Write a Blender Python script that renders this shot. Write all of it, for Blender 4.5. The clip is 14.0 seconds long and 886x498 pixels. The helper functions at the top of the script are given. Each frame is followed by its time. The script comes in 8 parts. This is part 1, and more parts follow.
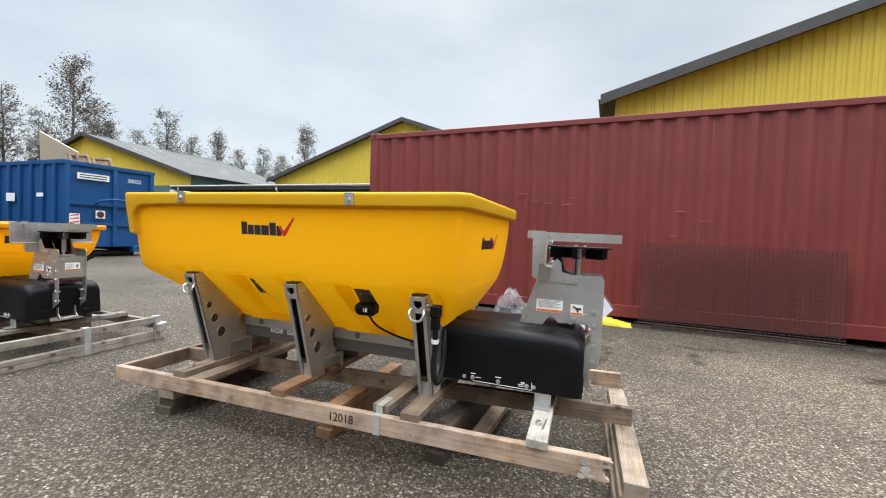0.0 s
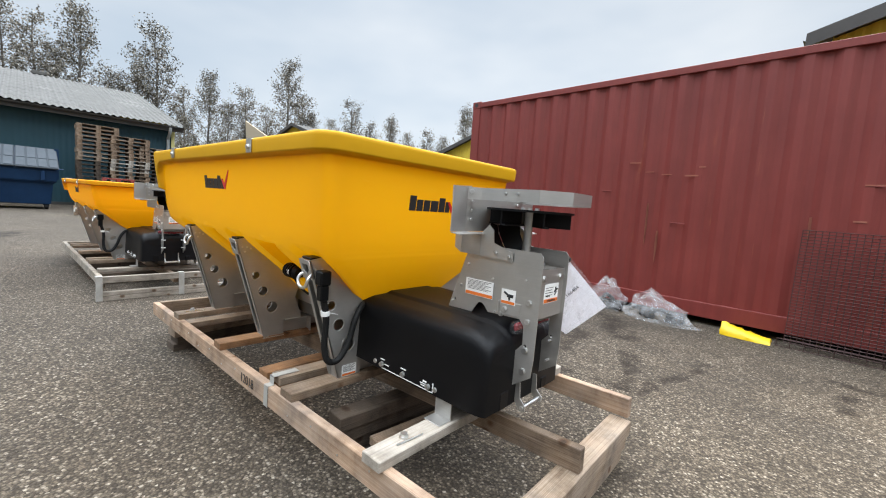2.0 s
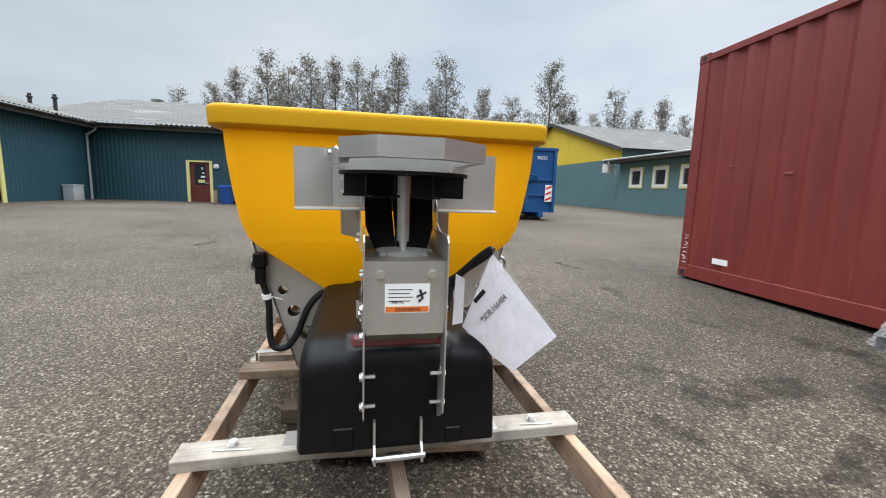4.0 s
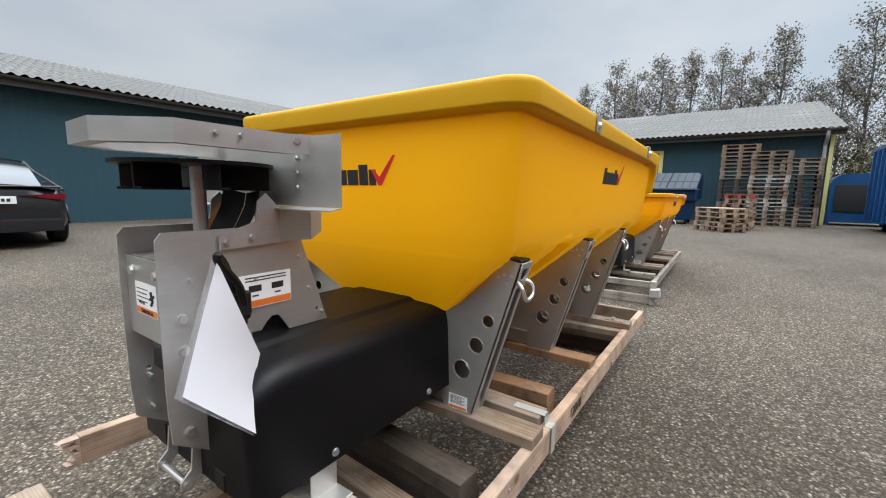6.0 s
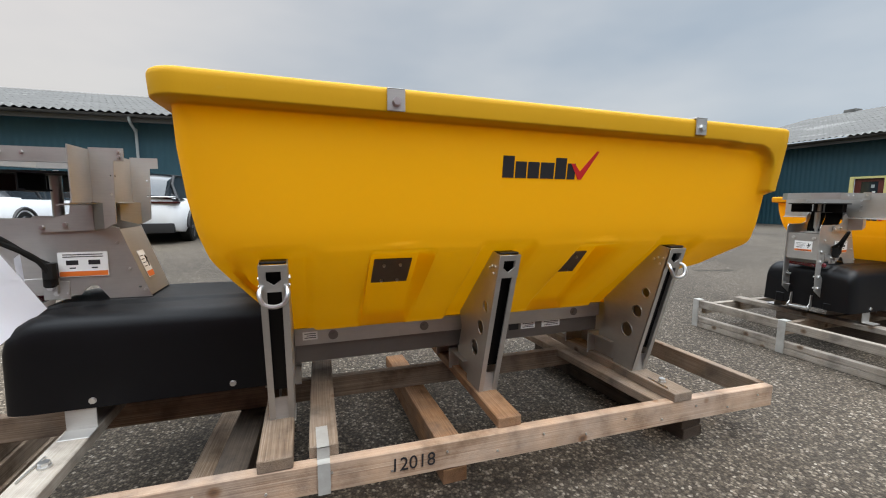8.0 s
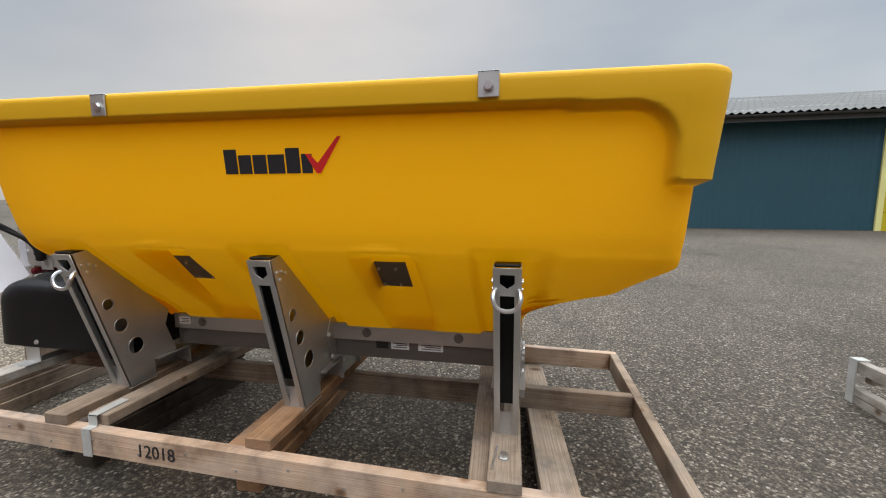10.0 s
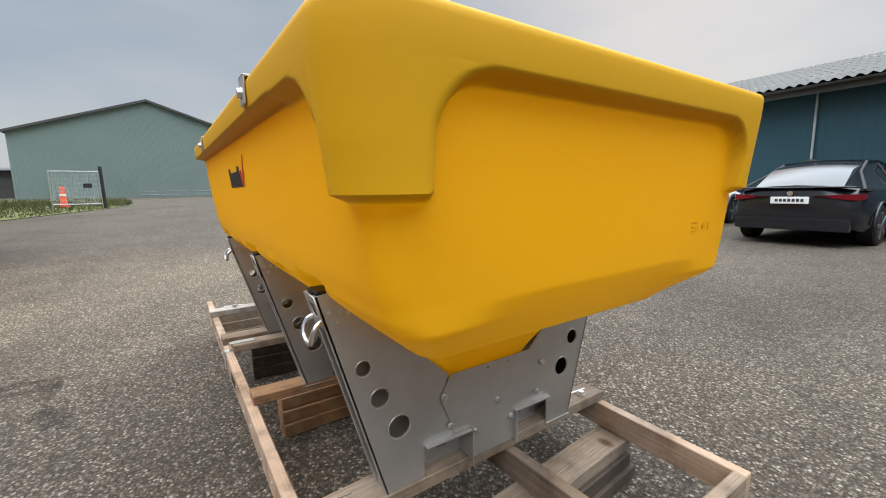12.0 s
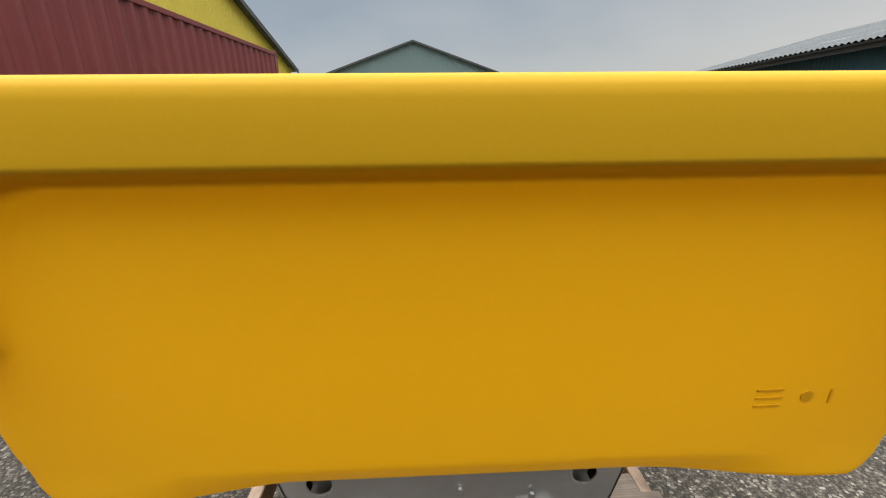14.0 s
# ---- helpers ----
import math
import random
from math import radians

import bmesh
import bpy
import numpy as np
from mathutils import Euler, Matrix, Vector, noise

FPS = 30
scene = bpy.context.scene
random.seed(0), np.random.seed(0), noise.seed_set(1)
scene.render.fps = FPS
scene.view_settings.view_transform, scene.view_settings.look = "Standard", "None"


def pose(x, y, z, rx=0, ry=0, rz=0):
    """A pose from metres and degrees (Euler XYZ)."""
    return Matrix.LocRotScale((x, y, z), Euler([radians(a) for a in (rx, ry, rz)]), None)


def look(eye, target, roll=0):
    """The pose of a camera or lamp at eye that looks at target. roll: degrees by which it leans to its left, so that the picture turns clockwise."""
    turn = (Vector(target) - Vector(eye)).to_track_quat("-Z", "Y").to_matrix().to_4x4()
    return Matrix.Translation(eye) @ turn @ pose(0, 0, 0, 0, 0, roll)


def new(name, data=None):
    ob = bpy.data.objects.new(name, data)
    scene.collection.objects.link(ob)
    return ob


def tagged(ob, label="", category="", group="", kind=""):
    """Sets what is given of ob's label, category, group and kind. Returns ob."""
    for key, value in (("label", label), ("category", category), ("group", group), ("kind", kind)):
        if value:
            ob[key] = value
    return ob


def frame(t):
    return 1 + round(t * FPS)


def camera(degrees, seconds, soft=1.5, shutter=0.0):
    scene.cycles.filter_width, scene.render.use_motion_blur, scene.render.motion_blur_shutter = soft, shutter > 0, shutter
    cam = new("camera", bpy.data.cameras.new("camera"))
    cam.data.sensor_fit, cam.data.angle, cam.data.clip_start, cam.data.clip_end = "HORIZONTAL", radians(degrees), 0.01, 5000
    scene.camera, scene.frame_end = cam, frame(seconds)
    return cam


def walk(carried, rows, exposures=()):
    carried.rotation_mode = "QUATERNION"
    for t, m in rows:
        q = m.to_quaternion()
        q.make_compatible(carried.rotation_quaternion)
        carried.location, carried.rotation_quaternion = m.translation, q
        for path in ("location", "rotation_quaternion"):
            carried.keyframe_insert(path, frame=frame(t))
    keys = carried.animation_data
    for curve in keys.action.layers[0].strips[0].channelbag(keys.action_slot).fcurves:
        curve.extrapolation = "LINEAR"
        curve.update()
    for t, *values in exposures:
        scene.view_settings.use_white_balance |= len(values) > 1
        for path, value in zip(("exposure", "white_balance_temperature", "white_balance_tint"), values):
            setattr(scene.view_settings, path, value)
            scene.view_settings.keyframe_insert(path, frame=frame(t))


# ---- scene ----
cam = camera(94.7, 14.0, 1.1)

SKY = 0.84
SUN = 0.9
EXPOSURES = ((0, 0.24, 7600, 14), (2.5, 0.22, 7600, 14), (4.2, 0.14, 7600, 14), (6.5, 0.04, 7600, 14), (7.5, -0.06, 7600, 14), (8.2, -0.04, 7600, 14), (9, -0.14, 7600, 14), (11.4, -0.03, 7600, 14), (12, 0.02, 7600, 14), (13.0, 0.0, 7600, 13), (13.5, -0.04, 7600, 13), (14, -0.18, 7600, 13))
PATH = [
    (0, (1.21, -2.324, 1.169), (0.53, -0.445, 1.095), 2.5),
    (0.5, (1.439, -2.13, 1.17), (0.603, -0.316, 1.078), 2.7),
    (1, (1.688, -1.937, 1.165), (0.701, -0.202, 1.047), 3.2),
    (1.5, (1.833, -1.666, 1.134), (0.681, -0.04, 0.972), 4.0),
    (2, (1.968, -1.389, 1.125), (0.638, 0.089, 0.913), 4.5),
    (2.5, (2.126, -1.083, 1.107), (0.61, 0.197, 0.851), 4.4),
    (3, (2.176, -0.734, 1.084), (0.486, 0.297, 0.799), 3.6),
    (3.5, (2.207, -0.416, 1.089), (0.371, 0.322, 0.799), 2.6),
    (4, (2.224, -0.107, 1.094), (0.285, 0.289, 0.805), 1.9),
    (4.2, (2.196, 0.022, 1.078), (0.234, 0.271, 0.786), 1.7),
    (6.3, (1.472, 1.189, 1.073), (-0.016, -0.12, 0.805), 0.8),
    (6.5, (1.365, 1.299, 1.066), (-0.02, -0.12, 0.805), 0.7),
    (7, (1.069, 1.501, 1.056), (-0.062, -0.13, 0.814), 0.6),
    (7.5, (0.698, 1.632, 1.059), (-0.177, -0.152, 0.829), 0.4),
    (8, (0.357, 1.763, 1.042), (-0.288, -0.116, 0.813), 0.3),
    (8.5, (0.017, 1.791, 1.036), (-0.432, -0.145, 0.81), 0.3),
    (9, (-0.377, 1.761, 1.06), (-0.616, -0.211, 0.829), 0.4),
    (9.2, (-0.531, 1.755, 1.043), (-0.672, -0.227, 0.814), 0.3),
    (11.3, (-1.783, 1.131, 1.061), (-0.481, -0.362, 0.785), -0.6),
    (11.5, (-1.852, 1.03, 1.064), (-0.44, -0.359, 0.784), -0.7),
    (12, (-2.014, 0.796, 1.098), (-0.376, -0.315, 0.815), -0.9),
    (12.5, (-2.138, 0.584, 1.144), (-0.345, -0.246, 0.855), -0.55),
    (13, (-2.091, 0.370, 1.156), (-0.202, -0.17, 0.832), -0.4),
    (13.3, (-2.034, 0.252, 1.191), (-0.112, -0.088, 0.797), -0.75),
    (13.5, (-1.992, 0.196, 1.216), (-0.057, -0.045, 0.776), -0.75),
    (13.8, (-1.925, 0.116, 1.267), (-0.008, -0.021, 0.716), -0.6),
    (14, (-1.892, 0.053, 1.301), (0.02, -0.027, 0.719), -0.6),
]
walk(cam, [(t, look(*p)) for t, *p in PATH], EXPOSURES)

# ---- world and light ----
world = bpy.data.worlds.new("overcast_sky")
scene.world = world
world.use_nodes = True
wn, wl = world.node_tree.nodes, world.node_tree.links
wn.clear()
w_out = wn.new("ShaderNodeOutputWorld")
w_bg = wn.new("ShaderNodeBackground")
w_sky = wn.new("ShaderNodeTexSky")
w_sky.sky_type = "NISHITA"
w_sky.sun_disc = False
w_sky.sun_elevation, w_sky.sun_rotation = radians(38), radians(150)
w_sky.air_density, w_sky.dust_density = 1.0, 2.0
w_bg2 = wn.new("ShaderNodeBackground")
w_bg2.inputs["Strength"].default_value = 0.02
wl.new(w_sky.outputs[0], w_bg2.inputs["Color"])
w_tc = wn.new("ShaderNodeTexCoord")
w_map = wn.new("ShaderNodeMapping")
w_map.inputs["Scale"].default_value = (1.0, 1.0, 2.6)
wl.new(w_tc.outputs["Generated"], w_map.inputs["Vector"])
w_no = wn.new("ShaderNodeTexNoise")
w_no.inputs["Scale"].default_value = 1.5
w_no.inputs["Detail"].default_value = 4.0
w_no.inputs["Roughness"].default_value = 0.5
wl.new(w_map.outputs[0], w_no.inputs["Vector"])
w_ramp = wn.new("ShaderNodeValToRGB")
w_ramp.color_ramp.elements[0].position, w_ramp.color_ramp.elements[0].color = 0.34, (0.39, 0.525, 0.69, 1)
w_ramp.color_ramp.elements[1].position, w_ramp.color_ramp.elements[1].color = 0.66, (0.60, 0.715, 0.845, 1)
wl.new(w_no.outputs["Fac"], w_ramp.inputs["Fac"])
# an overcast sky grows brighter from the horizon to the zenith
w_sep = wn.new("ShaderNodeSeparateXYZ")
wl.new(w_tc.outputs["Generated"], w_sep.inputs[0])
w_gr = wn.new("ShaderNodeMapRange")
w_gr.interpolation_type = "SMOOTHSTEP"
w_gr.inputs["From Min"].default_value, w_gr.inputs["From Max"].default_value = 0.52, 0.70
w_gr.inputs["To Min"].default_value, w_gr.inputs["To Max"].default_value = SKY, SKY * 8.6
wl.new(w_sep.outputs["Z"], w_gr.inputs["Value"])
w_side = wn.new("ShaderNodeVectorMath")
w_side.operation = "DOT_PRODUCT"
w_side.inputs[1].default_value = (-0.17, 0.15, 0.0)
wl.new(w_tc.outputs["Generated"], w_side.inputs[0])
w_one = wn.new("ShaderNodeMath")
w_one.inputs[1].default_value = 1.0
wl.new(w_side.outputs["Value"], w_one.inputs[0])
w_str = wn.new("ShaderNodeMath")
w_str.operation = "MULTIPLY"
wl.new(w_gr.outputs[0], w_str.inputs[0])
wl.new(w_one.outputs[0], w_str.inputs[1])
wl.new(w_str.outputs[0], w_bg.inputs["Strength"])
wl.new(w_ramp.outputs[0], w_bg.inputs["Color"])
w_add = wn.new("ShaderNodeAddShader")
wl.new(w_bg.outputs[0], w_add.inputs[0])
wl.new(w_bg2.outputs[0], w_add.inputs[1])
wl.new(w_add.outputs[0], w_out.inputs["Surface"])

sun = new("sun", bpy.data.lights.new("sun", "SUN"))
sun.data.energy = SUN
sun.data.angle = radians(25)
sun.data.color = (1.0, 0.96, 0.9)
sun.matrix_world = look((0, 0, 30), (4, -6, 8))


# ---- materials ----
def nodes_of(name):
    m = bpy.data.materials.new(name)
    m.use_nodes = True
    nt = m.node_tree
    return m, nt.nodes, nt.links, nt.nodes["Principled BSDF"]


def tex_noise(nd, ln, scale, detail=4.0, rough=0.6, coord="Object", stretch=None):
    tc = nd.new("ShaderNodeTexCoord")
    n = nd.new("ShaderNodeTexNoise")
    n.inputs["Scale"].default_value = scale
    n.inputs["Detail"].default_value = detail
    n.inputs["Roughness"].default_value = rough
    if stretch:
        mp = nd.new("ShaderNodeMapping")
        mp.inputs["Scale"].default_value = stretch
        ln.new(tc.outputs[coord], mp.inputs["Vector"])
        ln.new(mp.outputs[0], n.inputs["Vector"])
    else:
        ln.new(tc.outputs[coord], n.inputs["Vector"])
    return n


def ramp_of(nd, ln, src, stops):
    r = nd.new("ShaderNodeValToRGB")
    el = r.color_ramp.elements
    while len(el) < len(stops):
        el.new(0.5)
    for e, (p, c) in zip(el, stops):
        e.position, e.color = p, (*c, 1)
    ln.new(src, r.inputs["Fac"])
    return r


def mix_of(nd, ln, fac, a, b, mode="MIX"):
    x = nd.new("ShaderNodeMix")
    x.data_type, x.blend_type = "RGBA", mode
    if isinstance(fac, (int, float)):
        x.inputs[0].default_value = fac
    else:
        ln.new(fac, x.inputs[0])
    for sock, v in ((x.inputs[6], a), (x.inputs[7], b)):
        if isinstance(v, tuple):
            sock.default_value = (*v, 1)
        else:
            ln.new(v, sock)
    return x.outputs[2]


def bump_of(nd, ln, bsdf, src, strength, dist=0.01):
    b = nd.new("ShaderNodeBump")
    b.inputs["Strength"].default_value = strength
    b.inputs["Distance"].default_value = dist
    ln.new(src, b.inputs["Height"])
    ln.new(b.outputs[0], bsdf.inputs["Normal"])


def painted(name, c, c2, rough=0.5, metal=0.0, scale=3.0, grain=60.0, bump=0.05, spec=0.5, stretch=None):
    """Two scales of variation: broad stains and fine grain."""
    m, nd, ln, bs = nodes_of(name)
    n1 = tex_noise(nd, ln, scale, 5, 0.6, stretch=stretch)
    n2 = tex_noise(nd, ln, grain, 3, 0.6)
    r1 = ramp_of(nd, ln, n1.outputs["Fac"], [(0.3, c), (0.72, c2)])
    col = mix_of(nd, ln, 0.12, r1.outputs[0], n2.outputs["Fac"], "OVERLAY")
    ln.new(col, bs.inputs["Base Color"])
    bs.inputs["Metallic"].default_value = metal
    bs.inputs["Specular IOR Level"].default_value = spec
    rr = nd.new("ShaderNodeMapRange")
    rr.inputs["To Min"].default_value, rr.inputs["To Max"].default_value = rough - 0.08, min(1, rough + 0.1)
    ln.new(n1.outputs["Fac"], rr.inputs["Value"])
    ln.new(rr.outputs[0], bs.inputs["Roughness"])
    if bump:
        bump_of(nd, ln, bs, n2.outputs["Fac"], bump, 0.004)
    return m


def plain(name, c, rough=0.5, metal=0.0):
    m, nd, ln, bs = nodes_of(name)
    bs.inputs["Base Color"].default_value = (*c, 1)
    bs.inputs["Roughness"].default_value = rough
    bs.inputs["Metallic"].default_value = metal
    return m


def wood(name, c, c2, c3):
    m, nd, ln, bs = nodes_of(name)
    oi = nd.new("ShaderNodeObjectInfo")
    tc = nd.new("ShaderNodeTexCoord")
    mp = nd.new("ShaderNodeMapping")
    mp.inputs["Scale"].default_value = (1.0, 9.0, 9.0)
    sc = nd.new("ShaderNodeVectorMath")
    sc.operation = "SCALE"
    sc.inputs["Scale"].default_value = 37.0
    cx = nd.new("ShaderNodeCombineXYZ")
    for i in range(3):
        ln.new(oi.outputs["Random"], cx.inputs[i])
    ln.new(cx.outputs[0], sc.inputs[0])
    ln.new(sc.outputs[0], mp.inputs["Location"])
    ln.new(tc.outputs["Generated"], mp.inputs["Vector"])
    gr = nd.new("ShaderNodeTexNoise")
    gr.inputs["Scale"].default_value, gr.inputs["Detail"].default_value, gr.inputs["Distortion"].default_value = 3.0, 6.0, 0.8
    ln.new(mp.outputs[0], gr.inputs["Vector"])
    n2 = tex_noise(nd, ln, 7.0, 4, 0.6)
    r1 = ramp_of(nd, ln, gr.outputs["Fac"], [(0.3, c2), (0.5, c), (0.72, c3)])
    dirt = ramp_of(nd, ln, n2.outputs["Fac"], [(0.36, (0.38, 0.34, 0.31)), (0.50, (0.85, 0.83, 0.80)), (0.64, (1.12, 1.1, 1.08))])
    col = mix_of(nd, ln, 0.75, r1.outputs[0], dirt.outputs[0], "MULTIPLY")
    st = tex_noise(nd, ln, 2.2, 5, 0.7)
    gy = ramp_of(nd, ln, st.outputs["Fac"], [(0.42, (0, 0, 0)), (0.62, (1, 1, 1))])
    gf = nd.new("ShaderNodeMath")
    gf.operation = "MULTIPLY"
    gf.inputs[1].default_value = 0.28
    ln.new(gy.outputs[0], gf.inputs[0])
    col = mix_of(nd, ln, gf.outputs[0], col, tuple(sum(c) / 3 * k for k in (0.95, 0.92, 0.88)))
    # knots
    vo = nd.new("ShaderNodeTexVoronoi")
    vo.inputs["Scale"].default_value = 1.0
    km = nd.new("ShaderNodeMapping")
    km.inputs["Scale"].default_value = (6.0, 3.5, 7.0)
    ln.new(tc.outputs["Object"], km.inputs["Vector"])
    ln.new(sc.outputs[0], km.inputs["Location"])
    ln.new(km.outputs[0], vo.inputs["Vector"])
    kn = ramp_of(nd, ln, vo.outputs["Distance"], [(0.045, (0.16, 0.09, 0.05)), (0.085, (0.5, 0.33, 0.2)), (0.15, (1, 1, 1))])
    col = mix_of(nd, ln, 0.8, col, kn.outputs[0], "MULTIPLY")
    hv = nd.new("ShaderNodeHueSaturation")
    vr = nd.new("ShaderNodeMapRange")
    vr.inputs["To Min"].default_value, vr.inputs["To Max"].default_value = 0.8, 1.12
    ln.new(oi.outputs["Random"], vr.inputs["Value"])
    ln.new(vr.outputs[0], hv.inputs["Value"])
    ln.new(col, hv.inputs["Color"])
    ln.new(hv.outputs[0], bs.inputs["Base Color"])
    bs.inputs["Roughness"].default_value = 0.8
    bs.inputs["Specular IOR Level"].default_value = 0.25
    bump_of(nd, ln, bs, gr.outputs["Fac"], 0.35, 0.004)
    return m


def poly_yellow(name, c, c2, glow):
    """Rotomoulded polyethylene: slightly mottled, with an orange-peel skin and faint scuffs; glow is the light that a single wall lets through."""
    m, nd, ln, bs = nodes_of(name)
    n1 = tex_noise(nd, ln, 1.6, 4, 0.55)
    n2 = tex_noise(nd, ln, 140.0, 2, 0.5)
    n3 = tex_noise(nd, ln, 9.0, 8, 0.75, stretch=(1, 1, 3.0))
    r1 = ramp_of(nd, ln, n1.outputs["Fac"], [(0.3, c), (0.7, c2)])
    sc = ramp_of(nd, ln, n3.outputs["Fac"], [(0.62, (0, 0, 0)), (0.74, (1, 1, 1))])
    scf = nd.new("ShaderNodeMath")
    scf.operation = "MULTIPLY"
    scf.inputs[1].default_value = 0.16
    ln.new(sc.outputs[0], scf.inputs[0])
    col = mix_of(nd, ln, scf.outputs[0], r1.outputs[0], (0.62, 0.46, 0.12))
    ln.new(col, bs.inputs["Base Color"])
    bs.inputs["Roughness"].default_value = 0.56
    bs.inputs["Specular IOR Level"].default_value = 0.20
    bump_of(nd, ln, bs, n2.outputs["Fac"], 0.06, 0.003)
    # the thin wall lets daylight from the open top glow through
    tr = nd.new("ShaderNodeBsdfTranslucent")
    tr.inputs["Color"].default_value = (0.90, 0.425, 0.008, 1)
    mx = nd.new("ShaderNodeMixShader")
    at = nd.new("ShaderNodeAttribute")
    at.attribute_name = "wall_glow"
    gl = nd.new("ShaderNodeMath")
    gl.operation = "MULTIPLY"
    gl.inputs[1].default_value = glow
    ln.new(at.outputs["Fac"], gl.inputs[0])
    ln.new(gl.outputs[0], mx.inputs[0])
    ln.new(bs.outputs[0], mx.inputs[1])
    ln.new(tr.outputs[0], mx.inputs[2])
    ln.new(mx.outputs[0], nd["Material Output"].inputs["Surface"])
    return m


def steel(name, c, rough, brush=(1, 1, 40)):
    m, nd, ln, bs = nodes_of(name)
    n1 = tex_noise(nd, ln, 5.0, 5, 0.65)
    n2 = tex_noise(nd, ln, 12.0, 4, 0.6, stretch=brush)
    r1 = ramp_of(nd, ln, n1.outputs["Fac"], [(0.3, tuple(v * 0.8 for v in c)), (0.7, c)])
    col = mix_of(nd, ln, 0.1, r1.outputs[0], n2.outputs["Fac"], "OVERLAY")
    ln.new(col, bs.inputs["Base Color"])
    bs.inputs["Metallic"].default_value = 0.75
    rr = nd.new("ShaderNodeMapRange")
    rr.inputs["To Min"].default_value, rr.inputs["To Max"].default_value = rough - 0.1, rough + 0.12
    ln.new(n1.outputs["Fac"], rr.inputs["Value"])
    ln.new(rr.outputs[0], bs.inputs["Roughness"])
    bump_of(nd, ln, bs, n2.outputs["Fac"], 0.03, 0.002)
    return m


TRAILS = [((0.55, 1.30), (0.79, 1.44), 0.035), ((0.79, 1.44), (1.25, 1.44), 0.04), ((1.15, 1.50), (0.95, 2.24), 0.07), ((0.01, 1.67), (0.27, 1.90), 0.06), ((0.44, 1.77), (0.35, 2.45), 0.16), ((-0.76, 2.80), (-0.52, 2.89), 0.06),
          ((-0.21, 3.38), (0.19, 3.48), 0.16), ((0.19, 3.48), (0.75, 2.70), 0.16), ((-3.68, 2.95), (-3.2, 3.07), 0.09), ((-2.04, 2.78), (-1.65, 2.69), 0.05), ((2.3, 2.95), (2.75, 3.0), 0.09), ((4.0, 3.65), (4.5, 3.6), 0.28),
          ((3.6, 2.4), (3.95, 2.45), 0.09), ((1.25, 1.50), (1.46, 2.45), 0.05), ((2.25, 2.3), (2.3, 2.65), 0.06), ((-6.0, -2.75), (-5.4, -2.9), 0.07), ((-9.0, -1.2), (-7.5, -1.6), 0.2)]


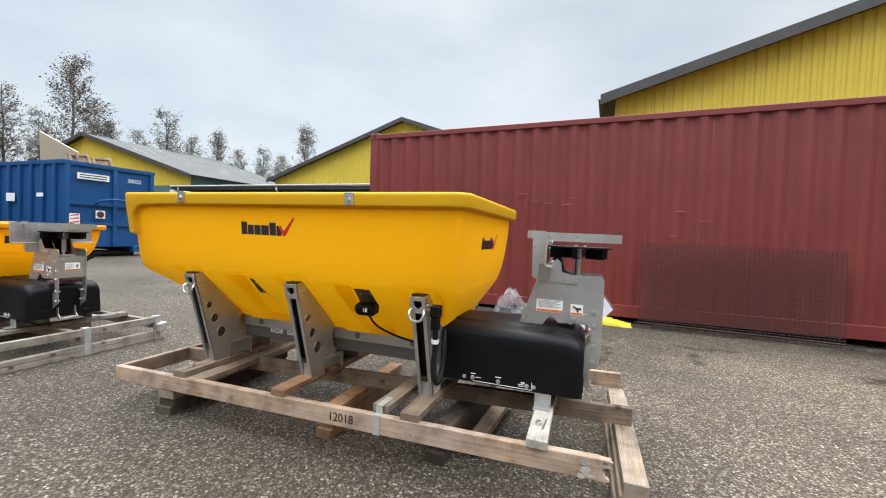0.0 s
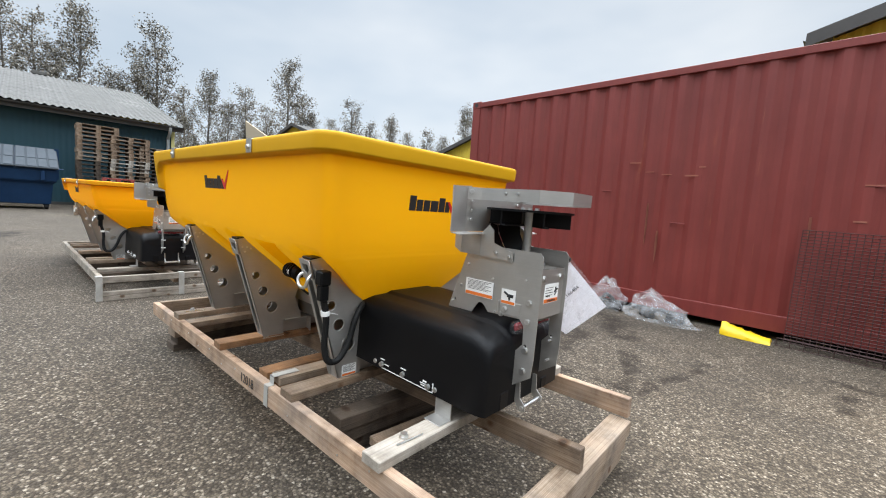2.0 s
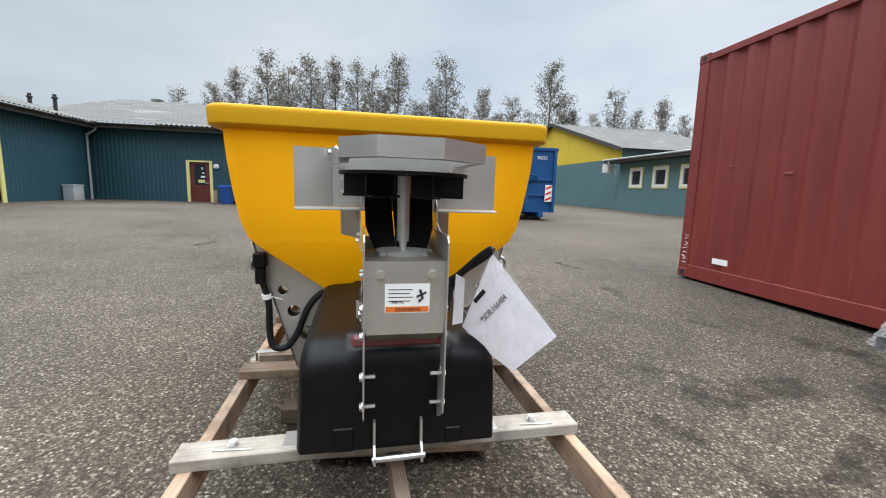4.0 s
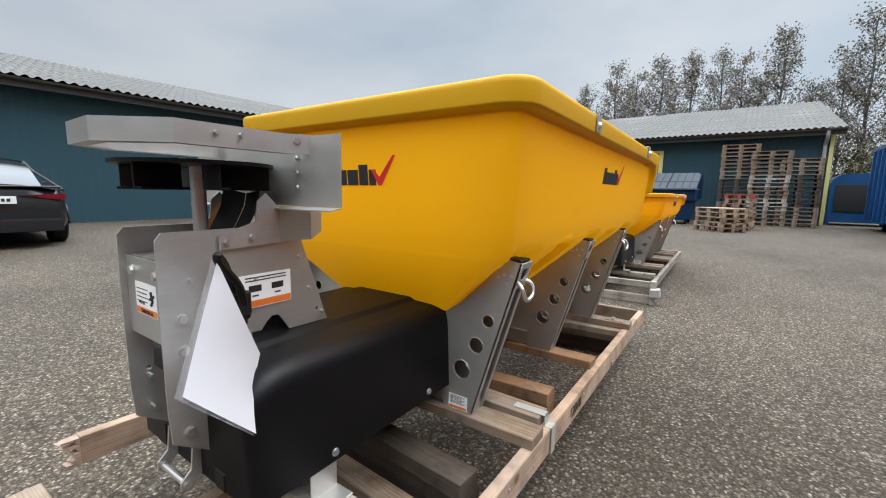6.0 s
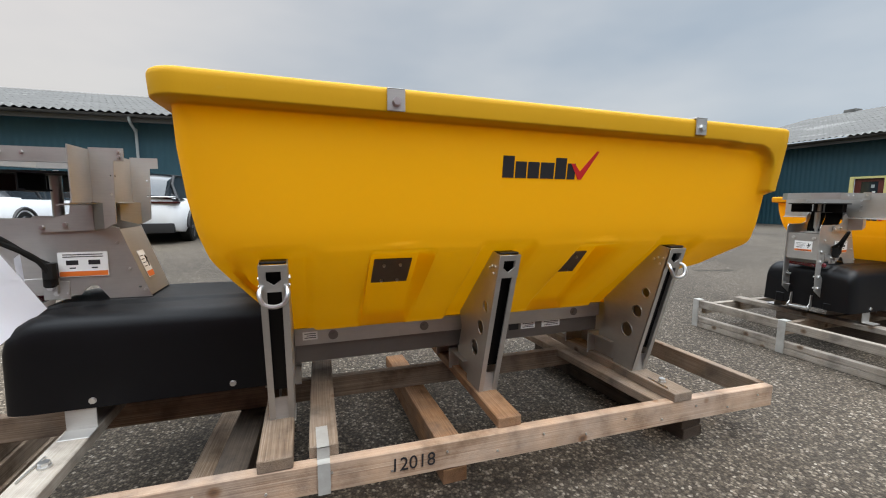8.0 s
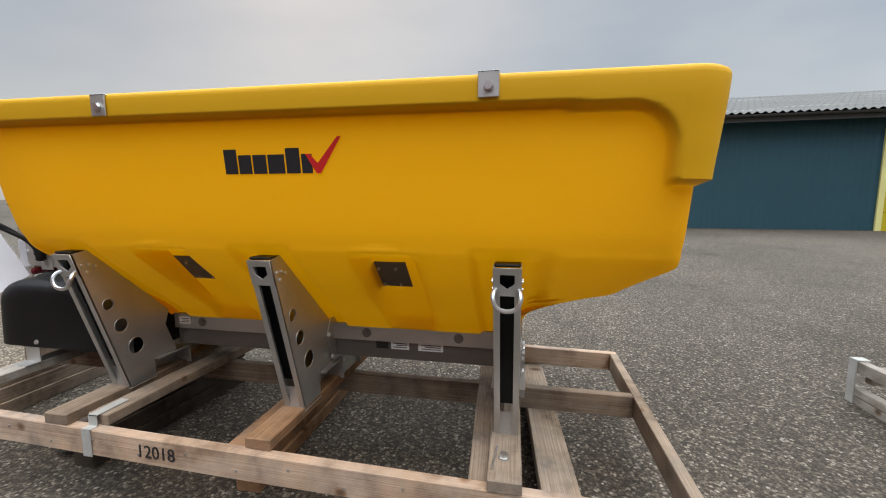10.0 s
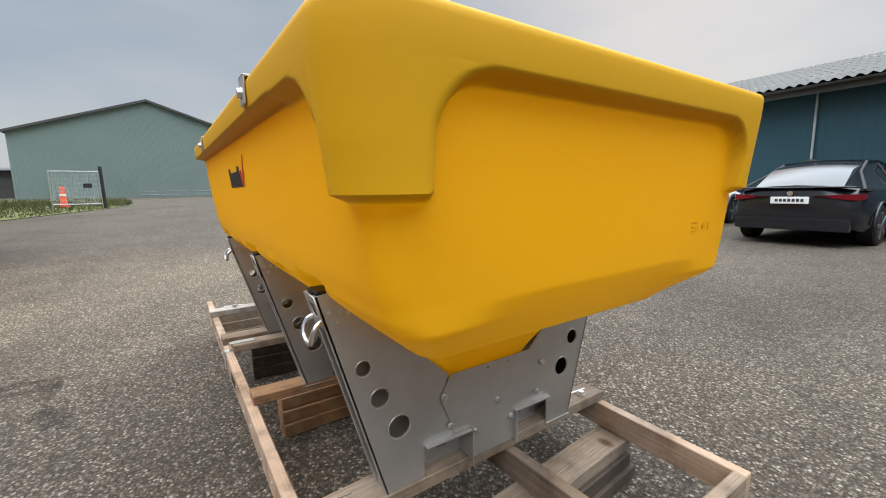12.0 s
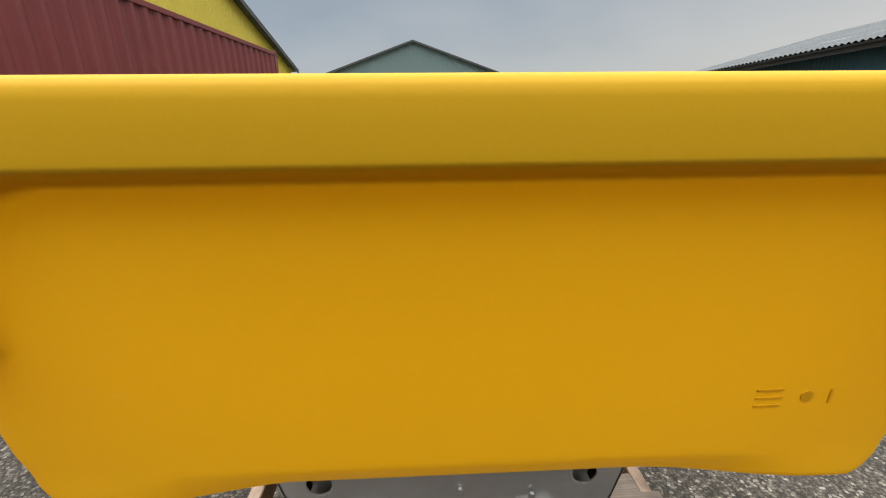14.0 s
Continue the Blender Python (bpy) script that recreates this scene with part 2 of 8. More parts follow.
def asphalt(name):
    m, nd, ln, bs = nodes_of(name)
    tc = nd.new("ShaderNodeTexCoord")
    vo = nd.new("ShaderNodeTexVoronoi")
    vo.inputs["Scale"].default_value = 90.0
    vo.inputs["Randomness"].default_value = 1.0
    ln.new(tc.outputs["Object"], vo.inputs["Vector"])
    v2 = nd.new("ShaderNodeTexVoronoi")
    v2.inputs["Scale"].default_value = 210.0
    ln.new(tc.outputs["Object"], v2.inputs["Vector"])
    sep = nd.new("ShaderNodeSeparateColor")
    ln.new(vo.outputs["Color"], sep.inputs[0])
    stone = ramp_of(nd, ln, sep.outputs[0], [(0.0, (0.045, 0.0345, 0.025)), (0.45, (0.080, 0.0630, 0.0465)), (0.78, (0.131, 0.105, 0.079)), (0.95, (0.238, 0.200, 0.158)), (1.0, (0.35, 0.31, 0.26))])
    sep2 = nd.new("ShaderNodeSeparateColor")
    ln.new(v2.outputs["Color"], sep2.inputs[0])
    fine = ramp_of(nd, ln, sep2.outputs[0], [(0.0, (0.55, 0.55, 0.55)), (1.0, (1.25, 1.25, 1.25))])
    col = mix_of(nd, ln, 0.7, stone.outputs[0], fine.outputs[0], "MULTIPLY")
    edge = ramp_of(nd, ln, vo.outputs["Distance"], [(0.30, (1, 1, 1)), (0.64, (0.46, 0.45, 0.44))])
    col = mix_of(nd, ln, 0.85, col, edge.outputs[0], "MULTIPLY")
    # broad worn and damp areas
    n1 = tex_noise(nd, ln, 0.35, 6, 0.62)
    big = ramp_of(nd, ln, n1.outputs["Fac"], [(0.3, (0.62, 0.60, 0.58)), (0.5, (1, 1, 1)), (0.72, (1.3, 1.27, 1.21))])
    col = mix_of(nd, ln, 1.0, col, big.outputs[0], "MULTIPLY")
    n2 = tex_noise(nd, ln, 1.7, 6, 0.7)
    st = ramp_of(nd, ln, n2.outputs["Fac"], [(0.56, (1, 1, 1)), (0.70, (0.50, 0.47, 0.44))])
    col = mix_of(nd, ln, 0.6, col, st.outputs[0], "MULTIPLY")
    # a paler, sandier stretch of the yard
    sm = nd.new("ShaderNodeMapping")
    sm.inputs["Location"].default_value = (-4.2, -1.0, 0)
    ln.new(tc.outputs["Object"], sm.inputs["Vector"])
    sl = nd.new("ShaderNodeVectorMath")
    sl.operation = "LENGTH"
    ln.new(sm.outputs[0], sl.inputs[0])
    sn = tex_noise(nd, ln, 0.9, 5, 0.6)
    sa = nd.new("ShaderNodeMath")
    sa.operation = "MULTIPLY_ADD"
    sa.inputs[1].default_value, sa.inputs[2].default_value = 2.4, -1.2
    ln.new(sn.outputs["Fac"], sa.inputs[0])
    sb = nd.new("ShaderNodeMath")
    sb.operation = "ADD"
    ln.new(sl.outputs["Value"], sb.inputs[0])
    ln.new(sa.outputs[0], sb.inputs[1])
    sc = nd.new("ShaderNodeMapRange")
    sc.interpolation_type = "SMOOTHSTEP"
    sc.inputs["From Min"].default_value, sc.inputs["From Max"].default_value = 1.6, 4.2
    sc.inputs["To Min"].default_value, sc.inputs["To Max"].default_value = 1.0, 0.0
    ln.new(sb.outputs[0], sc.inputs["Value"])
    sd = mix_of(nd, ln, 1.0, col, (1.5, 1.45, 1.36), "MULTIPLY")
    col = mix_of(nd, ln, sc.outputs[0], col, sd)
    # dark run-off marks in front of the container
    mp = nd.new("ShaderNodeMapping")
    mp.inputs["Location"].default_value = (-0.9, -2.5, 0)
    ln.new(tc.outputs["Object"], mp.inputs["Vector"])
    mp2 = nd.new("ShaderNodeVectorMath")
    mp2.operation = "MULTIPLY"
    mp2.inputs[1].default_value = (0.36, 0.62, 0.0)
    ln.new(mp.outputs[0], mp2.inputs[0])
    lenv = nd.new("ShaderNodeVectorMath")
    lenv.operation = "LENGTH"
    ln.new(mp2.outputs[0], lenv.inputs[0])
    near = ramp_of(nd, ln, lenv.outputs["Value"], [(0.45, (1, 1, 1)), (1.0, (0, 0, 0))])
    n3 = tex_noise(nd, ln, 1.15, 10, 0.72, stretch=(0.8, 1.5, 1))
    n3.inputs["Distortion"].default_value = 0.7
    stm = ramp_of(nd, ln, n3.outputs["Fac"], [(0.485, (0, 0, 0)), (0.535, (1, 1, 1))])
    fm = nd.new("ShaderNodeMath")
    fm.operation = "MULTIPLY"
    ln.new(near.outputs[0], fm.inputs[0])
    ln.new(stm.outputs[0], fm.inputs[1])
    fm2 = nd.new("ShaderNodeMath")
    fm2.operation = "MULTIPLY"
    fm2.inputs[1].default_value = 0.30
    ln.new(fm.outputs[0], fm2.inputs[0])
    col = mix_of(nd, ln, fm2.outputs[0], col, (0.026, 0.021, 0.017))
    # oil and water trails: (x, y) to (x, y), half width
    wob = tex_noise(nd, ln, 3.2, 6, 0.65)
    wv = nd.new("ShaderNodeVectorMath")
    wv.operation = "MULTIPLY_ADD"
    wv.inputs[1].default_value, wv.inputs[2].default_value = (0.36, 0.36, 0.0), (-0.18, -0.18, 0.0)
    ln.new(wob.outputs["Color"], wv.inputs[0])
    flat = nd.new("ShaderNodeVectorMath")
    flat.operation = "MULTIPLY_ADD"
    flat.inputs[1].default_value = (1, 1, 0)
    ln.new(tc.outputs["Object"], flat.inputs[0])
    ln.new(wv.outputs[0], flat.inputs[2])
    total = None
    for p0, p1, w in TRAILS:
        ba = Vector((p1[0] - p0[0], p1[1] - p0[1], 0))
        pa = nd.new("ShaderNodeVectorMath")
        pa.operation = "SUBTRACT"
        pa.inputs[1].default_value = (*p0, 0)
        ln.new(flat.outputs[0], pa.inputs[0])
        dt = nd.new("ShaderNodeVectorMath")
        dt.operation = "DOT_PRODUCT"
        dt.inputs[1].default_value = ba / ba.length_squared
        ln.new(pa.outputs[0], dt.inputs[0])
        cl = nd.new("ShaderNodeClamp")
        ln.new(dt.outputs["Value"], cl.inputs["Value"])
        sb2 = nd.new("ShaderNodeVectorMath")
        sb2.operation = "SCALE"
        sb2.inputs[0].default_value = ba
        ln.new(cl.outputs[0], sb2.inputs["Scale"])
        ds = nd.new("ShaderNodeVectorMath")
        ds.operation = "DISTANCE"
        ln.new(pa.outputs[0], ds.inputs[0])
        ln.new(sb2.outputs[0], ds.inputs[1])
        mr = nd.new("ShaderNodeMapRange")
        mr.interpolation_type = "SMOOTHSTEP"
        mr.inputs["From Min"].default_value, mr.inputs["From Max"].default_value = w * 0.25, w * 1.35
        mr.inputs["To Min"].default_value, mr.inputs["To Max"].default_value = 1.0, 0.0
        ln.new(ds.outputs["Value"], mr.inputs["Value"])
        if total is None:
            total = mr.outputs[0]
        else:
            mxn = nd.new("ShaderNodeMath")
            mxn.operation = "MAXIMUM"
            ln.new(total, mxn.inputs[0])
            ln.new(mr.outputs[0], mxn.inputs[1])
            total = mxn.outputs[0]
    brk = tex_noise(nd, ln, 5.0, 6, 0.75)
    br = ramp_of(nd, ln, brk.outputs["Fac"], [(0.36, (0.05, 0.05, 0.05)), (0.56, (1, 1, 1))])
    tm = nd.new("ShaderNodeMath")
    tm.operation = "MULTIPLY"
    ln.new(total, tm.inputs[0])
    ln.new(br.outputs[0], tm.inputs[1])
    dark = mix_of(nd, ln, 1.0, col, (0.30, 0.265, 0.235), "MULTIPLY")
    col = mix_of(nd, ln, tm.outputs[0], col, dark)
    ln.new(col, bs.inputs["Base Color"])
    bs.inputs["Roughness"].default_value = 0.85
    bs.inputs["Specular IOR Level"].default_value = 0.3
    bump_of(nd, ln, bs, vo.outputs["Distance"], 0.6, -0.006)
    return m


def container_red(name):
    m, nd, ln, bs = nodes_of(name)
    n1 = tex_noise(nd, ln, 0.9, 6, 0.65)
    n2 = tex_noise(nd, ln, 3.0, 6, 0.7, stretch=(2.5, 2.5, 0.25))
    n3 = tex_noise(nd, ln, 11.0, 6, 0.75)
    r1 = ramp_of(nd, ln, n1.outputs["Fac"], [(0.3, (0.175, 0.024, 0.020)), (0.7, (0.215, 0.035, 0.029))])
    r2 = ramp_of(nd, ln, n2.outputs["Fac"], [(0.35, (0.8, 0.76, 0.74)), (0.65, (1.08, 1.05, 1.03))])
    col = mix_of(nd, ln, 0.7, r1.outputs[0], r2.outputs[0], "MULTIPLY")
    rust = ramp_of(nd, ln, n3.outputs["Fac"], [(0.70, (0, 0, 0)), (0.76, (1, 1, 1))])
    f = nd.new("ShaderNodeMath")
    f.operation = "MULTIPLY"
    f.inputs[1].default_value = 0.5
    ln.new(rust.outputs[0], f.inputs[0])
    col = mix_of(nd, ln, f.outputs[0], col, (0.17, 0.06, 0.03))
    n4 = tex_noise(nd, ln, 1.0, 6, 0.72, stretch=(9.0, 9.0, 0.55))
    n5 = tex_noise(nd, ln, 1.6, 4, 0.6)
    sk = ramp_of(nd, ln, n4.outputs["Fac"], [(0.60, (0, 0, 0)), (0.70, (1, 1, 1))])
    sk2 = ramp_of(nd, ln, n5.outputs["Fac"], [(0.48, (0, 0, 0)), (0.62, (1, 1, 1))])
    skm = mix_of(nd, ln, 1.0, sk.outputs[0], sk2.outputs[0], "MULTIPLY")
    f2 = nd.new("ShaderNodeMath")
    f2.operation = "MULTIPLY"
    f2.inputs[1].default_value = 0.5
    ln.new(skm, f2.inputs[0])
    col = mix_of(nd, ln, f2.outputs[0], col, (0.36, 0.115, 0.05))
    ln.new(col, bs.inputs["Base Color"])
    bs.inputs["Roughness"].default_value = 0.5
    bump_of(nd, ln, bs, n3.outputs["Fac"], 0.08, 0.006)
    return m


def glass_dark(name, c=(0.02, 0.025, 0.03)):
    m, nd, ln, bs = nodes_of(name)
    bs.inputs["Base Color"].default_value = (*c, 1)
    bs.inputs["Roughness"].default_value = 0.05
    bs.inputs["Specular IOR Level"].default_value = 0.8
    return m


def clear_film(name, lo, hi):
    m, nd, ln, bs = nodes_of(name)
    bs.inputs["Base Color"].default_value = (0.86, 0.87, 0.88, 1)
    bs.inputs["Roughness"].default_value = 0.18
    n1 = tex_noise(nd, ln, 14.0, 4, 0.6)
    r = ramp_of(nd, ln, n1.outputs["Fac"], [(0.3, (lo, lo, lo)), (0.75, (hi, hi, hi))])
    ln.new(r.outputs[0], bs.inputs["Alpha"])
    bump_of(nd, ln, bs, n1.outputs["Fac"], 0.5, 0.02)
    return m


def roof_grey(name, c, c2):
    m, nd, ln, bs = nodes_of(name)
    n1 = tex_noise(nd, ln, 0.5, 6, 0.7)
    n2 = tex_noise(nd, ln, 6.0, 5, 0.7)
    r1 = ramp_of(nd, ln, n1.outputs["Fac"], [(0.3, c), (0.7, c2)])
    r2 = ramp_of(nd, ln, n2.outputs["Fac"], [(0.3, (0.75, 0.75, 0.74)), (0.7, (1.1, 1.1, 1.1))])
    col = mix_of(nd, ln, 0.7, r1.outputs[0], r2.outputs[0], "MULTIPLY")
    # pale lichen in long patches
    n3 = tex_noise(nd, ln, 0.9, 5, 0.65, stretch=(0.35, 1.6, 1))
    r3 = ramp_of(nd, ln, n3.outputs["Fac"], [(0.60, (0, 0, 0)), (0.66, (0.75, 0.75, 0.75))])
    col = mix_of(nd, ln, r3.outputs[0], col, tuple(v * 1.7 for v in c2))
    ln.new(col, bs.inputs["Base Color"])
    bs.inputs["Roughness"].default_value = 0.85
    return m


def leafy(name, stops):
    m, nd, ln, bs = nodes_of(name)
    g = nd.new("ShaderNodeNewGeometry")
    r = ramp_of(nd, ln, g.outputs["Random Per Island"], stops)
    ln.new(r.outputs[0], bs.inputs["Base Color"])
    bs.inputs["Roughness"].default_value = 0.65
    bs.inputs["Specular IOR Level"].default_value = 0.3
    return m


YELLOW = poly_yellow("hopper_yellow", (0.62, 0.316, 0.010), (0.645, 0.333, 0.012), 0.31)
ORANGE = poly_yellow("hopper_amber", (0.82, 0.31, 0.010), (0.84, 0.335, 0.012), 0.24)
STEEL = steel("stainless", (0.53, 0.515, 0.49), 0.42)
TROUGH = steel("trough_steel", (0.22, 0.205, 0.19), 0.5)
COVER_D = painted("dull_cover_plate", (0.11, 0.096, 0.082), (0.15, 0.13, 0.11), 0.6, 0.3, 6, 60, 0.05)
STEEL_D = steel("stainless_shaded_sheet", (0.55, 0.54, 0.52), 0.45)
ZINC = plain("zinc_bolt", (0.66, 0.66, 0.65), 0.34, 0.95)
BLACK = painted("black_poly", (0.0025, 0.0025, 0.003), (0.004, 0.004, 0.005), 0.43, 0, 2.5, 160, 0.1, 0.21)
RUBBER = painted("black_rubber", (0.008, 0.008, 0.008), (0.013, 0.013, 0.013), 0.55, 0, 4, 90, 0.1, 0.2)
PINE = wood("new_pine", (0.45, 0.302, 0.205), (0.335, 0.203, 0.13), (0.54, 0.405, 0.30))
GREYWOOD = wood("weathered_pine", (0.285, 0.208, 0.148), (0.19, 0.128, 0.084), (0.37, 0.29, 0.222))
BROWNWOOD = wood("brown_timber", (0.36, 0.185, 0.088), (0.24, 0.115, 0.055), (0.45, 0.26, 0.14))
DARKWOOD = wood("dark_timber", (0.0884, 0.0646, 0.0476), (0.0612, 0.0442, 0.034), (0.1292, 0.0986, 0.0748))
DULLWOOD = wood("dull_timber", (0.26, 0.175, 0.115), (0.15, 0.095, 0.06), (0.36, 0.27, 0.20))
WHITEWOOD = wood("pale_timber", (0.42, 0.375, 0.32), (0.32, 0.28, 0.235), (0.50, 0.455, 0.40))
FADEDWOOD = wood("faded_timber", (0.30, 0.262, 0.22), (0.20, 0.165, 0.13), (0.40, 0.36, 0.31))
LABEL_W = plain("label_white", (0.82, 0.82, 0.80), 0.4)
STRAP = painted("worn_strap", (0.30, 0.29, 0.265), (0.42, 0.41, 0.38), 0.5, 0, 9, 60, 0.1)
LABEL_O = plain("label_orange", (0.75, 0.17, 0.03), 0.4)
INK = plain("ink", (0.015, 0.015, 0.017), 0.5)
LOGO_R = plain("logo_red", (0.62, 0.02, 0.02), 0.4)
ASPHALT = asphalt("asphalt")
RED = container_red("container_paint")
TEAL = painted("teal_cladding", (0.006, 0.046, 0.064), (0.009, 0.056, 0.075), 0.62, 0, 0.6, 30, 0.03)
TEAL_L = painted("pale_teal_cladding", (0.0688, 0.1462, 0.1591), (0.0903, 0.1763, 0.1849), 0.6, 0, 0.7, 30, 0.03)
WALL_Y = painted("yellow_cladding", (0.60, 0.43, 0.040), (0.66, 0.49, 0.060), 0.55, 0, 0.5, 25, 0.03)
DOOR_Y = painted("yellow_door", (0.4644, 0.344, 0.0069), (0.516, 0.387, 0.0129), 0.45, 0, 0.8, 25, 0.02)
TRIM_Y = painted("cream_yellow_trim", (0.6192, 0.5504, 0.2064), (0.6708, 0.602, 0.258), 0.55, 0, 1.5, 25, 0.02)
ROOF = roof_grey("fibre_cement_roof", (0.098, 0.096, 0.090), (0.130, 0.127, 0.120))
FASCIA = painted("dark_fascia", (0.0413, 0.039, 0.036), (0.0675, 0.0638, 0.06), 0.6, 0, 1.5, 30, 0.03)
PIPE = painted("grey_gutter", (0.30, 0.32, 0.32), (0.40, 0.42, 0.42), 0.45, 0, 2, 30, 0.02)
DOOR_R = painted("maroon_door", (0.09, 0.018, 0.014), (0.12, 0.025, 0.02), 0.4, 0, 2, 30, 0.02)
BLUE = painted("skip_blue", (0.002, 0.060, 0.185), (0.005, 0.078, 0.225), 0.5, 0, 1.2, 20, 0.04, 0.3)
NAVY = painted("dumpster_navy", (0.0025, 0.023, 0.065), (0.005, 0.034, 0.09), 0.5, 0, 1.5, 20, 0.04, 0.25)
LIDGREY = painted("dumpster_lid_grey", (0.028, 0.035, 0.043), (0.045, 0.055, 0.065), 0.75, 0, 1.5, 20, 0.04, 0.12)
LID_P = painted("lid_panel_grey", (0.040, 0.050, 0.060), (0.058, 0.070, 0.082), 0.75, 0, 1.5, 20, 0.04, 0.15)
BIN_B = painted("bin_blue", (0.01, 0.09, 0.36), (0.015, 0.11, 0.42), 0.45, 0, 2, 30, 0.03)
SAGE = painted("sage_cladding", (0.1419, 0.1935, 0.1763), (0.1677, 0.2219, 0.2021), 0.7, 0, 0.15, 10, 0.0)
GLASS = glass_dark("dark_glass")
PAINT_W = plain("car_white", (0.78, 0.79, 0.80), 0.22)
PAINT_K = plain("car_graphite", (0.012, 0.013, 0.016), 0.22)
TRIMK = plain("black_trim", (0.015, 0.015, 0.016), 0.55)
PILLAR = plain("black_pillar", (0.006, 0.006, 0.007), 0.6)
LAMP_D = plain("smoked_lamp", (0.045, 0.006, 0.008), 0.15)
LAMP_R = plain("tail_lamp_red", (0.15, 0.006, 0.012), 0.15)
LAMP_FILM = clear_film("lamp_film", 0.0, 0.07)
ALLOY = plain("dark_alloy", (0.20, 0.20, 0.21), 0.3, 0.8)
PLATE = plain("plate_white", (0.75, 0.75, 0.74), 0.4)
WHITE = painted("white_paint", (0.6364, 0.645, 0.6364), (0.688, 0.688, 0.6794), 0.5, 0, 2, 30, 0.02)
GREY = painted("light_grey_box", (0.3268, 0.344, 0.3526), (0.3956, 0.4128, 0.4214), 0.5, 0, 2, 30, 0.02)
PAPER = plain("paper", (0.86, 0.86, 0.90), 0.6)
FILM = clear_film("clear_bag", 0.03, 0.28)
SLEEVE = clear_film("clear_sleeve", 0.09, 0.22)
YELLOW_BAG = painted("yellow_sheet", (0.74, 0.47, 0.015), (0.80, 0.54, 0.02), 0.35, 0, 8, 40, 0.2)
MESH = plain("rusty_mesh_wire", (0.05, 0.022, 0.02), 0.6, 0.3)
CONE_O = plain("cone_orange", (0.85, 0.10, 0.04), 0.5)
BARK = painted("bark", (0.09, 0.08, 0.07), (0.17, 0.155, 0.14), 0.9, 0, 4, 30, 0.2)
BUSH = leafy("dark_foliage", [(0.0, (0.022, 0.024, 0.012)), (0.6, (0.05, 0.05, 0.025)), (1.0, (0.12, 0.11, 0.065))])
LEAF = leafy("autumn_leaves", [(0.0, (0.06, 0.052, 0.038)), (0.4, (0.13, 0.115, 0.088)), (0.75, (0.27, 0.245, 0.205)), (1.0, (0.52, 0.50, 0.46))])
GRASS = leafy("grass_green", [(0.0, (0.045, 0.055, 0.018)), (0.6, (0.075, 0.085, 0.03)), (1.0, (0.13, 0.125, 0.055))])
GALV = plain("galvanised", (0.42, 0.44, 0.45), 0.4, 0.7)


# ---- builders ----
def finish(bm, name, mat, smooth=None):
    bmesh.ops.recalc_face_normals(bm, faces=bm.faces)
    me = bpy.data.meshes.new(name)
    bm.to_mesh(me)
    bm.free()
    me.materials.append(mat)
    if smooth is not None:
        me.shade_smooth()
        if smooth < 179:
            me.set_sharp_from_angle(angle=radians(smooth))
    return me


def part(name, bm, mat, parent, label="", smooth=35):
    me = finish(bm, name, mat, smooth) if isinstance(bm, bmesh.types.BMesh) else bm
    if not isinstance(bm, bmesh.types.BMesh):
        me.materials.clear()
        me.materials.append(mat)
    ob = new(name, me)
    ob.parent = parent
    if label:
        ob["label"] = label
    return ob


def thing(name, label, category, group="", at=(0, 0, 0), rz=0.0):
    ob = new(name)
    ob.empty_display_size = 0.1
    ob.matrix_world = pose(*at, 0, 0, rz)
    return tagged(ob, label, category, group)


def solid(name, bm, mat, label, category, group="", kind="", smooth=35):
    ob = new(name, finish(bm, name, mat, smooth))
    return tagged(ob, label, category, group, kind)


def B():
    return bmesh.new()


def box(bm, x0, x1, y0, y1, z0, z1, bev=0.0, m=None):
    vs = [bm.verts.new((x, y, z)) for x in (x0, x1) for y in (y0, y1) for z in (z0, z1)]
    fs = [bm.faces.new([vs[i] for i in q]) for q in ((0, 1, 3, 2), (4, 6, 7, 5), (0, 4, 5, 1), (2, 3, 7, 6), (0, 2, 6, 4), (1, 5, 7, 3))]
    if bev:
        es = list({e for f in fs for e in f.edges})
        r = bmesh.ops.bevel(bm, geom=es, offset=bev, segments=1 if bev < 0.012 else 2, profile=0.7, affect="EDGES")
        vs = list({v for v in vs if v.is_valid} | set(r["verts"]))
    if m is not None:
        bmesh.ops.transform(bm, matrix=m, verts=vs)
    return vs


def tube(bm, pts, r, seg=8, cap=True):
    """A round bar along a line of points."""
    pts = [Vector(p) for p in pts]
    rings = []
    up = None
    for i, p in enumerate(pts):
        d = (pts[min(i + 1, len(pts) - 1)] - pts[max(i - 1, 0)]).normalized()
        if up is None:
            up = Vector((0, 0, 1)) if abs(d.z) < 0.9 else Vector((1, 0, 0))
        s = d.cross(up).normalized()
        up = s.cross(d).normalized()
        rr = r[i] if isinstance(r, (list, tuple)) else r
        rings.append([bm.verts.new(p + rr * (math.cos(a) * s + math.sin(a) * up)) for a in (2 * math.pi * k / seg for k in range(seg))])
    for a, b in zip(rings, rings[1:]):
        for k in range(seg):
            bm.faces.new((a[k], a[(k + 1) % seg], b[(k + 1) % seg], b[k]))
    if cap:
        bm.faces.new(rings[0])
        bm.faces.new(rings[-1][::-1])


def curve_pts(pts, n=6):
    """A smooth line through points."""
    P = [Vector(p) for p in pts]
    P = [P[0] * 2 - P[1]] + P + [P[-1] * 2 - P[-2]]
    out = []
    for i in range(1, len(P) - 2):
        a, b, c, d = P[i - 1:i + 3]
        for k in range(n):
            t = k / n
            out.append(0.5 * ((2 * b) + (c - a) * t + (2 * a - 5 * b + 4 * c - d) * t * t + (3 * b - 3 * c + d - a) * t ** 3))
    return out + [P[-2]]


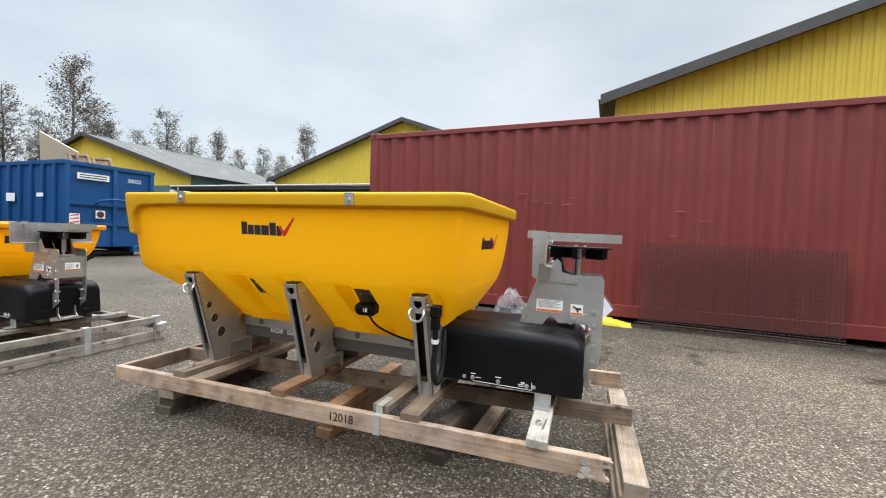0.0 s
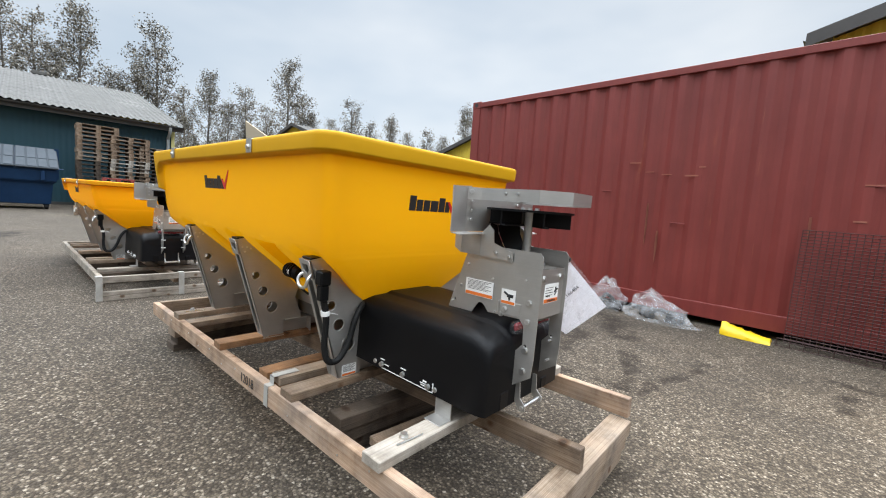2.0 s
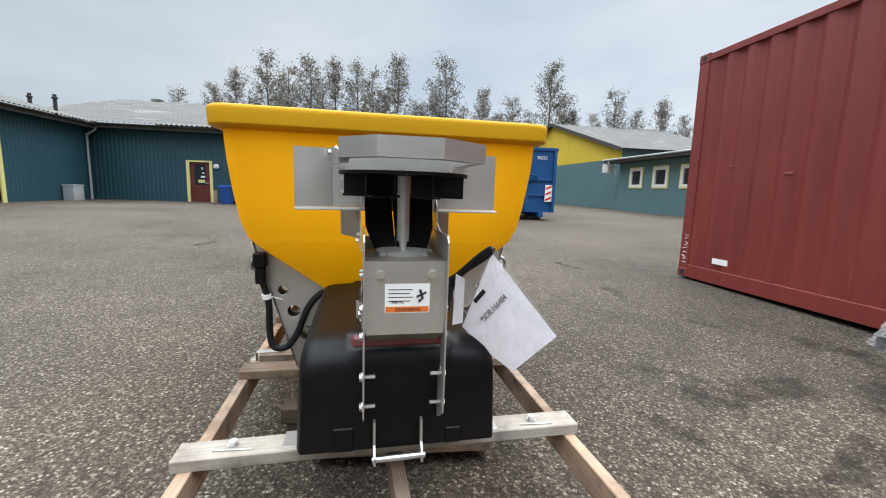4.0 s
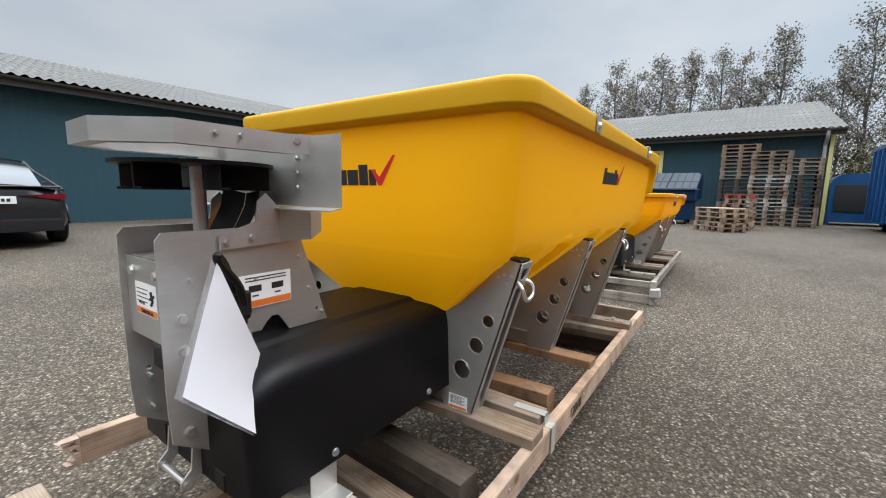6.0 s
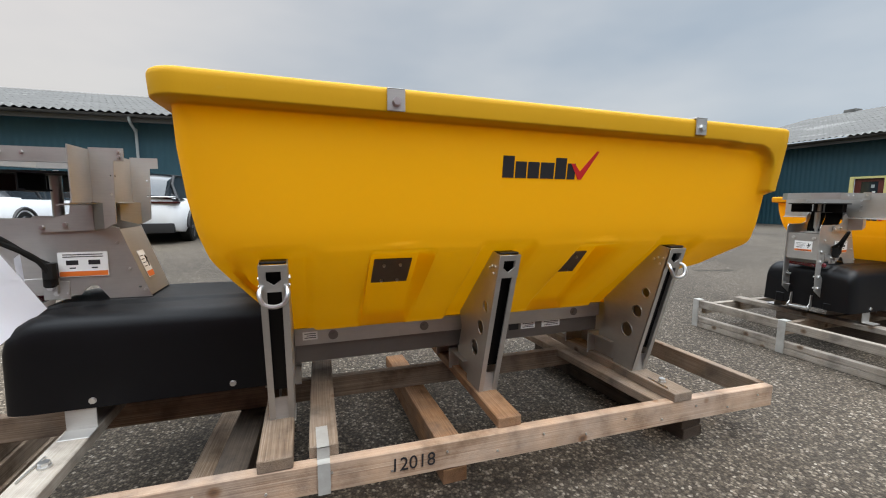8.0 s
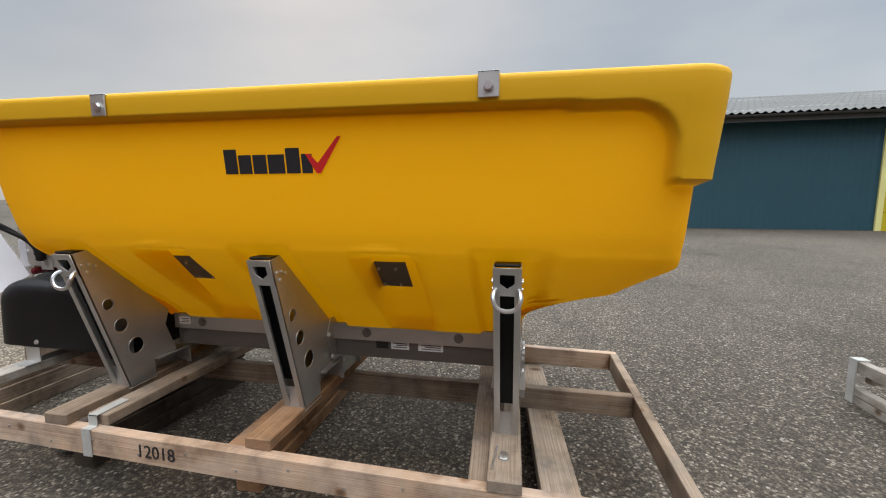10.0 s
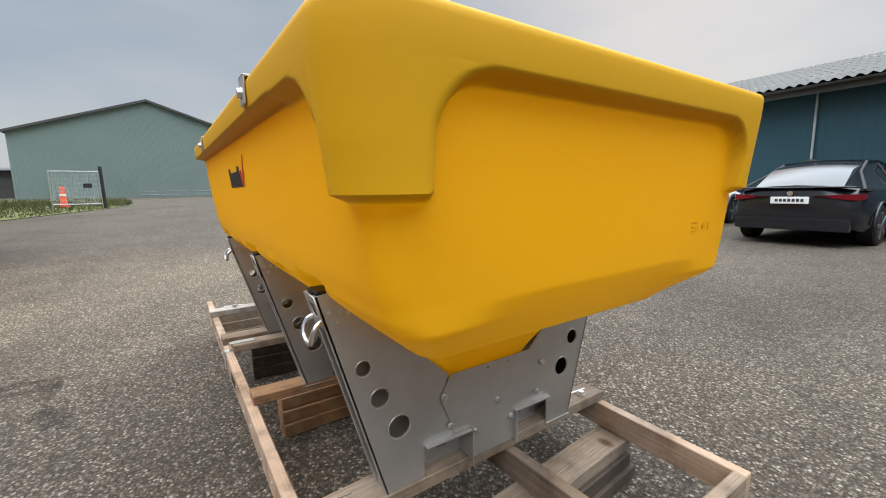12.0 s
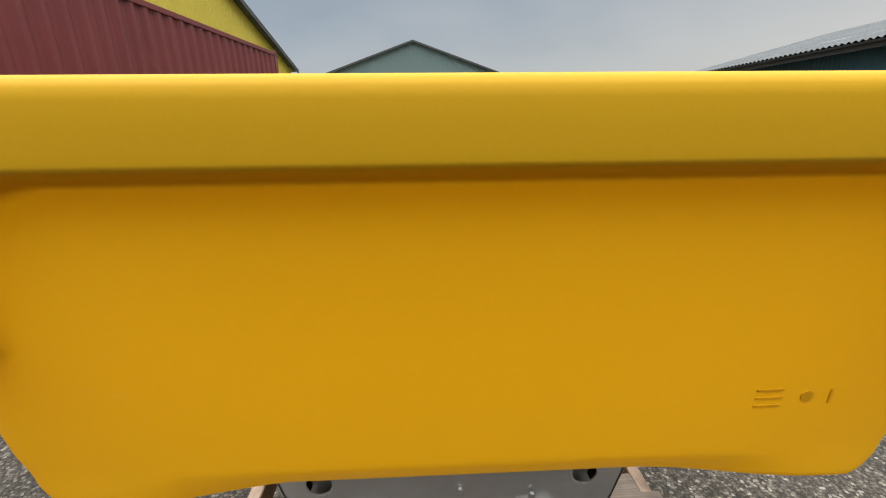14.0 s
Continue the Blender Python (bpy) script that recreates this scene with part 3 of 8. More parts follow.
def bolt(bm, p, d, r=0.009, h=0.008):
    p, d = Vector(p), Vector(d).normalized()
    tube(bm, [p, p + d * h * 0.35], r * 1.2, 10)
    tube(bm, [p + d * h * 0.35, p + d * h], r, 6)


def bolts(name, rows, mat, parent, label=""):
    """Each fixing a part of its own: rows of place, direction, radius, height."""
    for p, d, r, h in rows:
        bm = B()
        bolt(bm, p, d, r, h)
        part(name, bm, mat, parent, label)


def sheet(outline, holes=(), thick=0.004, bevel=0.0):
    """A flat plate with holes, in x and y, its back at z = 0."""
    cu = bpy.data.curves.new("sheet", "CURVE")
    cu.dimensions, cu.fill_mode = "2D", "BOTH"
    cu.extrude = thick / 2
    cu.bevel_depth = bevel
    loops = [outline] + [h if not isinstance(h[0], (int, float)) else [(h[0] + h[2] * math.cos(k * math.pi / 10), h[1] + h[2] * math.sin(k * math.pi / 10)) for k in range(20)] for h in holes]
    for lp in loops:
        sp = cu.splines.new("POLY")
        sp.points.add(len(lp) - 1)
        for q, (x, y) in zip(sp.points, lp):
            q.co = (x, y, 0, 1)
        sp.use_cyclic_u = True
    ob = bpy.data.objects.new("sheet", cu)
    me = bpy.data.meshes.new_from_object(ob)
    bpy.data.objects.remove(ob)
    bpy.data.curves.remove(cu)
    bm = bmesh.new()
    bm.from_mesh(me)
    bpy.data.meshes.remove(me)
    bmesh.ops.remove_doubles(bm, verts=bm.verts, dist=0.0001)
    bmesh.ops.translate(bm, vec=(0, 0, thick / 2), verts=bm.verts)
    return bm


def placed(bm, m):
    bmesh.ops.transform(bm, matrix=m, verts=bm.verts)
    return bm


# (x, y) of a sheet as (y, z) with its thickness along x, and as (x, z) with its thickness along y
YZ = Matrix(((0, 0, 1, 0), (1, 0, 0, 0), (0, 1, 0, 0), (0, 0, 0, 1)))
XZ = Matrix(((1, 0, 0, 0), (0, 0, -1, 0), (0, 1, 0, 0), (0, 0, 0, 1)))


def words(text, size, m, name, mat, parent, label="", depth=0.0006):
    cu = bpy.data.curves.new("words", "FONT")
    cu.body, cu.size, cu.extrude = text, size, depth
    cu.align_x, cu.align_y = "CENTER", "CENTER"
    ob = bpy.data.objects.new("words", cu)
    me = bpy.data.meshes.new_from_object(ob)
    bpy.data.objects.remove(ob)
    bpy.data.curves.remove(cu)
    bm = bmesh.new()
    bm.from_mesh(me)
    bpy.data.meshes.remove(me)
    return part(name, placed(bm, m), mat, parent, label, None)


def smooth01(a, b, v):
    t = min(1.0, max(0.0, (v - a) / (b - a)))
    return t * t * (3 - 2 * t)


def ground_z(x, y):
    """The yard rises a little towards the hall in the east and the long shed in the south."""
    return 0.012 * max(0.0, min(x, 80.0) - 1.5) * smooth01(1.5, 6, x) + 0.10 * smooth01(-4.0, -9.0, y)


# ---- ground ----
def build_ground():
    xs = [-1500, -500, -200, -100, -60, -40, -28, -22, -18, -14, -10, -6, -3, 0, 1.5, 2.5, 4, 6, 10, 16, 24, 34, 48, 64, 80, 120, 250, 600, 1500]
    ys = [-1500, -500, -200, -100, -50, -30, -20, -14, -11, -9, -7.5, -6, -4, -2, 0, 2, 4, 6, 10, 16, 24, 40, 70, 150, 500, 1500]
    bm = B()
    vs = [[bm.verts.new((x, y, ground_z(x, y))) for y in ys] for x in xs]
    for i in range(len(xs) - 1):
        for j in range(len(ys) - 1):
            bm.faces.new((vs[i][j], vs[i + 1][j], vs[i + 1][j + 1], vs[i][j + 1]))
    return solid("ground", bm, ASPHALT, "worn grey asphalt yard with exposed pale aggregate", "ground", kind="structure", smooth=180)


build_ground()

# ---- long sheds round the yard; all of them stand turned a little from the spreader ----
TURN = -2.1


def corrugated(bm, p0, p1, z0, z1, n, pitch=0.18, depth=0.018, top=None):
    """Upright trapezoid cladding from p0 to p1 on the ground plan; n points outwards. top: height along the way."""
    p0, p1, n = Vector((*p0, 0)), Vector((*p1, 0)), Vector((*n, 0))
    L = (p1 - p0).length
    d = (p1 - p0) / L
    k = max(2, int(L / pitch))
    w = L / k
    offs = []
    for i in range(k):
        offs += [(i * w, 0), (i * w + 0.3 * w, 0), (i * w + 0.45 * w, depth), (i * w + 0.85 * w, depth)]
    offs.append((L, 0))
    prev = None
    for s, o in offs:
        q = p0 + d * s + n * o
        a = bm.verts.new((q.x, q.y, z0))
        b = bm.verts.new((q.x, q.y, top(s / L) if top else z1))
        if prev:
            bm.faces.new((prev[0], a, b, prev[1]))
        prev = (a, b)


def wave_roof(bm, e0, e1, r0, r1, pitch=0.22, depth=0.056):
    """A corrugated roof plane between the eave e0-e1 and the ridge r0-r1."""
    e0, e1, r0, r1 = map(Vector, (e0, e1, r0, r1))
    nrm = (e1 - e0).cross(r0 - e0).normalized()
    if nrm.z < 0:
        nrm = -nrm
    k = int((e1 - e0).length / pitch) * 8
    rows = []
    # sheets in overlapping courses, each stepping down over the one below
    steps = max(2, round((r0 - e0).length / 1.15))
    for j in range(steps):
        for v, lift in ((j / steps, 0.007), ((j + 1) / steps, 0.0)):
            row = []
            for i in range(k + 1):
                u = i / k
                q = e0.lerp(e1, u).lerp(r0.lerp(r1, u), v)
                o = depth * 0.5 * math.cos(2 * math.pi * i / 8) + lift
                row.append(bm.verts.new(q + nrm * o))
            rows.append(row)
    for a, b in zip(rows, rows[1:]):
        for i in range(k):
            bm.faces.new((a[i], a[i + 1], b[i + 1], b[i]))


def wall_panels(name, spans, parent, mat, y, n=-1, label=""):
    """Backing blocks and cladding of a wall along x at y: spans of (x0, x1, z0, z1)."""
    for x0, x1, z0, z1 in spans:
        bm = B()
        box(bm, x0, x1, y - n * 0.22, y - n * 0.02, z0, z1)
        corrugated(bm, (x0, y), (x1, y), z0, z1, (0, n), depth=0.010)
        part(name, bm, mat, parent, label, 30)


def sectional_door(name, x0, x1, z0, z1, y, n, parent, panes, label):
    """A folding gate of four flat panels with a row of panes, in its frame."""
    d = thing_part(name, parent, label)
    bm = B()
    w = 0.16
    for a, b, c, e in ((x0, x0 + w, z0, z1), (x1 - w, x1, z0, z1)):
        box(bm, a, b, y + min(0, n * 0.06), y + max(0, n * 0.06), c, e - w * 0.6, 0.004)
    box(bm, x0, x1, y + min(0, n * 0.06), y + max(0, n * 0.06), z1 - w * 0.6, z1, 0.004)
    part("door_frame", bm, TRIM_Y, d, "cream-yellow painted frame")
    k = 5
    h = (z1 - w * 0.6 - z0) / k
    for i in range(k):
        bm = B()
        a, b = z0 + i * h + 0.008, z0 + (i + 1) * h - 0.004
        if i == 3 - 0 and panes:
            m = len(panes)
            box(bm, x0 + w, x1 - w, y - n * 0.10, y - n * 0.05, a, a + h * 0.22)
            box(bm, x0 + w, x1 - w, y - n * 0.10, y - n * 0.05, b - h * 0.22, b)
            xs = [x0 + w] + [v for p in panes for v in p] + [x1 - w]
            for q in range(0, len(xs), 2):
                box(bm, xs[q], xs[q + 1], y - n * 0.10, y - n * 0.05, a + h * 0.22, b - h * 0.22)
        else:
            box(bm, x0 + w, x1 - w, y - n * 0.10, y - n * 0.05, a, b, 0.006)
        part("door_panel", bm, DOOR_Y, d)
        if i == 3 and panes:
            for p in panes:
                bm = B()
                box(bm, p[0], p[1], y - n * 0.09, y - n * 0.07, a + h * 0.22, b - h * 0.22)
                pn = part("pane", bm, GLASS, d)
                bm = B()
                for u0, u1, v0, v1 in ((p[0] - 0.02, p[1] + 0.02, a + h * 0.19, a + h * 0.24), (p[0] - 0.02, p[1] + 0.02, b - h * 0.24, b - h * 0.19), (p[0] - 0.02, p[0] + 0.02, a + h * 0.2, b - h * 0.2), (p[1] - 0.02, p[1] + 0.02, a + h * 0.2, b - h * 0.2)):
                    box(bm, u0, u1, y - n * 0.05, y - n * 0.04, v0, v1)
                part("pane_frame", bm, TRIMK, d)
    bm = B()
    box(bm, x1 - w - 0.55, x1 - w - 0.3, y - n * 0.05, y - n * 0.04, z0 + 0.12, z0 + 0.22, 0.004)
    part("letter_slot", bm, TRIMK, d)
    bm = B()
    box(bm, x0 + w, x1 - w, y - n * 0.20, y - n * 0.12, z0, z1)
    part("door_backing", bm, TRIMK, d)
    return d


def thing_part(name, parent, label=""):
    """An Empty under a thing, for a part with pieces of its own."""
    ob = new(name)
    ob.parent = parent
    if label:
        ob["label"] = label
    return ob


def gutter(bm, p0, p1, r=0.07):
    p0, p1 = Vector(p0), Vector(p1)
    d = (p1 - p0).normalized()
    s = Vector((-d.y, d.x, 0))
    prev = None
    for p in (p0, p1):
        ring = [bm.verts.new(p + s * r * math.cos(a) + Vector((0, 0, r * math.sin(a)))) for a in [math.pi + k * math.pi / 6 for k in range(7)]]
        if prev:
            for k in range(6):
                bm.faces.new((prev[k], prev[k + 1], ring[k + 1], ring[k]))
        prev = ring


# the shed in the south, with its gate
def shed_south():
    t = thing("workshop_south", "long low teal-clad workshop with grey roof and yellow gate", "building", at=(0, 0, 0), rz=TURN)
    y, zw, x0, x1 = -13.28, 3.55, -19.6, 22.0
    zb = 0.06
    gx0, gx1 = -15.0, -10.95
    wall_panels("wall", [(x0, gx0, zb, zw), (gx0, gx1, 3.1, zw), (gx1, x1, zb, zw)], t, TEAL, y, 1, "teal upright metal cladding")
    for a, b in ((gx1, x1), (x0, gx0)):
        bm = B()
        box(bm, a, b, y - 0.2, y + 0.03, -0.3, zb + 0.06)
        part("plinth", bm, FASCIA, t)
    sectional_door("gate", gx0, gx1, zb, 3.1, y, 1, t, [(gx0 + 0.55 + i * 0.82, gx0 + 1.12 + i * 0.82) for i in range(4)], "yellow sectional gate with a row of small panes")
    bm = B()
    ridge = 5.85
    wave_roof(bm, (x0 - 0.4, y + 0.5, zw + 0.06), (x1 + 0.4, y + 0.5, zw + 0.06), (x0 - 0.4, y - 8.0, ridge), (x1 + 0.4, y - 8.0, ridge))
    wave_roof(bm, (x0 - 0.4, y - 16.5, zw + 0.06), (x1 + 0.4, y - 16.5, zw + 0.06), (x0 - 0.4, y - 8.0, ridge), (x1 + 0.4, y - 8.0, ridge))
    rf = part("roof", bm, ROOF, t, "weathered grey corrugated fibre-cement roof", 60)
    for cx, dy, zf in ((-19.26, -1.9, 4.2), (-19.2, -0.88, 3.92)):
        bm = B()
        tube(bm, [(cx, y + dy, zf - 0.1), (cx, y + dy, 4.50)], 0.075, 10)
        tube(bm, [(cx, y + dy, 4.48), (cx, y + dy, 4.54), (cx, y + dy, 4.58)], [0.08, 0.12, 0.11], 10)
        tube(bm, [(cx, y + dy, 4.58), (cx, y + dy, 4.70)], 0.07, 10)
        part("flue", bm, TRIMK, rf, "black roof flue with a cowl")
    bm = B()
    box(bm, x0, x1, y + 0.02, y + 0.42, zw - 0.08, zw - 0.02)
    box(bm, x0 - 0.4, x1 + 0.4, y + 0.40, y + 0.46, zw - 0.2, zw + 0.02)
    part("fascia", bm, FASCIA, t)
    bm = B()
    gutter(bm, (x0 - 0.3, y + 0.54, zw + 0.0), (x1 + 0.4, y + 0.54, zw + 0.0))
    part("gutter", bm, FASCIA, t)
    bm = B()
    tube(bm, [(2.05, y + 0.05, 1.72), (2.05, y + 0.05, zw - 0.1)], 0.028, 8)
    part("wall_conduit", bm, PIPE, t, "pale plastic wall conduit")
    bm = B()
    tube(bm, curve_pts([(5.58, y + 0.54, zw - 0.02), (5.58, y + 0.48, zw - 0.2), (5.58, y + 0.14, zw - 0.42), (5.58, y + 0.09, zw - 0.6), (5.58, y + 0.09, 0.15)], 4), 0.04, 8)
    part("downpipe", bm, PIPE, t, "pale grey zinc downpipe")
    # round black box that carries the grey socket
    bm = B()
    tube(bm, [(2.05, y + 0.02, 1.52), (2.05, y + 0.10, 1.52), (2.05, y + 0.13, 1.52)], [0.24, 0.24, 0.20], 20)
    sk = part("round_fitting", bm, TRIMK, t, "round black wall fitting below the conduit")
    bm = B()
    box(bm, 1.96, 2.14, y + 0.13, y + 0.19, 1.42, 1.62, 0.02)
    part("socket_box", bm, GREY, sk, "grey socket on the black fitting")
    bm = B()
    tube(bm, curve_pts([(x0 + 0.15, y + 0.54, zw - 0.05), (x0 + 0.15, y + 0.45, zw - 0.25), (x0 + 0.15, y + 0.12, zw - 0.5), (x0 + 0.15, y + 0.1, zw - 0.7), (x0 + 0.15, y + 0.1, 0.1)], 4), 0.05, 8)
    part("downpipe", bm, PIPE, t)
    bm = B()
    box(bm, x0, x0 + 0.1, y - 16, y, zb, zw)
    box(bm, x1 - 0.1, x1, y - 16, y, zb, zw)
    box(bm, x0, x1, y - 16.1, y - 16, zb, zw)
    v = [bm.verts.new(p) for p in ((x1, y, zw), (x1, y - 16, zw), (x1, y - 8, ridge - 0.05))]
    bm.faces.new(v)
    part("outer_wall", bm, TEAL, t)
    return t


shed_south()


def shed_west():
    """Its yard face runs along y; built along its own x and turned."""
    t = thing("workshop_west", "long teal-clad workshop with a red door and a yellow gate", "building", at=(-19.975, -3.7, 0), rz=90 + TURN)
    # own x runs north along the face (y of the yard from -3.7), own -y is towards the yard
    y, zw, x0, x1, zb = 0.0, 3.6, -9.4, 7.75, 0.05
    dx0, dx1 = -4.76, -3.58
    gx0, gx1 = -1.9, 2.14
    wall_panels("wall", [(x0, dx0, zb, zw), (dx0, dx1, 2.1, zw), (dx1, gx0, zb, zw), (gx0, gx1, 3.1, zw), (gx1, x1, zb, zw)], t, TEAL, y, -1, "teal upright metal cladding")
    for a, b in ((x0, dx0), (dx1, gx0), (gx1, x1)):
        bm = B()
        box(bm, a, b, y - 0.03, y + 0.2, -0.1, zb + 0.05)
        part("plinth", bm, FASCIA, t)
    sectional_door("gate", gx0, gx1, zb, 3.1, y, -1, t, [(gx0 + 0.5 + i * 0.86, gx0 + 1.12 + i * 0.86) for i in range(4)], "yellow sectional gate with a row of small panes")
    d = thing_part("door", t, "dark red door with a glazed upper half in a cream frame")
    bm = B()
    for a, b, c, e in ((dx0, dx0 + 0.13, zb, 2.1), (dx1 - 0.13, dx1, zb, 2.1), (dx0 + 0.13, dx1 - 0.13, 2.02, 2.1)):
        box(bm, a, b, y - 0.06, y, c, e, 0.004)
    part("door_frame", bm, TRIM_Y, d)
    bm = B()
    a, b = dx0 + 0.13, dx1 - 0.13
    box(bm, a, b, y + 0.02, y + 0.07, zb, 0.92)
    box(bm, a, b, y + 0.02, y + 0.07, 1.9, 2.02)
    box(bm, a, a + 0.2, y + 0.02, y + 0.07, 0.92, 1.9)
    box(bm, b - 0.2, b, y + 0.02, y + 0.07, 0.92, 1.9)
    part("door_leaf", bm, DOOR_R, d)
    bm = B()
    box(bm, a + 0.2, b - 0.2, y + 0.035, y + 0.05, 0.92, 1.9)
    part("pane", bm, GLASS, d)
    for u, v, w, h, mt in ((0.1, 1.72, 0.1, 0.12, GREY), (0.14, 1.5, 0.1, 0.06, WHITE), (0.12, 1.32, 0.2, 0.09, WHITE), (0.05, 1.1, 0.3, 0.14, TRIM_Y)):
        bm = B()
        box(bm, (a + b) / 2 + u - w / 2, (a + b) / 2 + u + w / 2, y + 0.027, y + 0.033, v - h / 2, v + h / 2)
        part("notice", bm, mt, d)
    bm = B()
    tube(bm, [(b - 0.08, y + 0.02, 1.02), (b - 0.08, y - 0.05, 1.02), (b - 0.2, y - 0.05, 1.02)], 0.012, 8)
    part("door_handle", bm, ZINC, d)
    bm = B()
    ridge = 6.45
    wave_roof(bm, (x0 - 3.4, y - 0.5, zw + 0.06), (x1 + 0.35, y - 0.5, zw + 0.06), (x0 - 3.4, y + 10.2, ridge), (x1 + 0.35, y + 10.2, ridge))
    wave_roof(bm, (x0 - 3.4, y + 20.9, zw + 0.06), (x1 + 0.35, y + 20.9, zw + 0.06), (x0 - 3.4, y + 10.2, ridge), (x1 + 0.35, y + 10.2, ridge))
    rf = part("roof", bm, ROOF, t, "weathered grey corrugated fibre-cement roof", 60)
    for i in range(5):
        cx = x0 - 1.5 + i * 3.6
        bm = B()
        box(bm, cx, cx + 0.6, y + 9.9, y + 10.5, ridge - 0.05, ridge + 0.14, 0.05)
        part("ridge_vent", bm, ROOF, rf)
    bm = B()
    box(bm, x0, x1, y - 0.42, y - 0.02, zw - 0.08, zw - 0.02)
    box(bm, x0 - 0.4, x1 + 0.35, y - 0.46, y - 0.40, zw - 0.2, zw + 0.02)
    part("fascia", bm, FASCIA, t)
    bm = B()
    gutter(bm, (x0 + 0.3, y - 0.54, zw), (x1 + 0.35, y - 0.54, zw))
    part("gutter", bm, FASCIA, t)
    for cx in (x1 - 0.15,):
        bm = B()
        tube(bm, curve_pts([(cx, y - 0.54, zw - 0.05), (cx, y - 0.45, zw - 0.28), (cx, y - 0.12, zw - 0.5), (cx, y - 0.1, zw - 0.75), (cx, y - 0.1, 0.1)], 4), 0.06, 8)
        part("downpipe", bm, PIPE, t, "pale grey zinc downpipe")
    bm = B()
    box(bm, x1 - 0.02, x1 + 0.1, y - 0.09, y + 0.12, zb, zw - 0.02)
    part("corner_trim", bm, TRIM_Y, t, "cream-yellow corner board")
    bm = B()
    box(bm, x1 - 0.1, x1, y + 0.22, y + 20, zb, zw)
    box(bm, x0, x1, y + 20, y + 20.1, zb, zw)
    v = [bm.verts.new(p) for p in ((x1, y, zw), (x1, y + 20.4, zw), (x1, y + 10.2, ridge - 0.05))]
    bm.faces.new(v)
    part("gable", bm, WALL_Y, t, "yellow-clad gable end")
    bm = B()
    box(bm, -0.15, 0.15, y - 0.2, y - 0.02, 3.36, 3.44, 0.02)
    tube(bm, [(0, y - 0.02, 3.4), (0, y - 0.25, 3.42)], 0.03, 8)
    box(bm, -0.2, 0.2, y - 0.42, y - 0.18, 3.36, 3.52, 0.03)
    part("floodlight", bm, WHITE, t, "white floodlight under the eave")
    bm = B()
    tube(bm, [(-3.4, y - 0.01, 1.84), (-3.4, y - 0.06, 1.84), (-3.4, y - 0.12, 1.84)], [0.13, 0.13, 0.07], 14)
    part("bulkhead_lamp", bm, WHITE, t, "round white bulkhead lamp")
    return t


shed_west()


def gable_hall(name, label, at, w, depth, eave, apex, wall, low=None, rz=TURN, over=0.45, roof=ROOF):
    """A hall whose gable faces own -y, w wide about own x = 0."""
    t = thing(name, label, "building", at=at, rz=rz)
    h = w / 2
    zb = -0.5
    rise = apex - eave
    bm = B()
    zl = low[1] if low else zb
    corrugated(bm, (-h, 0), (h, 0), zl, 0, (0, -1), pitch=0.25, depth=0.03, top=lambda u: eave + rise * (1 - abs(2 * u - 1)) - 0.1)
    part("gable", bm, wall, t, "" if low is None else "yellow-clad gable", 30)
    if low:
        bm = B()
        corrugated(bm, (-h, 0), (h, 0), zb, zl, (0, -1), pitch=0.25, depth=0.02)
        part("wall", bm, low[0], t, "", 30)
    for sx in (-1, 1):
        bm = B()
        corrugated(bm, (sx * h, 0), (sx * h, depth), zb, eave, (sx, 0), pitch=0.25, depth=0.02)
        part("wall", bm, low[0] if low else wall, t, "", 30)
        bm = B()
        k = rise / h
        wave_roof(bm, (sx * (h + over), -over, eave - k * over), (sx * (h + over), depth, eave - k * over), (0, -over, apex), (0, depth, apex), 0.3, 0.05)
        part("roof", bm, roof, t, "", 60)
        bm = B()
        q = [(sx * (h + over), eave - k * over), (0, apex)]
        for zz, th, yy in ((0.08, 0.3, -over - 0.05),):
            a0, a1 = q
            vs = [bm.verts.new((x, yy2, z + dz)) for (x, z) in (a0, a1) for yy2 in (yy, yy + 0.06) for dz in (zz - th, zz)]
            for f in ((0, 1, 3, 2), (4, 6, 7, 5), (0, 4, 5, 1), (2, 3, 7, 6), (0, 2, 6, 4), (1, 5, 7, 3)):
                bm.faces.new([vs[i] for i in f])
        part("barge_board", bm, FASCIA, t)
        bm = B()
        gutter(bm, (sx * (h + over), -over, eave - k * over), (sx * (h + over), depth, eave - k * over))
        part("gutter", bm, FASCIA, t)
    return t


gable_hall("hall_behind_container", "tall yellow-clad hall with a dark roof edge behind the container", (17.9, 11.2, 0), 32.4, 30, 5.75, 10.7, WALL_Y)
gable_hall("middle_hall", "yellow gabled hall with a grey roof", (-11.7, 24.2, 0), 23.6, 22, 5.1, 9.15, WALL_Y)
n1 = gable_hall("office_hall", "yellow and teal gabled hall with a grey corrugated roof", (-39.0, 19.9, 0), 25.2, 12, 4.75, 8.25, WALL_Y, (TEAL_L, 3.9))


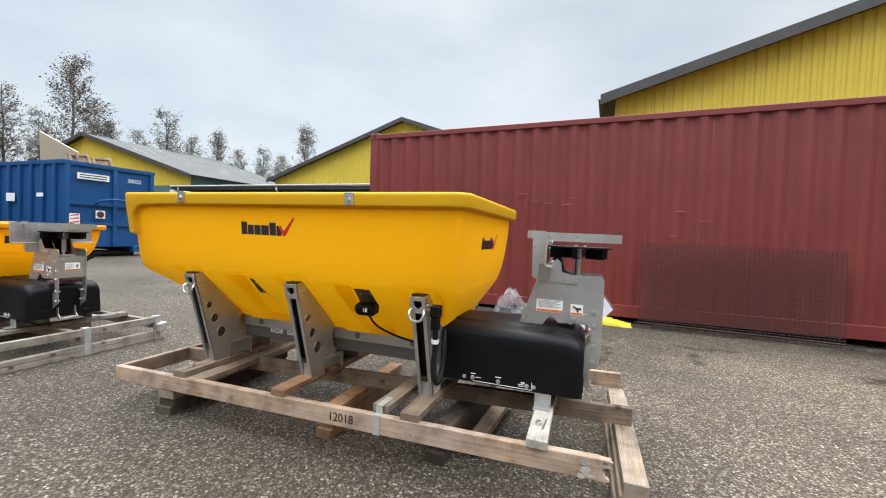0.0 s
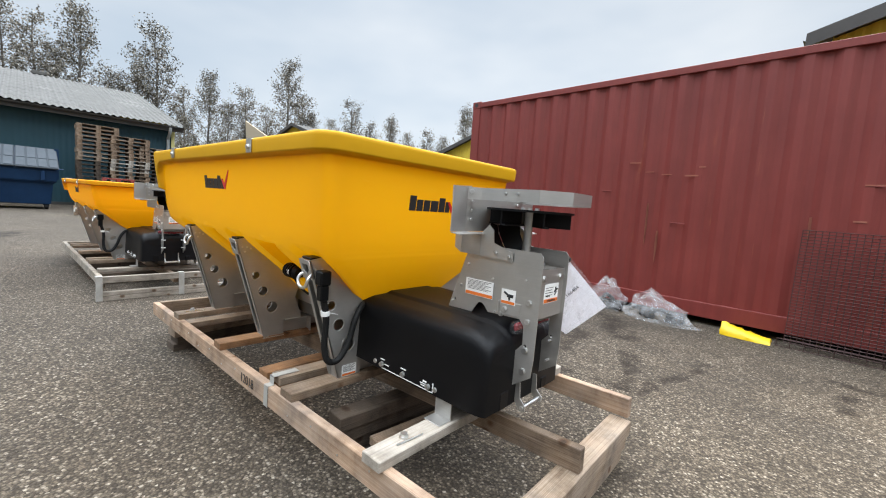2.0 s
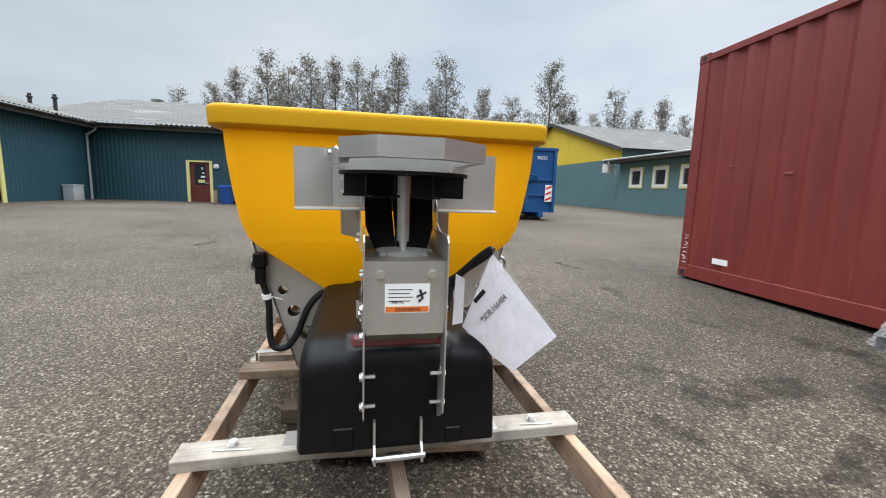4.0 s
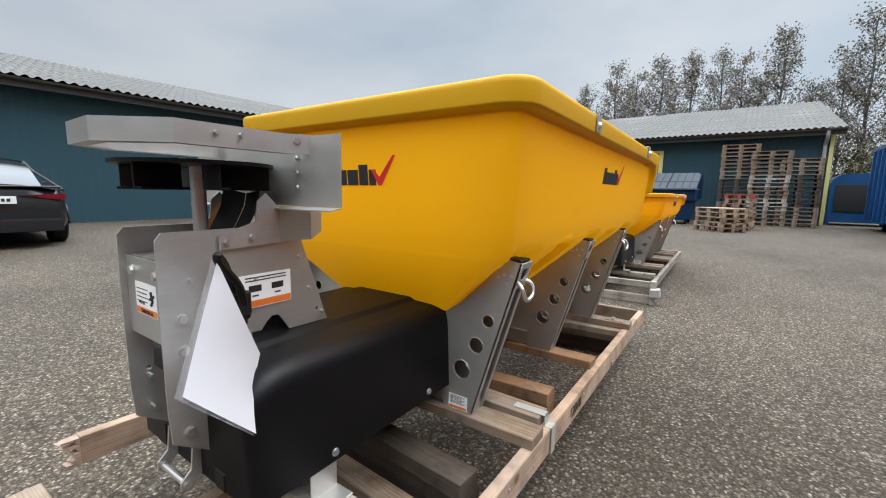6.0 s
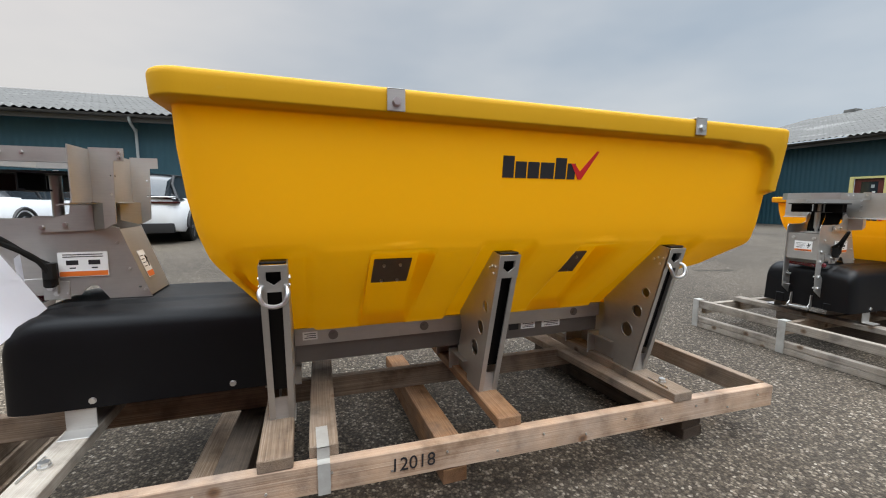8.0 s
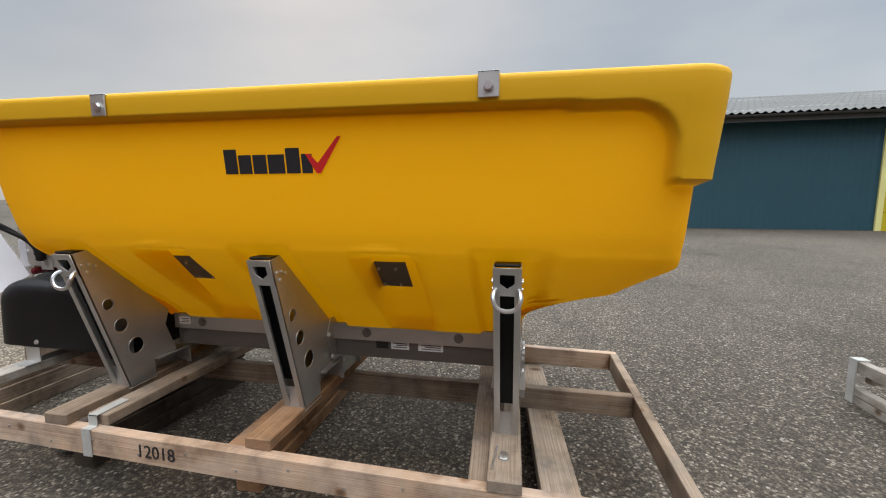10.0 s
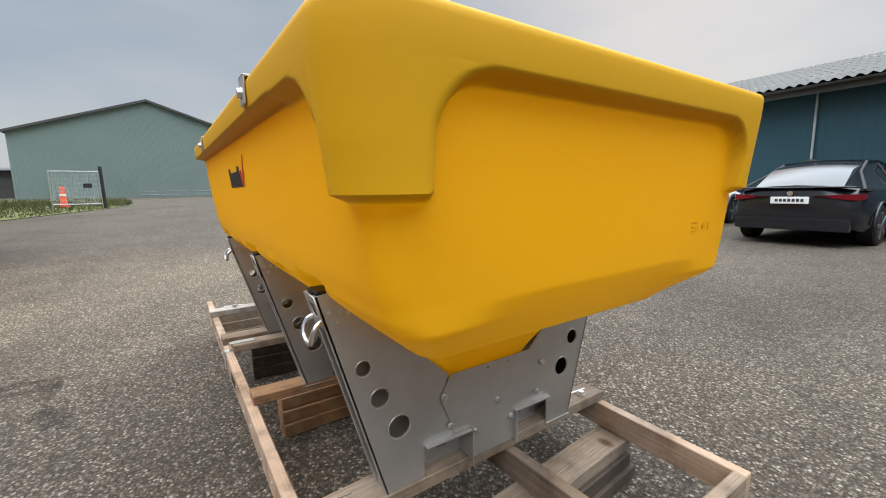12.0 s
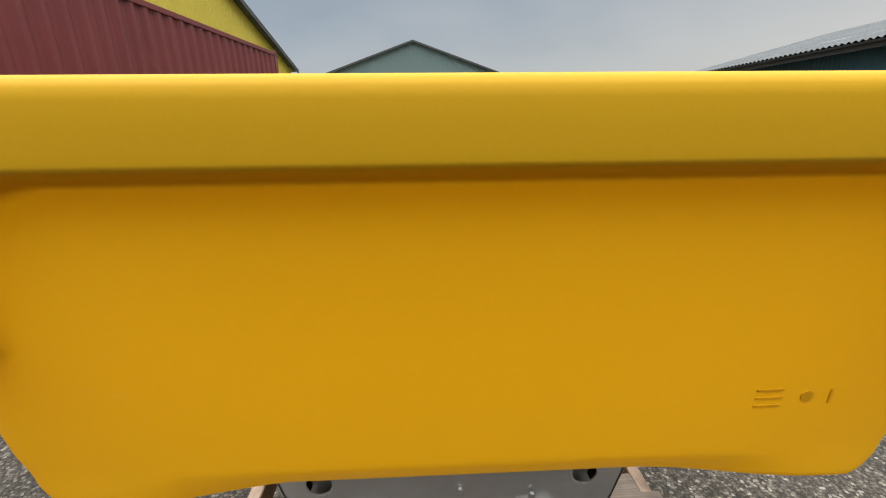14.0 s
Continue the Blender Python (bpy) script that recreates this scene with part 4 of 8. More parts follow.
def office():
    """The flat lean-to with small windows that joins the two halls."""
    t = thing("office_wing", "low pale-teal clad office wing with small white windows", "building", at=(-19.5, 18.3, 0), rz=TURN)
    wx = [-4.2, -1.75, 0.7, 3.6, 6.4]
    zs, ze = 1.68, 2.93
    spans = [(-5.6, 14.0, -0.2, zs), (-5.6, 14.0, ze, 3.4)]
    prev = -5.6
    for x in wx:
        spans.append((prev, x, zs, ze))
        prev = x + 1.3
    spans.append((prev, 14.0, zs, ze))
    wall_panels("wall", spans, t, TEAL_L, 0, -1, "pale teal upright cladding")
    for x in wx:
        w = thing_part("window", t, "small square window in a white frame")
        bm = B()
        for a, b, c, d in ((x, x + 0.17, zs, ze), (x + 1.13, x + 1.3, zs, ze), (x + 0.17, x + 1.13, zs, zs + 0.17), (x + 0.17, x + 1.13, ze - 0.17, ze)):
            box(bm, a, b, -0.07, 0.1, c, d, 0.006)
        part("window_frame", bm, WHITE, w)
        bm = B()
        for a, b, c, d in ((x - 0.08, x, zs - 0.08, ze + 0.08), (x + 1.3, x + 1.38, zs - 0.08, ze + 0.08), (x, x + 1.3, zs - 0.08, zs), (x, x + 1.3, ze, ze + 0.08)):
            box(bm, a, b, -0.06, 0.02, c, d)
        part("window_trim", bm, TRIM_Y, w)
        bm = B()
        box(bm, x + 0.17, x + 1.13, 0.03, 0.05, zs + 0.17, ze - 0.17)
        part("pane", bm, GLASS, w)
    bm = B()
    box(bm, -6.6, 14, -0.75, 6.5, 3.42, 3.6, 0.02)
    part("roof", bm, FASCIA, t, "flat dark felt roof")
    bm = B()
    tube(bm, [(-6.7, -0.8, 3.62), (14, -0.8, 3.68)], 0.06, 8)
    part("gutter", bm, PIPE, t, "grey zinc gutter")
    for cx in (2.75, -5.9):
        bm = B()
        tube(bm, curve_pts([(cx, -0.8, 3.55), (cx, -0.7, 3.3), (cx, -0.15, 3.1), (cx, -0.1, 2.8), (cx, -0.1, 0.0 if cx > 0 else 2.6)], 4), 0.05, 8)
        part("downpipe", bm, WHITE, t)
    bm = B()
    box(bm, -7.1, -6.3, -0.55, -0.1, 2.75, 3.4, 0.03)
    tube(bm, [(-6.7, -0.57, 3.07), (-6.7, -0.56, 3.07)], 0.24, 18)
    part("air_conditioner", bm, WHITE, t, "white outdoor air-conditioning unit")
    bm = B()
    box(bm, -5.6, 14, 0.25, 6.0, -0.2, 3.4)
    part("core", bm, TEAL_L, t)
    return t


office()
t = gable_hall("hall_east", "large plain sage-green clad hall with a low-pitched roof", (68, 1.5, 0.3), 28.0, 40, 8.7, 13.5, SAGE, rz=-90, roof=SAGE)


# ---- shipping container ----
def container():
    L, W, H = 12.19, 2.44, 2.896
    t = thing("shipping_container", "long dark red corrugated steel shipping container", "container", at=(-2.61, 4.232, 0.026), rz=-2.47)
    t.matrix_world = t.matrix_world @ pose(0, 0, 0, 0, -0.82, 0)
    for z0, z1 in ((0.0, 0.17), (H - 0.10, H - 0.02)):
        for y0 in (0.0, W - 0.09):
            bm = B()
            box(bm, 0.16, L - 0.16, y0, y0 + 0.09, z0, z1, 0.004)
            part("side_rail", bm, RED, t)
    for x in (0, L - 0.16):
        for y in (0, W - 0.14):
            bm = B()
            box(bm, x, x + 0.16, y, y + 0.14, 0.11, H - 0.11, 0.006)
            part("corner_post", bm, RED, t)
        for z0, z1 in ((0.0, 0.16), (H - 0.12, H - 0.02)):
            bm = B()
            box(bm, x, x + 0.16, 0.14, W - 0.14, z0, z1)
            part("end_rail", bm, RED, t)
    for x in (-0.006, L - 0.17):
        for y in (-0.006, W - 0.156):
            for z in (0.0, H - 0.118):
                bm = B()
                box(bm, x, x + 0.178, y, y + 0.162, z, z + 0.118, 0.01)
                c = part("corner_casting", bm, RED, t)
                bm = B()
                tube(bm, [(x + 0.089, y - 0.001, z + 0.06), (x + 0.089, y + 0.02, z + 0.06)], 0.036, 14)
                part("casting_eye", bm, TRIMK, c)
    # corrugated sides: outer land, slope, inner land, slope
    for y, s in ((0.045, 1), (W - 0.045, -1)):
        bm = B()
        prev = None
        x = 0.16
        dep = 0.036
        pts = [(x, 0)]
        while x < L - 0.5:
            for dx, o in ((0.072, 0), (0.068, dep), (0.07, dep), (0.068, 0)):
                x += dx
                pts.append((x, o))
        pts.append((L - 0.16, 0))
        for px, o in pts:
            yy = y - s * 0.03 + s * o
            a = bm.verts.new((px, yy, 0.15))
            b = bm.verts.new((px, yy, H - 0.09))
            if prev:
                bm.faces.new((prev[0], a, b, prev[1]))
            prev = (a, b)
        part("side_panel", bm, RED, t, "", 20)
    bm = B()
    prev = None
    for i in range(0, 37):
        yy = 0.14 + (W - 0.28) * i / 36
        o = 0.02 + 0.045 * ((i // 2) % 2)
        a = bm.verts.new((o, yy, 0.12))
        b = bm.verts.new((o, yy, H - 0.1))
        if prev:
            bm.faces.new((prev[0], a, b, prev[1]))
        prev = (a, b)
    part("end_panel", bm, RED, t, "", 20)
    bm = B()
    box(bm, 0.1, L - 0.1, 0.06, W - 0.06, H - 0.06, H - 0.03)
    part("container_roof", bm, RED, t)
    for y0, y1 in ((0.15, W / 2 - 0.01), (W / 2 + 0.01, W - 0.15)):
        bm = B()
        box(bm, L - 0.08, L - 0.03, y0, y1, 0.16, H - 0.12, 0.01)
        d = part("container_door", bm, RED, t)
        for f in (0.3, 0.75):
            yy = y0 + (y1 - y0) * f
            bm = B()
            tube(bm, [(L + 0.0, yy, 0.1), (L + 0.0, yy, H - 0.06)], 0.018, 8)
            for zz in (0.25, 0.9, 1.5, 2.2, 2.65):
                box(bm, L - 0.03, L + 0.03, yy - 0.045, yy + 0.045, zz, zz + 0.07, 0.006)
            part("lock_rod", bm, GALV, d, "galvanised locking rod")
    bm = B()
    box(bm, 0.55, 0.78, -0.002 + 0.012, 0.014, 0.25, 0.32)
    part("sticker", bm, LABEL_W, t, "small worn white sticker")
    bm = B()
    box(bm, L - 0.42, L - 0.30, 0.004, 0.012, 1.25, 1.36)
    part("warning_sticker", bm, WALL_Y, t)
    # dents and scrapes: short raised scars along the side
    for i in range(14):
        x, z = 0.6 + random.random() * 9, 1.1 + random.random() * 0.7
        bm = B()
        box(bm, x, x + 0.05 + random.random() * 0.1, 0.010, 0.016, z, z + 0.008 + random.random() * 0.012)
        part("scrape", bm, painted_scar, t)
    # rust runs below some of the scrapes, and long fork dents
    for x, z0, z1 in ((0.93, 0.85, 1.35), (3.02, 0.75, 1.28), (3.16, 0.55, 0.95), (4.55, 0.95, 1.2), (5.25, 0.8, 1.3), (5.75, 0.6, 1.0), (7.9, 0.7, 1.2)):
        bm = B()
        w = 0.006 + 0.006 * random.random()
        vs = [bm.verts.new((x + dx, 0.0105, z)) for dx, z in ((-w, z1), (w, z1), (w * 1.6, (z0 + z1) / 2), (w * 0.4, z0), (-w * 0.6, z0 + 0.05), (-w * 1.2, (z0 + z1) / 2 + 0.06))]
        bm.faces.new(vs)
        bmesh.ops.solidify(bm, geom=bm.faces[:], thickness=0.0015)
        part("rust_run", bm, painted_scar, t, "thin orange rust run", None)
    for x, w, z in ((2.42, 0.13, 1.42), (3.3, 0.15, 1.05), (4.95, 0.1, 1.5)):
        bm = B()
        box(bm, x, x + w, 0.006, 0.020, z, z + 0.012, 0.004)
        part("dent_ridge", bm, RED, t)
    # scratched marks near the corner post
    for i in range(9):
        bm = B()
        zz = 0.2 + i * 0.045
        tube(bm, [(0.03 + 0.05 * random.random(), -0.002, zz), (0.10 + 0.04 * random.random(), -0.002, zz + 0.03 * random.uniform(-1, 1))], 0.004, 5)
        part("scratch", bm, LABEL_W, t)
    return t


painted_scar = painted("scraped_primer", (0.25, 0.075, 0.05), (0.33, 0.12, 0.075), 0.7, 0, 8, 40, 0.02)
container()


# ---- salt spreader ----
LEGS = (-1.062, -0.309, 0.442)
# height, hopper end, chute end, half width, corner radius at the hopper end and at the chute end
SECTIONS = [(0.545, -1.075, 0.425, 0.150, 0.030, 0.030), (0.6, -1.098, 0.452, 0.197, 0.040, 0.045), (0.64, -1.115, 0.477, 0.245, 0.050, 0.055), (0.672, -1.138, 0.497, 0.284, 0.050, 0.060), (0.7, -1.192, 0.515, 0.318, 0.056, 0.067),
            (0.72, -1.238, 0.527, 0.342, 0.059, 0.068), (0.74, -1.288, 0.539, 0.365, 0.054, 0.070), (0.752, -1.322, 0.546, 0.379, 0.052, 0.071), (0.762, -1.358, 0.551, 0.391, 0.051, 0.071), (0.772, -1.380, 0.557, 0.403, 0.049, 0.071),
            (0.8, -1.406, 0.573, 0.436, 0.045, 0.072), (0.835, -1.437, 0.592, 0.476, 0.050, 0.072), (0.86, -1.459, 0.603, 0.504, 0.045, 0.070), (0.88, -1.4755, 0.611, 0.523, 0.047, 0.068), (0.894, -1.489, 0.614, 0.532, 0.048, 0.066),
            (0.903, -1.4965, 0.617, 0.535, 0.048, 0.065), (0.912, -1.5015, 0.619, 0.537, 0.049, 0.064), (0.95, -1.504, 0.630, 0.549, 0.050, 0.060), (1.05, -1.509, 0.646, 0.563, 0.054, 0.054), (1.167, -1.514, 0.657, 0.577, 0.056, 0.048),
            (1.27, -1.518, 0.660, 0.584, 0.058, 0.044), (1.352, -1.522, 0.664, 0.588, 0.058, 0.042)]
RIM_Z, RIM_TOP, RIM_OUT = 1.270, 1.340, 0.036


def section_at(z):
    for a, b in zip(SECTIONS, SECTIONS[1:]):
        if z <= b[0]:
            t = max(0.0, (z - a[0]) / (b[0] - a[0]))
            return [u + (v - u) * t for u, v in zip(a, b)]
    return list(SECTIONS[-1])


def soft(a, b, v):
    return min(1.0, max(0.0, (v - a) / (b - a)))


def spans(a, b, fine, step, small):
    """Stations from a to b, close together inside the fine stretches."""
    out, x = [], a
    while x < b - 1e-6:
        out.append(x)
        x += small if any(p - 1e-6 <= x < q for p, q in fine) else step
    return out + [b]


def hopper_mesh(low=1.0):
    pocket = [(-0.785, -0.603), (-0.037, 0.157)]
    fine = [(v - 0.03, v + 0.03) for p in pocket for v in p] + [(c + d * 0.09 - 0.03, c + d * 0.09 + 0.03) for c in LEGS for d in (-1, 1)]
    mid = spans(-1.0, 0.38, fine, 0.03, 0.008)
    head = spans(0.0, 1.0, [(0.0, 0.40)], 0.06, 0.016)[:-1]
    tail = [0.35, 0.7, 1.0]
    uy = spans(0.0, 1.0, [(0.0, 0.16), (0.84, 1.0)], 0.05, 0.010)
    zs = spans(0.545, 0.84, [(0.735, 0.79)], 0.02, 0.006)[:-1] + spans(0.84, 0.93, [(0.8, 1)], 0.01, 0.005) + spans(0.945, 1.05, [], 0.025, 0.01)[:-1] + spans(1.05, RIM_Z - 0.02, [(1.06, 1.30)], 0.02, 0.008) + spans(RIM_Z - 0.012, RIM_Z + 0.012, [(0, 2)], 0.01, 0.003)

    def ring_at(z):
        _, x0, x1, w, r0, r1 = section_at(z)
        pts = []
        ux = [x0 + r0 + (-1.0 - x0 - r0) * u for u in head] + mid + [0.38 + (x1 - r1 - 0.38) * u for u in tail]

        def corner(cx, cy, r, a0):
            return [((cx + r * math.cos(a0 + k * math.pi / 20)), (cy + r * math.sin(a0 + k * math.pi / 20)), math.cos(a0 + k * math.pi / 20), math.sin(a0 + k * math.pi / 20)) for k in range(1, 10)]
        for x in ux:
            pts.append((x, -w, 0, -1))
        pts += corner(x1 - r1, -w + r1, r1, -math.pi / 2)
        for u in uy:
            pts.append((x1, -w + r1 + (2 * w - 2 * r1) * u, 1, 0))
        pts += corner(x1 - r1, w - r1, r1, 0)
        for x in reversed(ux):
            pts.append((x, w, 0, 1))
        pts += corner(x0 + r0, w - r0, r0, math.pi / 2)
        for u in reversed(uy):
            pts.append((x0, -w + r0 + (2 * w - 2 * r0) * u, -1, 0))
        pts += corner(x0 + r0, -w + r0, r0, math.pi)
        # towards the hopper end the sides stay wide down to the sloping floor
        if z < 0.95:
            wide = max(w, 0.50 + (1.5 if z < 0.868 else 0.33) * (z - 0.868))
            pts = [(x, y * (1 + (wide / w - 1) * smooth01(-1.15, -1.46, x)), nx, ny) for x, y, nx, ny in pts]
            # the belly of the sloping floor is fuller towards its two corners
            bulge = max(0.0, min(0.034, x0 + 1.502)) * smooth01(0.782, 0.874, z)
            pts = [(x - bulge * smooth01(0.18, 0.44, abs(y)) if nx < -0.3 else x, y, nx, ny) for x, y, nx, ny in pts]
        return pts

    def proud(x, y, nx, ny, z):
        """How far the rim and the two corner skirts stand proud: 0 to 1."""
        s = smooth01(RIM_Z - 0.008, RIM_Z + 0.005, z)
        if x < -1.2:
            # distance into the recess from its rounded border
            if abs(ny) > 0.8:
                e = x + 1.443
            elif abs(nx) > 0.8:
                e = 0.489 - abs(y)
            else:
                e = -0.1
            top = RIM_Z - 0.003 - z
            R = 0.11
            if e < R and top < R:
                d = R - math.hypot(max(0, R - e), max(0, R - top)) if e < R and top < R else min(e, top)
                if e < 0 or top < 0:
                    d = min(e, top)
            else:
                d = min(e, top)
            k = 1 - smooth01(-0.004, 0.018, d)
            k *= smooth01(1.080, 1.092, z)
            s = max(s, k)
        return s

    bm = B()
    wall = bm.verts.layers.float.new("wall_glow")
    rings = []
    for z in zs:
        ring = []
        for x, y, nx, ny in ring_at(z):
            pr = proud(x, y, nx, ny, z)
            o = RIM_OUT * pr * (1.0 + 0.25 * smooth01(1.1, RIM_TOP, z))
            yy = y
            if abs(ny) > 0.9 and z < 0.935:
                for a, b in pocket:
                    m = soft(a - 0.008, a + 0.012, x) * (1 - soft(b - 0.012, b + 0.008, x)) * (1 - soft(0.868, 0.892, z)) 
                    deep = max(0.1475, min(abs(y) - 0.025, 0.292 + (z - 0.75) * 0.93))
                    yy = math.copysign(abs(yy) * (1 - m) + deep * m, y)
                    if ((x - (a + b) / 2) / 0.034) ** 2 + ((z - 0.894) / 0.026) ** 2 < 1 and z > 0.888:
                        yy += math.copysign(0.007, y)
                # a hollow round each leg
                for c in LEGS:
                    m = smooth01(c - 0.115, c - 0.085, x) * (1 - smooth01(c + 0.085, c + 0.115, x)) * (1 - smooth01(0.87, 0.92, z))
                    yy = math.copysign(abs(yy) - 0.042 * m, y)
            ring.append(bm.verts.new((x + nx * o, yy + ny * o, z)))
            # the folded rim and the corner skirts are double-walled, so their glow is cut
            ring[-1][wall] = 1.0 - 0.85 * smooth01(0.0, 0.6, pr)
            # the glow also fades towards the trough, which shades the lower hull
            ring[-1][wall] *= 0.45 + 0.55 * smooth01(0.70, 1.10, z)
        rings.append(ring)
    # rounded lip, then the inside
    n = len(rings[0])
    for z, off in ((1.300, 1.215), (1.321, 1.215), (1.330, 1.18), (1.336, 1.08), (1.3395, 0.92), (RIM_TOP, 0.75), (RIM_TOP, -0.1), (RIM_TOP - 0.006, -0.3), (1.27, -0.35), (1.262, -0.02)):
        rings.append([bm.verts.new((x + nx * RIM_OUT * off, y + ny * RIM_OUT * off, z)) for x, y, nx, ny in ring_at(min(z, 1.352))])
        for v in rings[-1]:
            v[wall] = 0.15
    for a, b in zip(rings, rings[1:]):
        for k in range(n):
            bm.faces.new((a[k], a[(k + 1) % n], b[(k + 1) % n], b[k]))
    bm.faces.new(rings[0][::-1])
    for v in bm.verts:
        if v.co.z > 0.9:
            v.co.z = 0.9 + (v.co.z - 0.9) * low
        # the rim rises a little towards the chute
        v.co.z += 0.007 * (v.co.x + 1.52) * smooth01(1.0, 1.25, v.co.z)
    return bm


def logo(parent, m, s):
    """The maker's mark as plain blocks and a tick; s is its whole length."""
    x, lg = 0.0, parent
    for w, h in ((0.125, 0.19), (0.125, 0.145), (0.13, 0.145), (0.155, 0.145), (0.13, 0.19), (0.10, 0.145)):
        bm = B()
        box(bm, x * s, (x + w - 0.014) * s, -0.095 * s, (h - 0.095) * s, -0.0006, 0.0008)
        part("decal_bar", placed(bm, m.copy()), INK, parent, "dark bar of the maker's mark", None)
        x += w
    me = sheet([(0.70 * s, 0.05 * s), (0.735 * s, 0.05 * s), (0.80 * s, -0.02 * s), (0.97 * s, 0.17 * s), (1.0 * s, 0.17 * s), (0.82 * s, -0.095 * s), (0.785 * s, -0.095 * s)], (), 0.0014)
    part("decal_tick", placed(me, m @ Matrix.Translation((0, 0, 0.001))), LOGO_R, lg, "red tick mark", None)


def warning_label(parent, m, w, h, kind=0):
    """A white safety label with an orange band and lines of small print; m takes x right, y up, z out."""
    bm = B()
    box(bm, -w / 2, w / 2, -h / 2, h / 2, 0, 0.0008)
    lb = part("warning_label", placed(bm, m.copy()), LABEL_W, parent, "white and orange safety label with small print", None)
    bm = B()
    box(bm, -w / 2 + 0.002, w / 2 - 0.002, -h / 2 + 0.002, -h / 2 + h * 0.22, 0.0008, 0.0013)
    part("orange_band", placed(bm, m.copy()), LABEL_O, lb, "", None)
    bm = B()
    rows = 8
    if kind == 0:
        for i in range(rows):
            y = h * 0.42 - i * h * 0.075
            box(bm, -w * 0.43, w * (0.43 - 0.1 * (i % 3)), y - h * 0.013, y + h * 0.013, 0.0008, 0.0012)
    elif kind == 1:
        for i in range(4):
            y = h * 0.30 - i * h * 0.13
            box(bm, -w * 0.43, w * (0.12 - 0.06 * (i % 2)), y - h * 0.014, y + h * 0.014, 0.0008, 0.0012)
        tube(bm, [(w * 0.28, h * 0.30, 0.001), (w * 0.34, 0.0, 0.001), (w * 0.25, -h * 0.12, 0.001)], 0.0032, 5)
        tube(bm, [(w * 0.20, h * 0.05, 0.001), (w * 0.42, h * 0.2, 0.001)], 0.003, 5)
    elif kind == 2:
        for i in range(2):
            y = h * 0.40 - i * h * 0.09
            box(bm, -w * 0.4, w * 0.4, y - h * 0.018, y + h * 0.018, 0.0008, 0.0012)
        for sx in (-1, 1):
            box(bm, sx * w * 0.22 - w * 0.12, sx * w * 0.22 + w * 0.12, -h * 0.02, h * 0.17, 0.0008, 0.0012)
            box(bm, sx * w * 0.22 - w * 0.06, sx * w * 0.22 + w * 0.06, -h * 0.17, -h * 0.12, 0.0008, 0.0012)
    else:
        tube(bm, [(-w * 0.3, h * 0.3, 0.001), (w * 0.05, h * 0.1, 0.001), (w * 0.1, -h * 0.2, 0.001)], 0.005, 5)
        box(bm, -w * 0.1, w * 0.35, -h * 0.02, h * 0.2, 0.0008, 0.0012)
    part("small_print", placed(bm, m.copy()), INK, lb, "", None)
    return lb


def facing(p, out, up=(0, 0, 1), spin=0):
    """The frame of a flat thing at p: x right, y up, z out of its face."""
    z = Vector(out).normalized()
    x = Vector(up).cross(z).normalized()
    y = z.cross(x)
    m = Matrix((x, y, z)).transposed().to_4x4()
    m.translation = Vector(p)
    return m @ pose(0, 0, 0, 0, 0, spin)


